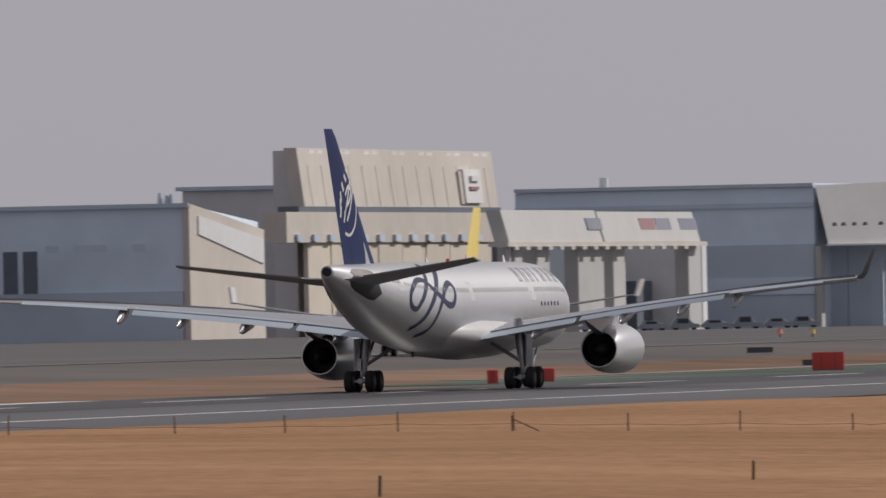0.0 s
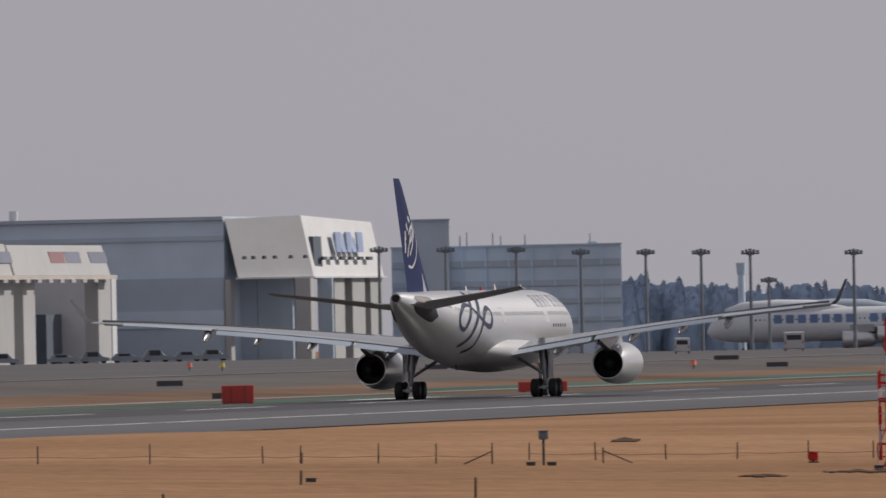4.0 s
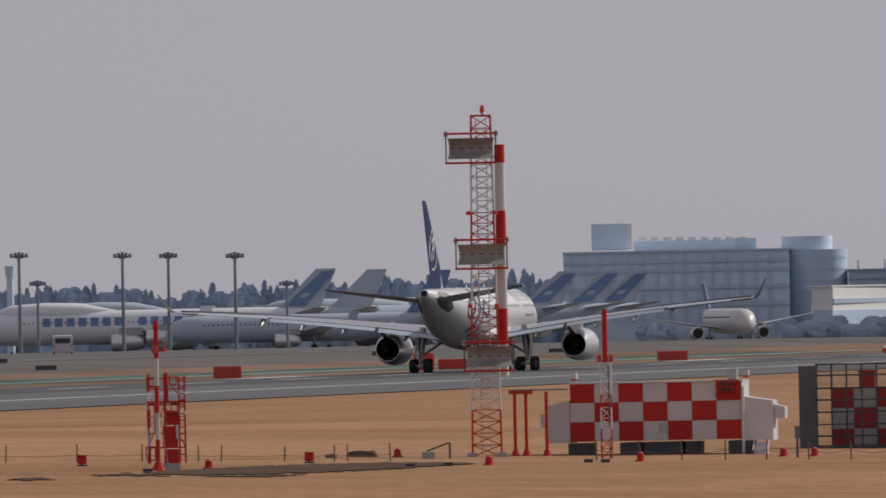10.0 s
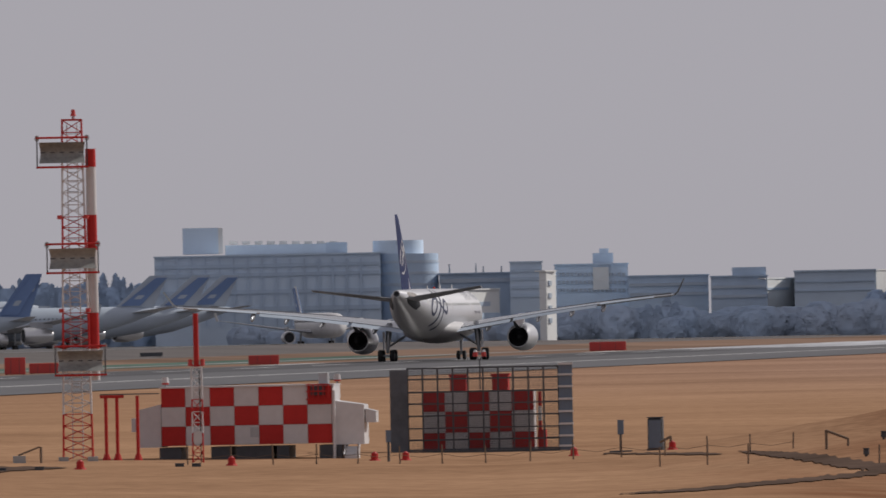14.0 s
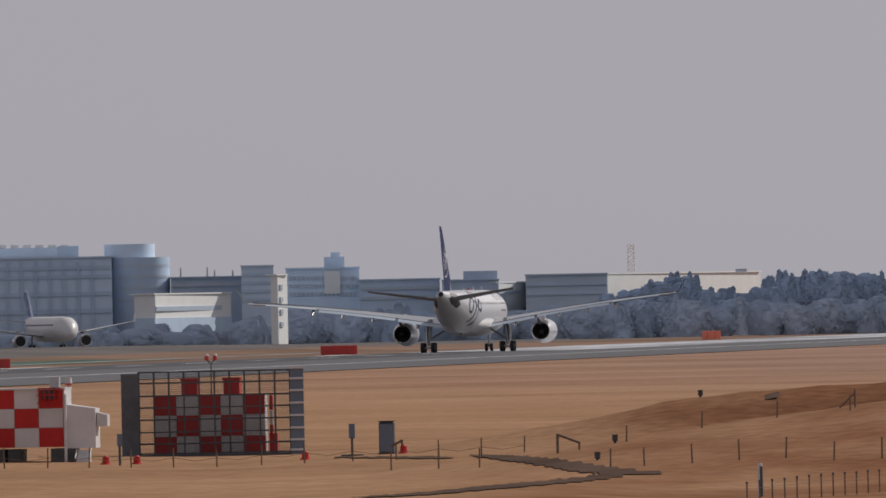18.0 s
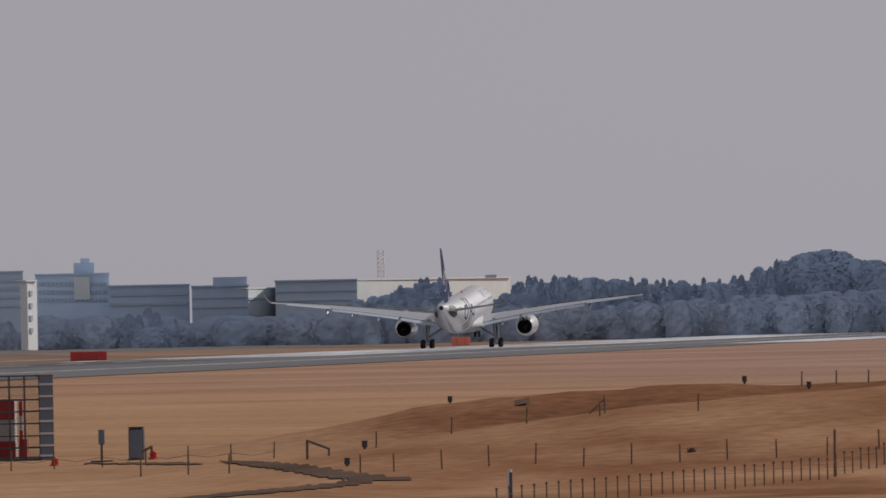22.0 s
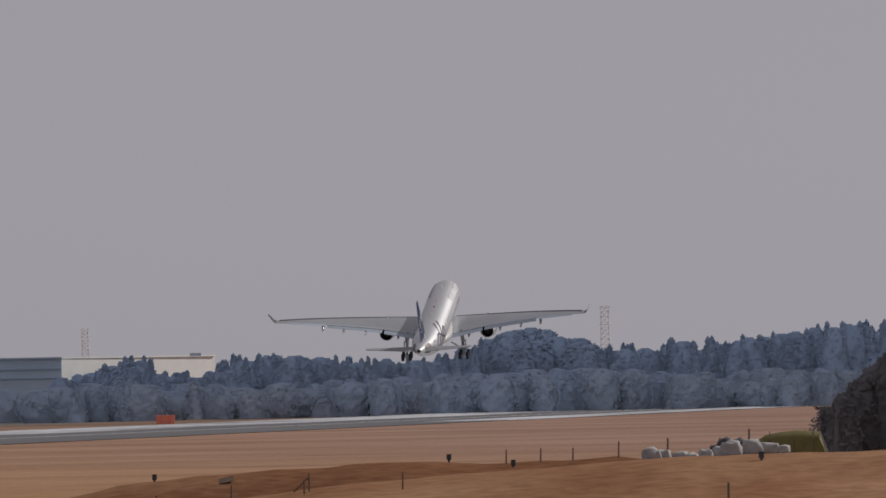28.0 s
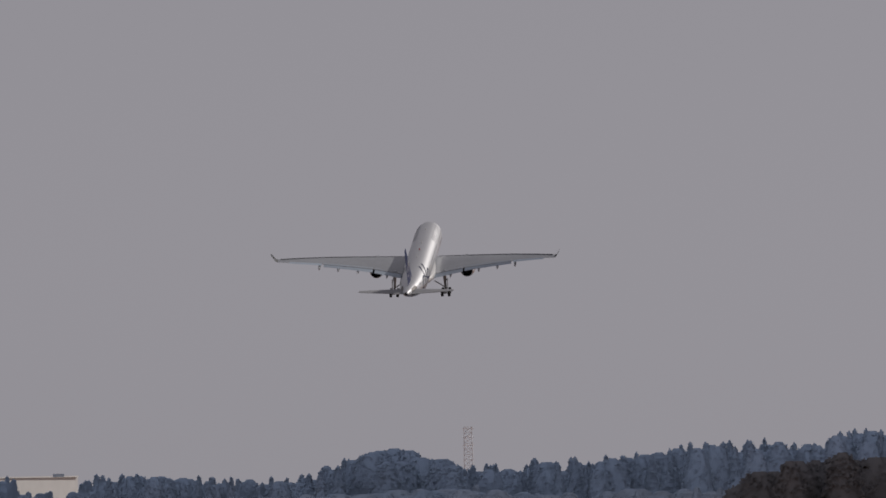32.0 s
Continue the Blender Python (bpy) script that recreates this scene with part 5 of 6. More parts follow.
for u, v, h in ((5458, 757, 1.55), (5793, 702, 1.35), (672, 880, .5), (1333, 850, .5), (1886, 823, .6), (1578, 762, .4), (1577, 800, .45)):
    d = seen(u, v)
    t = thing("stake", grounded(u, d), "single dark wooden stake standing in the grass", "post")
    part("shaft", rod(bmesh.new(), (0, 0, -.2), (.02, 0, h), .05, .045, 7), "weathered_wood", t)
    part("tip", rod(bmesh.new(), (.02, 0, h), (.02, 0, h + .03), .045, .02, 7), "dark_metal", t)
for u, h in ((5399, .56), (5460, .5), (5517, .52), (5598, .6)):
    t = thing("stake", grounded(u, 650), "thin weathered stake on the crest of the grassy ridge", "post")
    part("shaft", rod(bmesh.new(), (0, 0, -.2), (.02, 0, h), .038, .03, 7), "weathered_wood", t)
    part("tip", rod(bmesh.new(), (.02, 0, h), (.02, 0, h + .03), .03, .015, 7), "dark_metal", t)


def tuft(u, d, w, h, seed):
    """A clump of dead grass and twigs: many thin blades leaning out of one root."""
    rng, bm = random.Random(seed), bmesh.new()
    for _ in range(150):
        a, k = rng.uniform(0, math.tau), rng.random()
        x, y = w * .3 * k * math.cos(a), w * .3 * k * math.sin(a)
        tip = (x + w * .35 * k * math.cos(a) + rng.gauss(0, .04), y + w * .35 * k * math.sin(a), h * rng.uniform(.45, 1))
        bm.faces.new([bm.verts.new(p) for p in ((x - .02, y, -.05), (x + .02, y, -.05), tip)])
    ob = part("grass_tuft", bm, "dead_stalks")
    ob.matrix_basis = grounded(u, d)
    tagged(ob, "clump of dark dead grass on the ridge", "grass tuft")


tuft(5461, 636, .46, .4, 5), tuft(5204, seen(5204, 717), .25, .18, 6)
t = thing("marker_post", grounded(4883, seen(4883, 800)), "short white and dark marker post", "post")
part("shaft", rod(bmesh.new(), (0, 0, -.2), (0, 0, 1.05), .075, .07, 10), "mast_white", t)
part("band", rod(bmesh.new(), (.03, -.02, .0), (.03, -.02, .95), .066, .06, 10), "dark_metal", t)
t = thing("pipe_stand", grounded(4545, seen(4545, 720)), "bent rusty pipe on a short stand", "pipe")
part("post", rod(bmesh.new(), (-.4, 0, -.1), (-.4, 0, .62), .05, .05, 8), "weathered_wood", t)
part("pipe", rod(bmesh.new(), (-.42, 0, .6), (.35, 0, .3), .045, .045, 8), "weathered_wood", t)
part("post", rod(bmesh.new(), (.35, 0, -.1), (.35, 0, .32), .04, .04, 8), "weathered_wood", t)
t = thing("barrier_stand", grounded(4245, 632), "small bent pipe beside the cabinet", "pipe")
part("post", rod(bmesh.new(), (.1, 0, -.1), (.1, 0, .55), .05, .05, 8), "weathered_wood", t)
part("arm", rod(bmesh.new(), (.1, 0, .53), (-.35, 0, .3), .05, .05, 8), "weathered_wood", t)
t = thing("low_ramp", grounded(3108, 622), "small concrete ramp with a sloping pipe rail", "ramp")
part("block", prism(bmesh.new(), [(-.5, -.3), (0, -.3), (0, .3), (-.5, .3)], -.1, .28), "concrete", t)
part("rail", rod(bmesh.new(), (-.3, 0, .3), (.55, 0, .62), .04, .04, 6), "weathered_wood", t)
part("post", rod(bmesh.new(), (.6, 0, -.1), (.6, 0, .62), .05, .05, 6), "weathered_wood", t)


def heap(name, label, u, d, w, h, dep, mat, seed):
    rng = random.Random(seed)
    bm = bmesh.new()
    bmesh.ops.create_icosphere(bm, subdivisions=3, radius=1)
    for v in bm.verts:
        k = 1 + .3 * noise.noise(v.co * 1.7 + Vector((seed, 0, 0))) + .16 * noise.noise(v.co * 4.5 + Vector((0, seed, 0)))
        c = Vector([math.copysign(abs(q) ** .6, q) for q in v.co])
        v.co = Vector((c.x * k * w / 2, c.y * k * dep / 2, max(-.1, c.z * k + .25) * h * .75))
    ob = part(name, bm, mat, smooth=True)
    ob.matrix_basis = grounded(u, d)
    return tagged(ob, label, name.replace("_", " "))


def build_sacks():
    d = 652
    for k, (u, w, h) in enumerate(((5656, .8, .5), (5678, .6, .52), (5706, .85, .44), (5728, .5, .34), (5752, .6, .4), (5776, .6, .44), (5798, .8, .62), (5834, .85, .62), (5866, .9, .52), (5890, .5, .34))):
        heap("sandbag", "lumpy white bulk sack lying on the grass", u, d + (k % 3) * .8, w, h, .7, "sack_white", k + 1)
    # lumps added to darken the gaps between the sacks
    for u, w, h in ((5768, .5, .6), (5790, .9, .86), (5815, .6, .8), (5846, .5, .66), (5722, .4, .45)):
        heap("soil_lump", "dark lump behind white sacks, added for their dark gaps", u, d + 3, w, h, .8, "dark_metal", u)
    t = thing("tarpaulin_cover", grounded(5905, d + 2.5), "olive green sheet-covered mound with a pale end pole", "cover")
    rows = []
    for x, h in ((-1.75, .25), (-1.5, .6), (-1.1, .84), (-.5, .94), (.2, 1.0), (.8, .98), (1.15, .98), (1.42, .05)):
        h += .03 * math.sin(9 * x)
        rows.append([(x, 0, -.3), (x, .12, h * .7), (x, .5, h), (x, 1.9, h), (x, 2.3, h * .7), (x, 2.4, -.3)])
    part("sheet", loft(bmesh.new(), rows), "olive_sheet", t, smooth=50)
    for x in (-.9, .1, .9):
        part("strap", loft(bmesh.new(), [[(x + e, -.012, -.2), (x + e, .105, .68), (x + e, .5, 1.01), (x + e, .6, 1.01)] for e in (-.02, .02)], caps=False, closed=False), "weathered_wood", t)
    part("end_pole", rod(bmesh.new(), (1.15, -.1, 1.0), (1.55, -.1, -.1), .045, .045, 6), "sack_white", t)
    for u, h in ((5685, .95), (5829, 1.05)):
        t = thing("stake", grounded(u, d + 1.5), "single dark wooden stake beside white sacks", "post")
        part("shaft", rod(bmesh.new(), (0, 0, -.2), (.02, 0, h), .045, .04, 7), "weathered_wood", t)
        part("tip", rod(bmesh.new(), (.02, 0, h), (.02, 0, h + .03), .04, .02, 7), "dark_metal", t)


build_sacks()


# ---- ditches and dark streaks laid on the grass; one paints the tower's shadow ----
GROUND_DARK = material("ground_dark", (.115, .08, .064), .95, 0, .3, 3, .2, 0)


def ditch(line, label, rough=.16, mat=GROUND_DARK):
    """A dark streak on the grass along (u, v, thickness) knots, frayed at its edges."""
    verts, faces = [], []
    n = 72
    u0, u1 = line[0][0], line[-1][0]
    for k in range(n + 1):
        u = u0 + (u1 - u0) * k / n
        v, w = along([(a, b) for a, b, c in line], u), along([(a, c) for a, b, c in line], u)
        w *= 1 + rough * (noise.noise(Vector((u / 24, u0, 0))) + .8 * noise.noise(Vector((u / 7, u0, 5))))
        v += 1.5 * noise.noise(Vector((u / 22, 3, u0)))
        for e in (-.5, -.2, .2, .5):
            x, y, z = foot(u, seen(u, v + e * w))
            verts.append((x, y, z + .035))
    for k in range(n):
        for j in range(3):
            a = 4 * k + j
            faces.append((a, a + 1, a + 5, a + 4))
    sheet("ditch", verts, faces, mat, label, "ditch")


ditch([(4370, 728, 1), (4400, 730, 6), (4455, 735, 12), (4520, 744, 16), (4570, 752, 17), (4635, 758, 12), (4690, 762, 5), (4730, 763, 1)], "dark ditch streak across the grass")
ditch([(4160, 803, 1), (4285, 796, 5), (4405, 785, 7), (4500, 777, 7), (4585, 770, 8), (4640, 765, 4)], "dark ditch streak joining another across the grass")
ditch([(4130, 731, 2), (4310, 732, 4), (4340, 732, 1)], "dark streak along the grass")
ditch([(4884, 628, 2), (4905, 626, 6), (4926, 625, 2)], "dark bare earth patch on the mound")
# the tower's cast shadow, painted as a dark sheet on the grass
ditch([(2590, 773, 1), (2660, 773, 8), (2780, 769, 14), (2900, 765, 15), (3020, 761, 12), (3110, 758, 7), (3180, 756, 1)], "broad dark streak painting the tower's shadow on the grass", .22)
ditch([(2500, 777, 1), (2570, 776, 4), (2640, 778, 1)], "thin dark streak in the grass", .3)
ditch([(2700, 779, 1), (2800, 779, 3), (2880, 776, 1)], "thin dark streak in the grass", .3)
ditch([(2350, 785, 1), (2394, 784, 5), (2440, 784, 1)], "faint dark stain on the grass")
heap("rubble_mound", "low dark mound of rubble on the grass", 2979, seen(2979, 744), 1.15, .26, .7, GROUND_DARK, 21)
heap("rubble_mound", "low dark mound of rubble on the grass", 2925, seen(2925, 746), .45, .16, .4, "weathered_wood", 22)
ditch([(2126, 723, 2), (2150, 721, 7), (2178, 721, 3)], "dark bare earth patch on the grass")


# ---- signs and vehicles beyond the runway ----
def red_sign(u0, u1, vt, vb, mat, label, x_plan=-279.0):
    d = x_plan / math.sin(bearing((u0 + u1) / 2, vb)) / REACH
    x, y = spot((u0 + u1) / 2, d, vb)
    zg = ground_z(x, y)
    t = thing("airfield_sign", pose(x, y, zg, 0, 0, -math.degrees(bearing(u0))), label, "sign", "airfield signs")
    w, h = size(u1 - u0, d), height(vt, d, (u0 + u1) / 2) - zg
    bm = a_box(-w / 2, w / 2, -.2, .2, .12, h)
    bmesh.ops.bevel(bm, geom=bm.edges[:], offset=.05, segments=1, affect="EDGES")
    part("board", bm, mat, t)
    for k in (-.4, .4):
        part("foot", a_box(k * w - .06, k * w + .06, -.12, .12, -.2, .12), "dark_metal", t)
    n = 2 if w > 1.8 else 1
    for k in range(n):
        c = (k - (n - 1) / 2) * w * .42
        part("rib", a_box(c - .02, c + .02, -.225, -.2, .16, h - .05), "dark_metal", t)


for u0, u1, vt, vb, m in ((943, 982, 652, 679, 0), (1437, 1494, 623, 650, 0), (1962, 2049, 616, 642, 0), (3114, 3166, 570, 592, 0), (2716, 2766, 583, 596, 0), (3502, 3556, 556, 573, 0),
                          (4105, 4170, 532, 549, 0), (4780, 4813, 506, 523, 1), (3070, 3107, 560, 570, 0), (862, 882, 655, 667, 0)):
    red_sign(u0, u1, vt, vb, "sign_orange" if m else "sign_red", "bright orange airfield sign board beside the runway" if m else "red airfield sign board standing beside the runway")


def build_far_markers():
    """Lamps and low dark boards along the taxiway."""
    for u, v, mat, label in ((1380, 592, "sign_orange", "orange taxiway lamp on a short post"), (1438, 592, "yellow_paint", "yellow taxiway lamp on a short post"), (1997, 590, "sign_orange", "orange taxiway lamp on a short post"),
                             (1775, 560, "yellow_paint", "yellow taxiway lamp on a short post"), (2272, 589, "sign_orange", "orange taxiway lamp on a short post"), (2140, 596, "mast_white", "white taxiway lamp on a short post")):
        d = seen(u, v + 6, 1000, 2300, 8)
        t = thing("taxiway_lamp", pose(*foot(u, d)), label, "lamp", "taxiway lamps")
        part("post", rod(bmesh.new(), (0, 0, -.1), (0, 0, .45), .09, .07, 8), "dark_metal", t)
        part("lamp", rod(bmesh.new(), (0, 0, .45), (0, 0, .95), .34, .26, 12), mat, t, smooth=40)
        part("cap", rod(bmesh.new(), (0, 0, .95), (0, 0, 1.02), .26, .1, 12), "dark_metal", t)
    for u, v, w in ((1817, 597, 40), (1912, 594, 52), (1450, 650, 60), (1345, 628, 46), (2330, 580, 44), (2420, 592, 38), (3020, 566, 46), (3330, 560, 40)):
        d = seen(u, v, 1000, 2300, 8)
        t = thing("taxiway_board", grounded(u, d), "low dark taxiway guidance board on the verge", "sign", "taxiway boards")
        w = size(w, d)
        part("board", prism(bmesh.new(), [(-w / 2, -.2), (w / 2, -.2), (w / 2, .2), (-w / 2, .2)], .12, .62, (0, .08)), "dark_metal", t)
        for k in (-.35, 0, .35):
            part("foot", a_box(k * w - .05, k * w + .05, -.1, .1, -.1, .12), "galvanised", t)


build_far_markers()


def build_van(u, d, w, h, label, mat="mast_white"):
    t = thing("service_van", grounded(u, d, 0), label, "van")
    bm = loft(bmesh.new(), [[(-w / 2, y, za), (w / 2, y, za), (w / 2 - dx, y, zb), (-w / 2 + dx, y, zb)] for y, za, zb, dx in ((0, .4, h * .96, .1), (.3, .35, h, .08), (4.6, .35, h, .08), (5.0, .4, h * .9, .12))])
    b = part("body", bm, mat, t)
    part("rear_window", a_box(-w * .36, w * .36, -.04, -.005, h * .58, h * .84), "glass_dark", b)
    for x in (-.42, .42):
        wheel("wheel", t, x * w, .9, .36, .36, .24), wheel("wheel", t, x * w, 4.0, .36, .36, .24)
        part("tail_lamp", a_box(x * w - .08, x * w + .08, -.04, -.005, h * .36, h * .52), "sign_red", b)


for u, d, w, h in ((1752, 2620, 2.5, 2.6), (1798, 2640, 2.4, 3.0), (2018, 2600, 2.5, 2.8), (2062, 2640, 2.3, 2.4), (2110, 2660, 2.4, 2.7)):
    build_van(u, d, w, h, "pale grey service van parked beside the office block", "hull_shade")
build_van(1904, 2450, 4.2, 3.9, "large white airport bus parked on the apron")
build_van(1704, 2500, 2.6, 2.5, "white service van parked on the apron")
build_van(2450, 2300, 3.0, 2.8, "white service van parked on the apron")
build_van(2252, 2250, 2.2, 2.3, "white service van parked on the apron")


def build_car(u, d, turn, label, mat, tall=1.0):
    """A parked car, side on: lower body, cabin, glass and wheels."""
    t = thing("parked_car", grounded(u, d, turn), label, "car", "cars before the hangars")
    b = part("body", loft(bmesh.new(), [[(x, -.88, .35), (x, .88, .35), (x, .86, zt), (x, -.86, zt)] for x, zt in ((-2.3, .75), (-2.1, .95), (-.9, 1.02), (1.2, 1.05), (2.1, .9), (2.3, .7))]), mat, t)
    c = part("cabin", loft(bmesh.new(), [[(x, -.8 + q, .98), (x, .8 - q, .98), (x, .72 - q, zt), (x, -.72 + q, zt)] for x, zt, q in ((-2.0, 1.02, .05), (-1.5, 1.5 * tall, .04), (.4, 1.55 * tall, .04), (1.3, 1.06, .05))]), mat, t)
    part("side_glass", a_box(-1.3, .5, -.83, -.79, 1.08, 1.42 * tall), "glass_dark", c)
    for x in (-1.45, 1.4):
        for y in (-.75, .75):
            bm = rod(bmesh.new(), (x, y - .11, .33), (x, y + .11, .33), .33, .33, 16)
            part("wheel", bm, "tyre", t)
    part("tail_lamp", a_box(-2.32, -2.28, -.8, -.5, .62, .8), "sign_red", b)


for u, d, tall, mat in ((1156, 2470, 1.0, "car_grey"), (1212, 2476, 1.25, "car_grey"), (1268, 2470, 1.0, "car_grey"), (1322, 2478, 1.3, "car_grey"), (1378, 2470, 1.05, "car_grey"), (1424, 2476, 1.2, "car_grey"), (1052, 2480, 1.2, "car_grey")):
    build_car(u, d, 10, "dark grey car parked in a row before the hangars" if tall < 1.15 else "tall dark grey car parked in a row before the hangars", mat, tall)


# ---- parked and taxiing aircraft ----
def small_airliner(name, label, length, span, rad, fin_h, body, tail, m, group="", engines=2, deck=False, mark=None, titles=False):
    """Origin on the ground at mid-length; nose to +Y."""
    t = thing(name, m, label, "aeroplane", group)
    L, zc = length / 2, rad + .32 * rad + 1.0
    prof = [(L, .08, -.35), (L * .98, .42, -.25), (L * .93, .75, -.1), (L * .84, .97, 0), (L * .7, 1, 0), (-L * .35, 1, 0), (-L * .6, .82, .2), (-L * .82, .46, .5), (-L * .97, .15, .75), (-L, .06, .8)]
    b = part("fuselage", loft(bmesh.new(), [ring_y(y, 0, zc + rad * dz, rad * r, rad * r * 1.04, 24) for y, r, dz in prof]), body, t, smooth=50)
    if deck:
        part("upper_deck", loft(bmesh.new(), [ring_y(y, 0, zc + rad * .95, rad * .72 * r, rad * .62 * r, 18) for y, r in ((L * .9, .1), (L * .8, .8), (L * .6, 1), (L * .4, .9), (L * .2, .15))]), body, b, smooth=50)
    for s in (-1, 1):
        w = part("wing", loft(bmesh.new(), [wing_section(s * x, le, te, z, th) for x, le, te, z, th in ((rad * .7, L * .25, -L * .12, zc - rad * .55, rad * .3), (span * .2, L * .02, -L * .15, zc - rad * .2, rad * .2), (span * .48, -L * .26, -L * .33, zc + rad * .55, rad * .06))]), "wing_grey", t, smooth=35)
        part("winglet", prism(bmesh.new(), [(s * span * .48, -L * .27), (s * span * .485, -L * .27), (s * span * .485, -L * .34), (s * span * .48, -L * .34)], zc + rad * .5, zc + rad * 1.2, (s * .35, -.5)), body, w)
        part("tailplane", loft(bmesh.new(), [wing_section(s * x, le, te, z, th) for x, le, te, z, th in ((rad * .2, -L * .8, -L * .95, zc + rad * .6, .3), (span * .19, -L * .92, -L * .99, zc + rad * .95, .08))]), "wing_grey", t, smooth=35)
        for k in range(engines // 2):
            ex, ey = s * span * (.17 + .14 * k), L * (.14 - .2 * k)
            e = part("engine", loft(bmesh.new(), [ring_y(ey + y * rad, ex, zc - rad * (.95 - .25 * k), r * rad, r * rad, 20) for y, r in ((.9, .42), (.95, .5), (.4, .56), (-.6, .45), (-1.0, .3))]), "nacelle", t, smooth=40)
            # dark disc paints the shade in the intake hollow
            part("intake", loft(bmesh.new(), [ring_y(ey + y * rad, ex, zc - rad * (.95 - .25 * k), .4 * rad, .4 * rad, 20) for y in (.96, .9)]), "soot", e)
            part("pylon", a_box(ex - .12, ex + .12, ey - rad, ey + rad * .5, zc - rad * (.5 - .25 * k), zc - rad * (.05 - .2 * k)), "wing_grey", t)
        g = part("main_gear", rod(bmesh.new(), (s * rad * 1.3, -L * .06, .6), (s * rad * 1.25, -L * .06, zc - rad * .3), .16, .2, 8), "steel", t)
        for o in (-.4, .4):
            wheel("wheel", g, s * rad * 1.3 + o, -L * .06, .58, .58, .4)
        bm = bmesh.new()
        k = 0
        y = L * .72
        while y > -L * .5:
            box(bm, s * rad * .955 - .03, s * rad * .955 + .03, y, y + .26, zc + rad * .26, zc + rad * .26 + .36)
            y -= .9
        part("cabin_windows", bm, "glass_dark", b, kind="stuff")
    g = part("nose_gear", rod(bmesh.new(), (0, L * .8, .4), (0, L * .8, zc - rad * .8), .1, .12, 8), "steel", t)
    wheel("wheel", g, -.22, L * .8, .4, .4, .25), wheel("wheel", g, .22, L * .8, .4, .4, .25)
    fin = [(zc + rad * .75, -L * .66, -L * .95, .3), (zc + rad, -L * .72, -L * .955, .28), (fin_h * .98, -L * .925, -L * 1.045, .12), (fin_h, -L * .935, -L * 1.045, .05)]
    rings = []
    for z, le, te, th in fin:
        c = le - te
        rt = [(th * (math.sqrt(q / 6) * (1 - q / 6) * 1.2 + .02), le - c * (q / 6) ** 1.3, z) for q in range(7)]
        rings.append(rt + [(-a, y, z2) for a, y, z2 in rt[::-1]])
    f = part("fin", loft(bmesh.new(), rings), tail, t, smooth=35)
    if titles:
        for k in range(13):
            y = L * (.62 - .068 * k)
            if k not in (7,):
                part("title_bar", a_box(rad * -.97 - .06, rad * -.97, y - L * .045, y, zc + rad * .1, zc + rad * .62), "fin_blue", b)
                part("title_bar", a_box(rad * .97, rad * .97 + .06, y - L * .045, y, zc + rad * .1, zc + rad * .62), "fin_blue", b)
    if mark:
        # a broad painted band up the fin, with three pale blocks on it
        lo, hi = fin[1], fin[2]
        at = lambda q, f: (lo[1] + (hi[1] - lo[1]) * q + ((lo[2] - lo[1]) + ((hi[2] - hi[1]) - (lo[2] - lo[1])) * q) * f, lo[0] + (hi[0] - lo[0]) * q)
        for s in (-1, 1):
            quad = lambda bm, q0, q1, f0, f1, g0, g1, o: prism_x(bm, [at(q0, f0), at(q0, f1), at(q1, g1), at(q1, g0)], s * (.30 - .19 * q1 + o), s * (.34 - .19 * q0 + o))
            band = part("tail_band", quad(bmesh.new(), .04, .97, .1, .62, .42, .98, .0), mark, f)
            for k in range(3):
                q = .26 + .17 * k
                c = .3 + .17 * k
                part("tail_mark", quad(bmesh.new(), q, q + .13, c - .02, c + .2, c, c + .22, .06), "hull_shade", band)
    return t


def park(u, d, heading, dz=0.0):
    x, y = spot(u, d, 550)
    return pose(x, y, ground_z(x, y) + dz, 0, 0, heading)


TAXI_X, TAXI_Y = spot(736, 1400, 632)
TAXIING = small_airliner("narrowbody_airliner", "white twin-engine airliner with a yellow fin, taxiing", 41, 38.5, 2.15, 13.1, "white_paint", "yellow_paint", pose(TAXI_X, TAXI_Y, ground_z(TAXI_X, TAXI_Y) + .05, 0, 0, 177))
part("belly_stripe", a_box(-1.1, 1.1, -8.5, 11, 1.55, 1.86), "yellow_paint", TAXIING, "yellow belly band")
part("landing_light", rod(bmesh.new(), (-.3, 15.2, 1.2), (-.3, 15.4, 1.2), .22, .2, 10), "amber", TAXIING, "amber nose light")
small_airliner("narrowbody_airliner", "white twin-engine airliner with a pale fin facing the runway", 46, 37, 2.3, 11.6, "white_paint", "terminal_pale", park(3624, 3000, -162), mark="fin_blue")
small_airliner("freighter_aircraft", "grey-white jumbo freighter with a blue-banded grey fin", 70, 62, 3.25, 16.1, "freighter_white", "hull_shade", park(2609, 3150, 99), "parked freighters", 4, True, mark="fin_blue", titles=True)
# white freighters drawn grey: their shade and haze are in the hull colour
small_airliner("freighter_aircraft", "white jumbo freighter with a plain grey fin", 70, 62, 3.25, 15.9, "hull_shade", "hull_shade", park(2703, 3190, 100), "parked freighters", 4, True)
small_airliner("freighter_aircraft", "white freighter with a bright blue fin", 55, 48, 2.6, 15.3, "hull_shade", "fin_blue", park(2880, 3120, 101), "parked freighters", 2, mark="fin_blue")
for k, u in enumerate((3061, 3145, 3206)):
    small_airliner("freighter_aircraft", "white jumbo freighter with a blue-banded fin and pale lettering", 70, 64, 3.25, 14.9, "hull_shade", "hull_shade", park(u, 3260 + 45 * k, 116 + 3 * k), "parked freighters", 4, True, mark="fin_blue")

# ---- the departing airliner ----
def wing_z(x):
    a = abs(x) - 2.6
    return 3.62 + .178 * a - .0018 * a * a


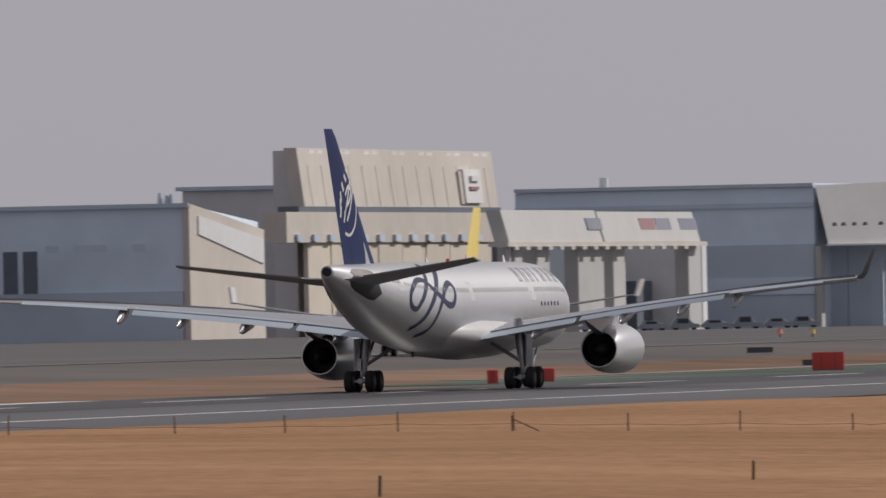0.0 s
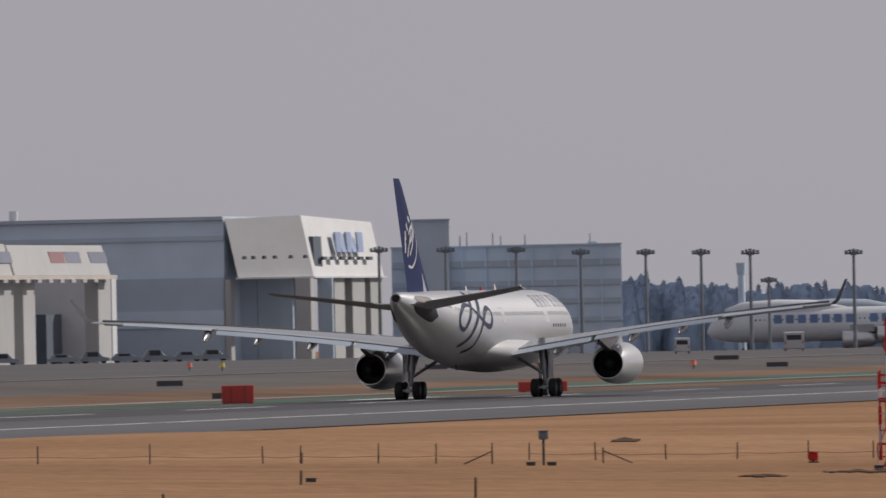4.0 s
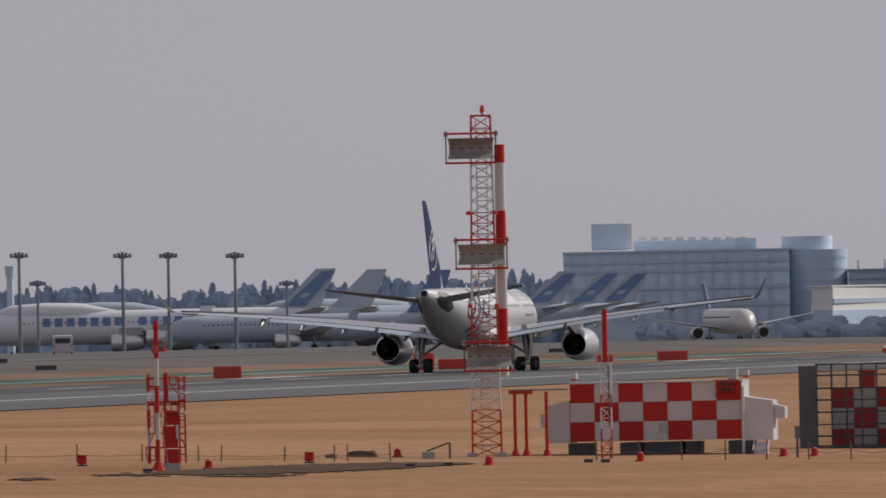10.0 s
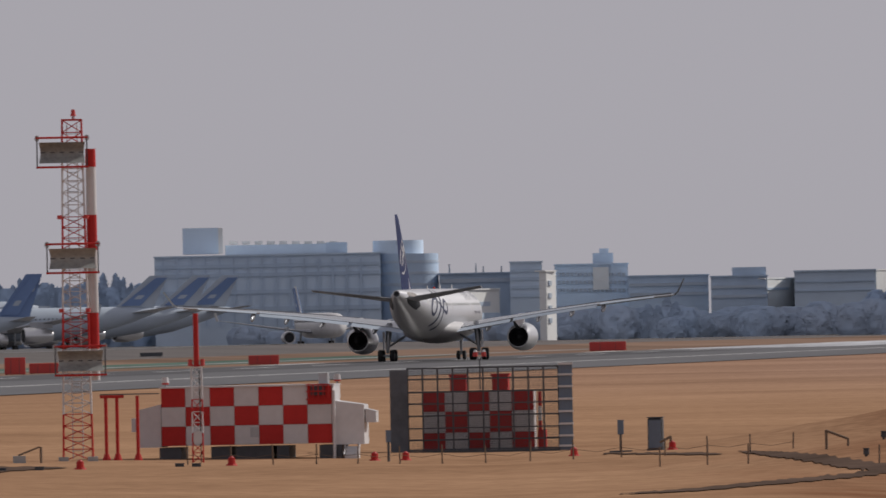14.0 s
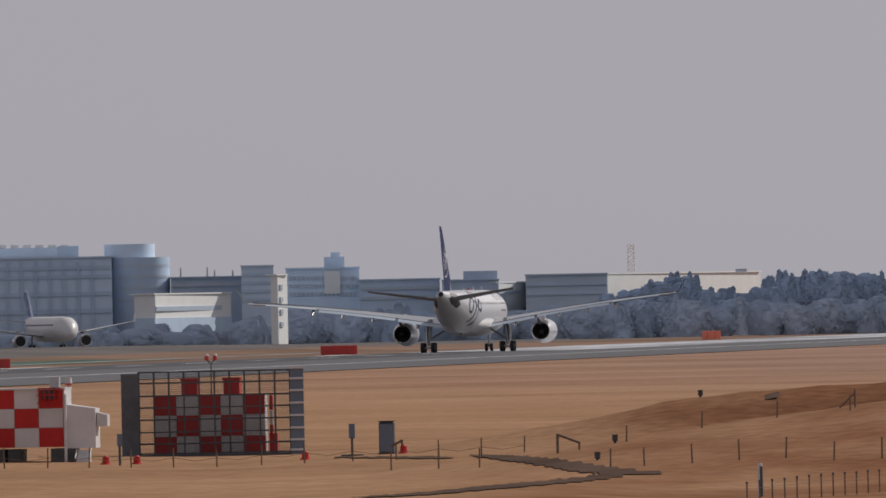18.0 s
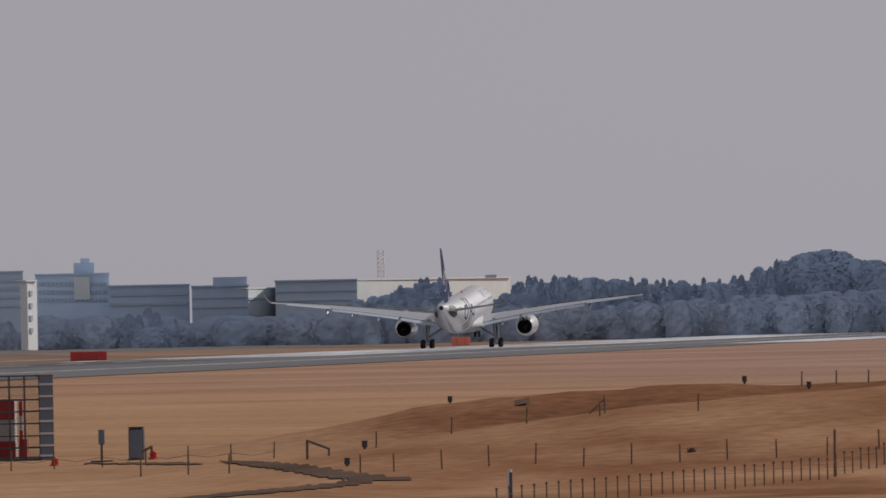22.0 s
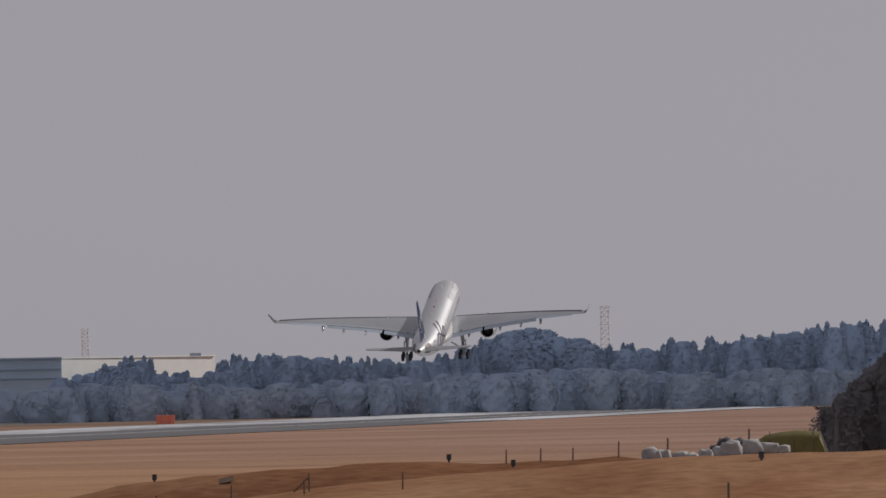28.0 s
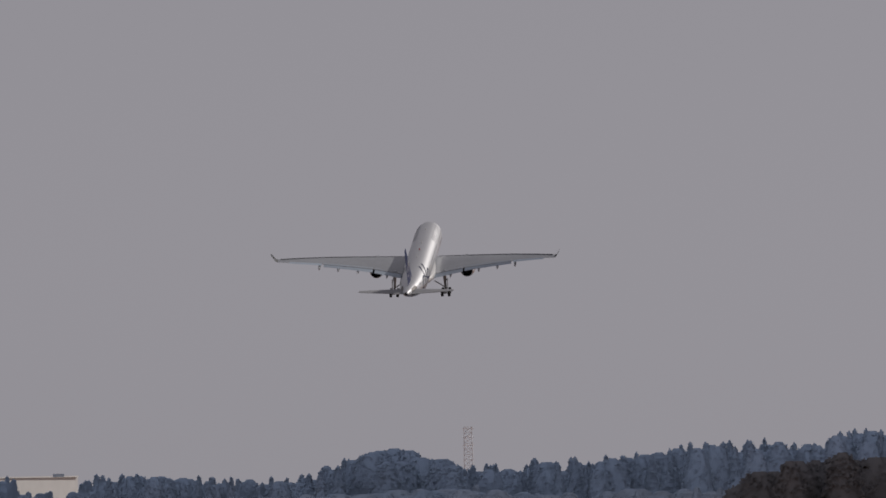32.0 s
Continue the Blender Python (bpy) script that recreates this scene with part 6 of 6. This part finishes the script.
WING = [(1.6, 13.2, -.6, 1.5), (2.9, 12.2, -.7, 1.35), (6.0, 10.1, -.9, 1.1), (9.4, 7.9, -1.2, .82), (14.0, 4.9, -2.3, .62), (20.0, 1.1, -3.9, .45), (26.0, -2.8, -5.8, .3), (28.9, -4.7, -6.9, .2)]


def wing_at(x):
    x = abs(x)
    for (a, b) in zip(WING, WING[1:]):
        if x <= b[0]:
            f = (x - a[0]) / (b[0] - a[0])
            return [p + (q - p) * f for p, q in zip(a, b)]
    return WING[-1]


FUS = [(31.9, 4.6, .15, .15), (31.3, 4.65, .75, .82), (30.2, 4.78, 1.35, 1.5), (28.6, 4.99, 1.95, 2.16), (26.5, 5.23, 2.46, 2.57), (24.0, 5.37, 2.76, 2.84), (21.5, 5.42, 2.84, 2.89),
       (12, 5.42, 2.84, 2.89), (4, 5.42, 2.84, 2.89), (-4, 5.42, 2.84, 2.89), (-9.5, 5.45, 2.84, 2.87), (-13.5, 5.62, 2.76, 2.69), (-17.5, 5.95, 2.52, 2.35), (-21.5, 6.4, 2.11, 1.87),
       (-25, 6.86, 1.62, 1.37), (-28, 7.28, 1.1, .94), (-30.2, 7.6, .66, .6), (-31.2, 7.74, .42, .4)]


def skin(y, a, lift=0.0):
    """A point on the fuselage skin at station y and angle a (degrees from the top, to the right)."""
    for p, q in zip(FUS, FUS[1:]):
        if y >= q[0]:
            f = (p[0] - y) / (p[0] - q[0])
            z, rx, rz = (p[k] + (q[k] - p[k]) * f for k in (1, 2, 3))
            break
    s, c = math.sin(radians(a)), math.cos(radians(a))
    return Vector(((rx + lift) * s, y, z + (rz + lift) * c))


def skin_stroke(bm, pts, width, lift=.02):
    """A flat painted band on the fuselage skin along (station, angle) points; width in metres or one width for each point."""
    rows = []
    for i, (y, a) in enumerate(pts):
        w = width[i] if isinstance(width, (list, tuple)) else width
        (y0, a0), (y1, a1) = pts[max(0, i - 1)], pts[min(len(pts) - 1, i + 1)]
        dy, da = y1 - y0, (a1 - a0) * .0492
        n = math.hypot(dy, da) or 1
        ny, na = -da / n * w / 2, dy / n * w / 2 / .0492
        rows.append((bm.verts.new(skin(y + ny, a + na, lift)), bm.verts.new(skin(y - ny, a - na, lift))))
    for p, q in zip(rows, rows[1:]):
        bm.faces.new((p[0], p[1], q[1], q[0]))
    return bm


def skin_patch(bm, y, a, dy, da, lift):
    """A rounded plate on the fuselage skin about station y and angle a."""
    rows = []
    for i in range(9):
        f = -1 + i / 4
        w = (1 - abs(f) ** 3.5) ** .5
        rows.append([bm.verts.new(skin(y + dy * f, a + da * w * (-1 + k / 4), lift)) for k in range(9)])
    for p, q in zip(rows, rows[1:]):
        for k in range(8):
            bm.faces.new((p[k], p[k + 1], q[k + 1], q[k]))
    return bm


def curve_pts(ctrl, n=14):
    """A smooth run through control points."""
    out = []
    for i in range(len(ctrl) - 1):
        p0, p1, p2, p3 = ctrl[max(0, i - 1)], ctrl[i], ctrl[i + 1], ctrl[min(len(ctrl) - 1, i + 2)]
        for k in range(n):
            t = k / n
            out.append(tuple(.5 * (2 * b + (c - a) * t + (2 * a - 5 * b + 4 * c - d) * t * t + (3 * b - a - 3 * c + d) * t ** 3) for a, b, c, d in zip(p0, p1, p2, p3)))
    return out + [ctrl[-1]]


GEAR = []          # main undercarriage legs, which sink as the weight comes off; travel fitted to the camera's view, mirage stretch included
BENT = []          # wing, engine and pylon parts that lift as the wings bend, with their side


def build_airliner():
    p = thing("airliner", pose(0, 0, 0), "silver-white twin-engine wide-body airliner with a navy blue fin", "aeroplane")
    bm = bmesh.new()
    body = loft(bm, [ring_y(y, 0, z, rx, rz, 48) for y, z, rx, rz in FUS])
    fus = part("fuselage", body, "silver_paint", p, "pearl silver fuselage", smooth=50)
    part("tail_exhaust", loft(bmesh.new(), [ring_y(-31.22, 0, 7.74, .3, .29, 20), ring_y(-30.7, 0, 7.7, .24, .22, 20)]), "soot", fus, "dark exhaust hole")
    part("tail_ring", loft(bmesh.new(), [ring_y(-31.0, 0, 7.715, .47, .44, 24), ring_y(-31.32, 0, 7.75, .38, .36, 24), ring_y(-31.32, 0, 7.75, .31, .3, 24), ring_y(-31.0, 0, 7.715, .3, .3, 24)], caps=False), "steel", fus)
    bm = bmesh.new()
    loft(bm, [ring_y(y, 0, z, rx, rz, 28) for y, z, rx, rz in ((15.5, 3.7, .4, .3), (13.5, 3.45, 2.2, 1.0), (10, 3.45, 3.15, 1.4), (4, 3.45, 3.45, 1.5), (-1, 3.55, 3.4, 1.45), (-4, 3.65, 3.0, 1.2), (-7, 3.75, 2.2, .9), (-9.5, 3.85, .5, .4))])
    part("belly_fairing", bm, "white_paint", p, smooth=50)
    # wings
    for s in (-1, 1):
        w = part("wing", loft(bmesh.new(), [wing_section(s * x, le, te, wing_z(x), t) for x, le, te, t in WING]), "wing_grey", p, "grey swept wing", smooth=35)
        BENT.append((w, s))
        x, le, te, t = WING[-1]
        z = wing_z(x)
        tip = [wing_section(s * x, le, te, z, t), wing_section(s * (x + .4), le - .7, te - .25, z + .3, .16), wing_section(s * (x + .85), le - 1.5, te - .75, z + 1.05, .1), wing_section(s * (x + 1.3), le - 2.3, te - 1.3, z + 1.85, .06)]
        part("winglet", loft(bmesh.new(), tip), "wing_dark", w, "dark upturned winglet", smooth=35)
        # trailing edge: flap segments, slightly lowered
        for a, b, drop in ((3.1, 9.2, .34), (9.6, 19.6, .28), (20.0, 26.5, .06)):
            rows = []
            for k in range(5):
                xx = a + (b - a) * k / 4
                _, l2, t2, _ = wing_at(xx)
                c = (l2 - t2) * .18
                zz = wing_z(xx)
                rows.append([(s * xx, t2 + c * .5, zz + .1), (s * xx, t2 - c * .35, zz - drop * .55), (s * xx, t2 - c * .75, zz - drop * 1.35), (s * xx, t2 - c * .3, zz - drop * .9 - .06), (s * xx, t2 + c * .5, zz - .14)])
            part("flap" if b < 20 else "aileron", loft(bmesh.new(), rows), "hull_shade", w, "pale grey trailing edge flap", smooth=35)
        rows = []
        for k in range(9):
            xx = 3.2 + 25.2 * k / 8
            _, l2, _, tt = wing_at(xx)
            zz = wing_z(xx)
            rows.append([(s * xx, l2 + .32, zz - .16), (s * xx, l2 + .1, zz + .12), (s * xx, l2 - .5, zz + .34 * tt + .2), (s * xx, l2 - .3, zz - .02)])
        part("slat", loft(bmesh.new(), rows), "steel", w, smooth=35)
        # track fairings
        for xx, ln in ((6.6, 4.2), (12.6, 3.6), (16.6, 3.1), (20.4, 2.6)):
            _, l2, t2, _ = wing_at(xx)
            zz = wing_z(xx)
            bm = bmesh.new()
            loft(bm, [ring_y(t2 + ln * f, s * xx, zz - .32 - dz, r * .62, r, 12) for f, r, dz in ((.75, .05, -.05), (.45, .3, .05), (0, .42, .2), (-.28, .33, .42), (-.5, .06, .6))])
            part("track_fairing", bm, "wing_grey", w, smooth=50)
        # engine
        ex, ez = s * 9.37, 2.55
        prof = [(11.4, 1.22), (11.65, 1.38), (11.4, 1.5), (10.4, 1.62), (8.6, 1.64), (6.6, 1.56), (5.2, 1.38), (4.5, 1.2), (4.5, 1.14)]
        eng = part("engine", loft(bmesh.new(), [ring_y(y, ex, ez, r, r, 36) for y, r in prof], caps=False), "nacelle", p, "silver engine nacelle", smooth=40)
        BENT.append((eng, s))
        # dark disc stands in for the shaded hollow of the intake
        part("fan", loft(bmesh.new(), [ring_y(10.9, ex, ez, 1.3, 1.3, 30), ring_y(10.6, ex, ez, 1.3, 1.3, 30)]), "soot", eng, "dark intake")
        part("exhaust_duct", loft(bmesh.new(), [ring_y(4.52, ex, ez, 1.135, 1.135, 30), ring_y(5.8, ex, ez, 1.05, 1.05, 30), ring_y(5.82, ex, ez, .3, .3, 30)], caps=False), "soot", eng, "sooty exhaust duct")
        part("exhaust_cone", loft(bmesh.new(), [ring_y(y, ex, ez, r, r, 20) for y, r in ((5.8, .6), (4.8, .5), (4.0, .12))]), "soot", eng, smooth=50)
        zt = wing_z(9.4)
        bm = bmesh.new()
        loft(bm, [[(ex - w2, y, za), (ex + w2, y, za), (ex + w2, y, zb), (ex - w2, y, zb)] for y, w2, za, zb in ((10.2, .12, ez + 1.45, ez + 1.62), (8, .26, ez + 1.3, zt + .5), (5, .28, ez + .9, zt + .35), (2.2, .22, zt - .75, zt + .1), (.6, .06, zt - .35, zt - .1))])
        BENT.append((part("pylon", bm, "wing_grey", p, smooth=35), s))
        # tailplane
        st = [(.5, -24.2, -29.6, 6.85, .6), (2.0, -25.2, -29.9, 7.04, .5), (6, -27.7, -30.9, 7.65, .3), (9.7, -30.0, -31.8, 8.22, .13)]
        sp = part("tailplane", loft(bmesh.new(), [wing_section(s * x, le, te, z, t, 8, .075) for x, le, te, z, t in st]), "tail_grey", p, "grey tailplane, trimmed nose down", smooth=35)
        rows = [[(s * x, te + .9 - .03 * x, z + .075 * (le - te) + .06), (s * x, te - .05, z + .075 * (le - te) + .1), (s * x, te - .05, z + .075 * (le - te) + .04), (s * x, te + .9 - .03 * x, z + .075 * (le - te) - .1)] for x, le, te, z, t in st[1:]]
        part("elevator", loft(bmesh.new(), rows), "tail_grey", sp)
        # main gear
        g = part("main_gear", rod(bmesh.new(), (s * 5.34, 0, 1.0), (s * 5.05, .1, wing_z(5) + .5), .21, .3, 12), "steel", p, "grey steel undercarriage leg", smooth=40)
        GEAR.append(g)
        part("gear_housing", rod(bmesh.new(), (s * 5.27, .02, 2.15), (s * 5.05, .1, wing_z(5) + .3), .33, .36, 14), "steel", p, "grey steel upper undercarriage cylinder", smooth=40)
        part("side_stay", rod(bmesh.new(), (s * 5.3, 0, 1.7), (s * 3.0, .2, 3.1), .12, .12, 8), "steel", g)
        part("drag_stay", rod(bmesh.new(), (s * 5.3, 0, 1.5), (s * 5.2, 2.4, 3.3), .1, .1, 8), "steel", g)
        part("gear_door", box(bmesh.new(), s * 5.72 - .05, s * 5.72 + .05, -.75, .75, 1.45, 3.5), "wing_grey", g)
        part("bogie_beam", rod(bmesh.new(), (s * 5.34, -1.15, .74), (s * 5.34, 1.15, .74), .17, .17, 10), "steel", g)
        for yy in (-.99, .99):
            part("axle", rod(bmesh.new(), (s * 5.34 - .85, yy, .71), (s * 5.34 + .85, yy, .71), .1, .1, 8), "steel", g)
            for xo in (-.7, .7):
                wheel("wheel", g, s * 5.34 + xo, yy, .71, .71, .52)
        # doors and windows
        for y in (26.3, 14.5, -3.0, -20.2):
            c = skin_stroke(bmesh.new(), [(y, s * 58), (y, s * 72), (y, s * 84)], 1.05, .012)
            part("door", c, "white_paint", fus, "closed cabin door")
            for e in (-.55, .55):
                part("door_seam", skin_stroke(bmesh.new(), [(y + e, s * 57), (y + e, s * 85)], .04, .02), "wing_grey", fus)
        bm = bmesh.new()
        for k in range(84):
            y = 25.0 - k * .533
            if min(abs(y - q) for q in (26.3, 14.5, -3.0, -20.2)) > .75:
                skin_stroke(bm, [(y, s * 66), (y, s * 72)], .21, .016)
        part("cabin_windows", bm, "concrete", fus, "row of small grey cabin windows", kind="stuff")
    # fin and rudder
    fin = [(7.0, -17.3, -26.0, .66), (8.0, -18.4, -26.5, .6), (10, -20.9, -27.5, .5), (13, -24.3, -29.1, .36), (16.2, -28.0, -30.8, .2), (16.8, -28.9, -31.1, .08)]
    rings = []
    for z, le, te, t in fin:
        c = le - te
        rt = [(t * (1.0 * math.sqrt(k / 8) * (1 - k / 8) + .015), le - c * (k / 8) ** 1.4, z) for k in range(9)]
        rings.append(rt + [(-a, b, c2) for a, b, c2 in rt[::-1]])
    f = part("fin", loft(bmesh.new(), rings), "navy_paint", p, "navy blue fin with a white ribbon mark", smooth=35)
    rings = []
    for z, w in ((7.0, 4.4), (7.8, 3.5), (9.0, 2.2), (10.4, 1.1), (11.6, .5), (12.4, .15)):
        a, b = next((a, b) for a, b in zip(fin, fin[1:]) if z <= b[0])
        q = (z - a[0]) / (b[0] - a[0])
        le, te, t = (a[k] + (b[k] - a[k]) * q for k in (1, 2, 3))
        rt = [(t * (math.sqrt(k / 6 * w / (le - te)) ** 1.0 * (1 - k / 6 * w / (le - te)) + .03), le + .03 - w * k / 6, z) for k in range(7)]
        rings.append(rt + [(-x, y, z2) for x, y, z2 in rt[::-1]])
    part("fin_fillet", loft(bmesh.new(), rings), "silver_paint", p, "silver root fillet of the fin", smooth=35)

    def fin_pt(y, z):
        for a, b in zip(fin, fin[1:]):
            if z <= b[0]:
                q = (z - a[0]) / (b[0] - a[0])
                le, te, t = (a[k] + (b[k] - a[k]) * q for k in (1, 2, 3))
                break
        k = min(1, max(0, (le - y) / (le - te))) ** (1 / 1.4)
        return t * (math.sqrt(k) * (1 - k) + .015)

    def fin_stroke(pts, width):
        bm = bmesh.new()
        for s in (1, -1):
            rows = []
            for i, (y, z) in enumerate(pts):
                (y0, z0), (y1, z1) = pts[max(0, i - 1)], pts[min(len(pts) - 1, i + 1)]
                n = math.hypot(y1 - y0, z1 - z0) or 1
                dy, dz = -(z1 - z0) / n * width / 2, (y1 - y0) / n * width / 2
                rows.append([bm.verts.new((s * (fin_pt(y + e * dy, z + e * dz) + .02), y + e * dy, z + e * dz)) for e in (1, -1)])
            for a, b in zip(rows, rows[1:]):
                bm.faces.new((a[0], a[1], b[1], b[0]))
        return bm

    # white ribbon mark: two slanting loops, an arc below and short bars above
    cy, cz = -25.5, 12.4
    part("ribbon_mark", fin_stroke(curve_pts([(cy - .9, cz + .2), (cy - .2, cz + .75), (cy + .5, cz + .5), (cy + .1, cz - .1), (cy - .6, cz - .5), (cy - 1.1, cz - 1.0)]), .26), "white_paint", f, "white ribbon mark")
    part("ribbon_mark", fin_stroke(curve_pts([(cy + .7, cz + 1.4), (cy + .2, cz + .9), (cy - .3, cz + .1), (cy - .9, cz - .9), (cy - 1.2, cz - 1.5)]), .24), "white_paint", f)
    part("ribbon_mark", fin_stroke(curve_pts([(cy + 1.2, cz + .9), (cy + .7, cz + .1), (cy + .2, cz - .7), (cy - .5, cz - 1.4)]), .22), "white_paint", f)
    part("arc_mark", fin_stroke(curve_pts([(cy + 1.5, cz + .5), (cy + 1.75, cz - .6), (cy + 1.3, cz - 1.7), (cy + .2, cz - 2.3), (cy - .9, cz - 2.2)]), .2), "white_paint", f, "white arc")
    for dy, dz, a in ((-.35, 1.75, 20), (-.9, 1.3, 35), (-1.5, .75, 50), (-1.9, .1, 70), (-2.0, -.35, 85), (-1.9, -.85, 100)):
        y, z, a = cy + dy, cz + dz, radians(a)
        part("title_bar", fin_stroke([(y - .36 * math.cos(a), z + .36 * math.sin(a)), (y + .36 * math.cos(a), z - .36 * math.sin(a))], .28), "white_paint", f)
    part("rudder_seam", fin_stroke([(-24.4, 8.0), (-26.1, 11), (-29.4, 15.9)], .06), "wing_dark", f)
    # navy ribbon on the rear fuselage, both sides
    for s in (1, -1):
        swirl = [(-10.7, 20), (-12.4, 36), (-13.6, 52), (-15.1, 72), (-16.4, 92), (-17.4, 106), (-18.5, 101), (-18.5, 82), (-16.7, 61), (-14.7, 57), (-13.4, 68), (-12.0, 78), (-10.3, 88), (-8.8, 88), (-7.9, 77), (-7.6, 65), (-8.4, 59), (-10.2, 68), (-11.8, 88), (-12.7, 108), (-13.4, 128), (-14.6, 146)]
        for ctrl, w in ((swirl, .42), ([(-8.2, 24), (-8.9, 33), (-10.9, 52), (-12.9, 74), (-14.3, 94), (-15.3, 116), (-16.6, 140)], .46)):
            part("ribbon_mark", skin_stroke(bmesh.new(), [(y, s * a) for y, a in curve_pts(ctrl, 8)], w, .02), "navy_print", fus, "navy painted ribbon swirl")
        for k in range(7):
            y = 12.4 + 1.72 * k
            # plain slanting bars where a name is painted
            for o, w in ((0, .2), (.62, .16))[: 2 - (k == 3)]:
                part("title_bar", skin_stroke(bmesh.new(), [(y + o, s * 58), (y + o + .2, s * 45), (y + o + .4, s * 32)], w, .02), "navy_print", fus, "slanting navy painted bar")
        for k in range(6):
            y = 16.5 + .95 * k
            part("title_bar", skin_stroke(bmesh.new(), [(y, s * 86), (y + .05, s * 91)], .34, .02), "navy_print", fus)
        part("registration_bar", skin_stroke(bmesh.new(), [(-21.8, s * 66), (-20.2, s * 66)], .42, .02), "wing_grey", fus, "small dark marking bar")
        part("stabiliser_plate", skin_patch(bmesh.new(), -26.4, s * 104, 2.6, s * 29, .03), "wing_dark", fus, "dark plate round the tailplane root")
        part("stabiliser_plate", skin_patch(bmesh.new(), -26.4, s * 66, 2.3, s * 21, .026), "plate_brown", fus, "scuffed grey-brown plate above the tailplane root")
    # nose gear
    g = part("nose_gear", rod(bmesh.new(), (0, 25.4, .6), (0, 25.2, 2.9), .14, .2, 10), "steel", p, "grey steel nose gear leg", smooth=40)
    for xo in (-.36, .36):
        wheel("wheel", g, xo, 25.4, .53, .53, .38)
    part("drag_stay", rod(bmesh.new(), (0, 25.4, 1.3), (0, 27.2, 2.6), .08, .08, 8), "steel", g)
    # cockpit windows, aerials, beacon
    for s in (1, -1):
        for a0, a1, y in ((8, 24, 29.7), (27, 44, 29.3), (47, 60, 28.7)):
            part("cockpit_window", skin_stroke(bmesh.new(), [(y, s * a0), (y - .1, s * a1)], .7, .015), "glass_dark", fus)
    for y, h in ((18, .5), (7.5, .55), (-4, .4)):
        part("aerial", loft(bmesh.new(), [[(.05, y + .5, 8.25), (-.05, y + .5, 8.25), (-.05, y - .3, 8.25), (.05, y - .3, 8.25)], [(.02, y, 8.25 + h), (-.02, y, 8.25 + h), (-.02, y - .3, 8.25 + h), (.02, y - .3, 8.25 + h)]]), "white_paint", fus)
    part("beacon", rod(bmesh.new(), (0, 2, 8.28), (0, 2, 8.55), .16, .1, 10), "sign_red", fus, "red beacon")
    part("aerial", loft(bmesh.new(), [[(.05, -8, 2.62), (-.05, -8, 2.62), (-.05, -8.7, 2.62), (.05, -8.7, 2.62)], [(.02, -8.3, 2.2), (-.02, -8.3, 2.2), (-.02, -8.7, 2.2), (.02, -8.7, 2.2)]]), "wing_dark", fus)
    return p


AIRLINER = build_airliner()


# ---- what moves ----
def motions():
    run = [(0, 1058.2), (1, 1107.6), (2, 1159.4), (3, 1212.2), (4, 1267.8), (6.5, 1416.3), (7, 1445.4), (8, 1507.1), (9, 1571.8), (10, 1639.8), (11, 1710.6), (12, 1780.1), (13, 1851.6), (14, 1922.2),
           (16.5, 2116), (17, 2155.9), (18, 2238.6), (19, 2323.5)]
    rows = [(t, pose(RUNWAY_X, s, .07, 0, -.35)) for t, s in run]
    # seconds, x, y, height, pitch, lean, turn
    for t, x, s, z, a, lean, turn in ((20, -250, 2407.2, 0.1, 0.7, -0.3, 0), (21, -250, 2492.2, 0.18, 1.9, -0.2, 0), (22, -250, 2578.4, 0.2, 3.1, -0.1, 0), (23, -249.7, 2666, 0.3, 4.7, -0.1, 0),
                                      (24, -249.5, 2753.5, 0.8, 7.1, -0.2, 0), (25, -249.5, 2841, 1.55, 9.2, -0.5, -.1), (25.5, -249.7, 2884.5, 2.1, 10.1, -0.5, -.2), (26.5, -249.9, 2972, 4.8, 11.7, -0.5, -.5),
                                      (27.5, -250, 3059.5, 8.9, 12.8, -0.6, -.8), (28, -250.4, 3103, 11.5, 13.3, -0.7, -.9), (29, -250.9, 3191, 17.8, 14.1, -0.6, -1), (30, -251.6, 3278, 26.5, 14.9, -0.3, -1),
                                      (31, -252.4, 3366, 37.2, 15.4, 0, -1), (32, -252.7, 3453, 49.5, 15.7, 0.2, -1)):
        rows.append((t, pose(x, s, z, a, lean, turn)))
    walk(AIRLINER, rows)
    # the wings bend upwards about their roots as they take the weight
    for ob, side in BENT:
        root = Matrix.Translation((side * 2.8, 0, 3.4))
        walk(ob, [(t, root @ pose(0, 0, 0, 0, -side * a) @ root.inverted()) for t, a in ((0, -1.1), (9, -1.1), (14, -.4), (18, .3), (21, 1.1), (23, 1.9), (25, 2.5), (27, 2.6), (29, 2.6), (32, 3.1))])
    for ob in GEAR:
        walk(ob, [(t, pose(0, 0, -a)) for t, a in ((0, 0), (20, .05), (23, .45), (24, 1.2), (25, 1.7), (26.5, 1.35), (28, 1.1), (32, 1.0))])
    walk(TAXIING, [(t, pose(TAXI_X, TAXI_Y - 6.4 * t, ground_z(TAXI_X, TAXI_Y - 6.4 * t) + .05, 0, 0, 177)) for t in (0, 8, 16, 24, 32)])


motions()
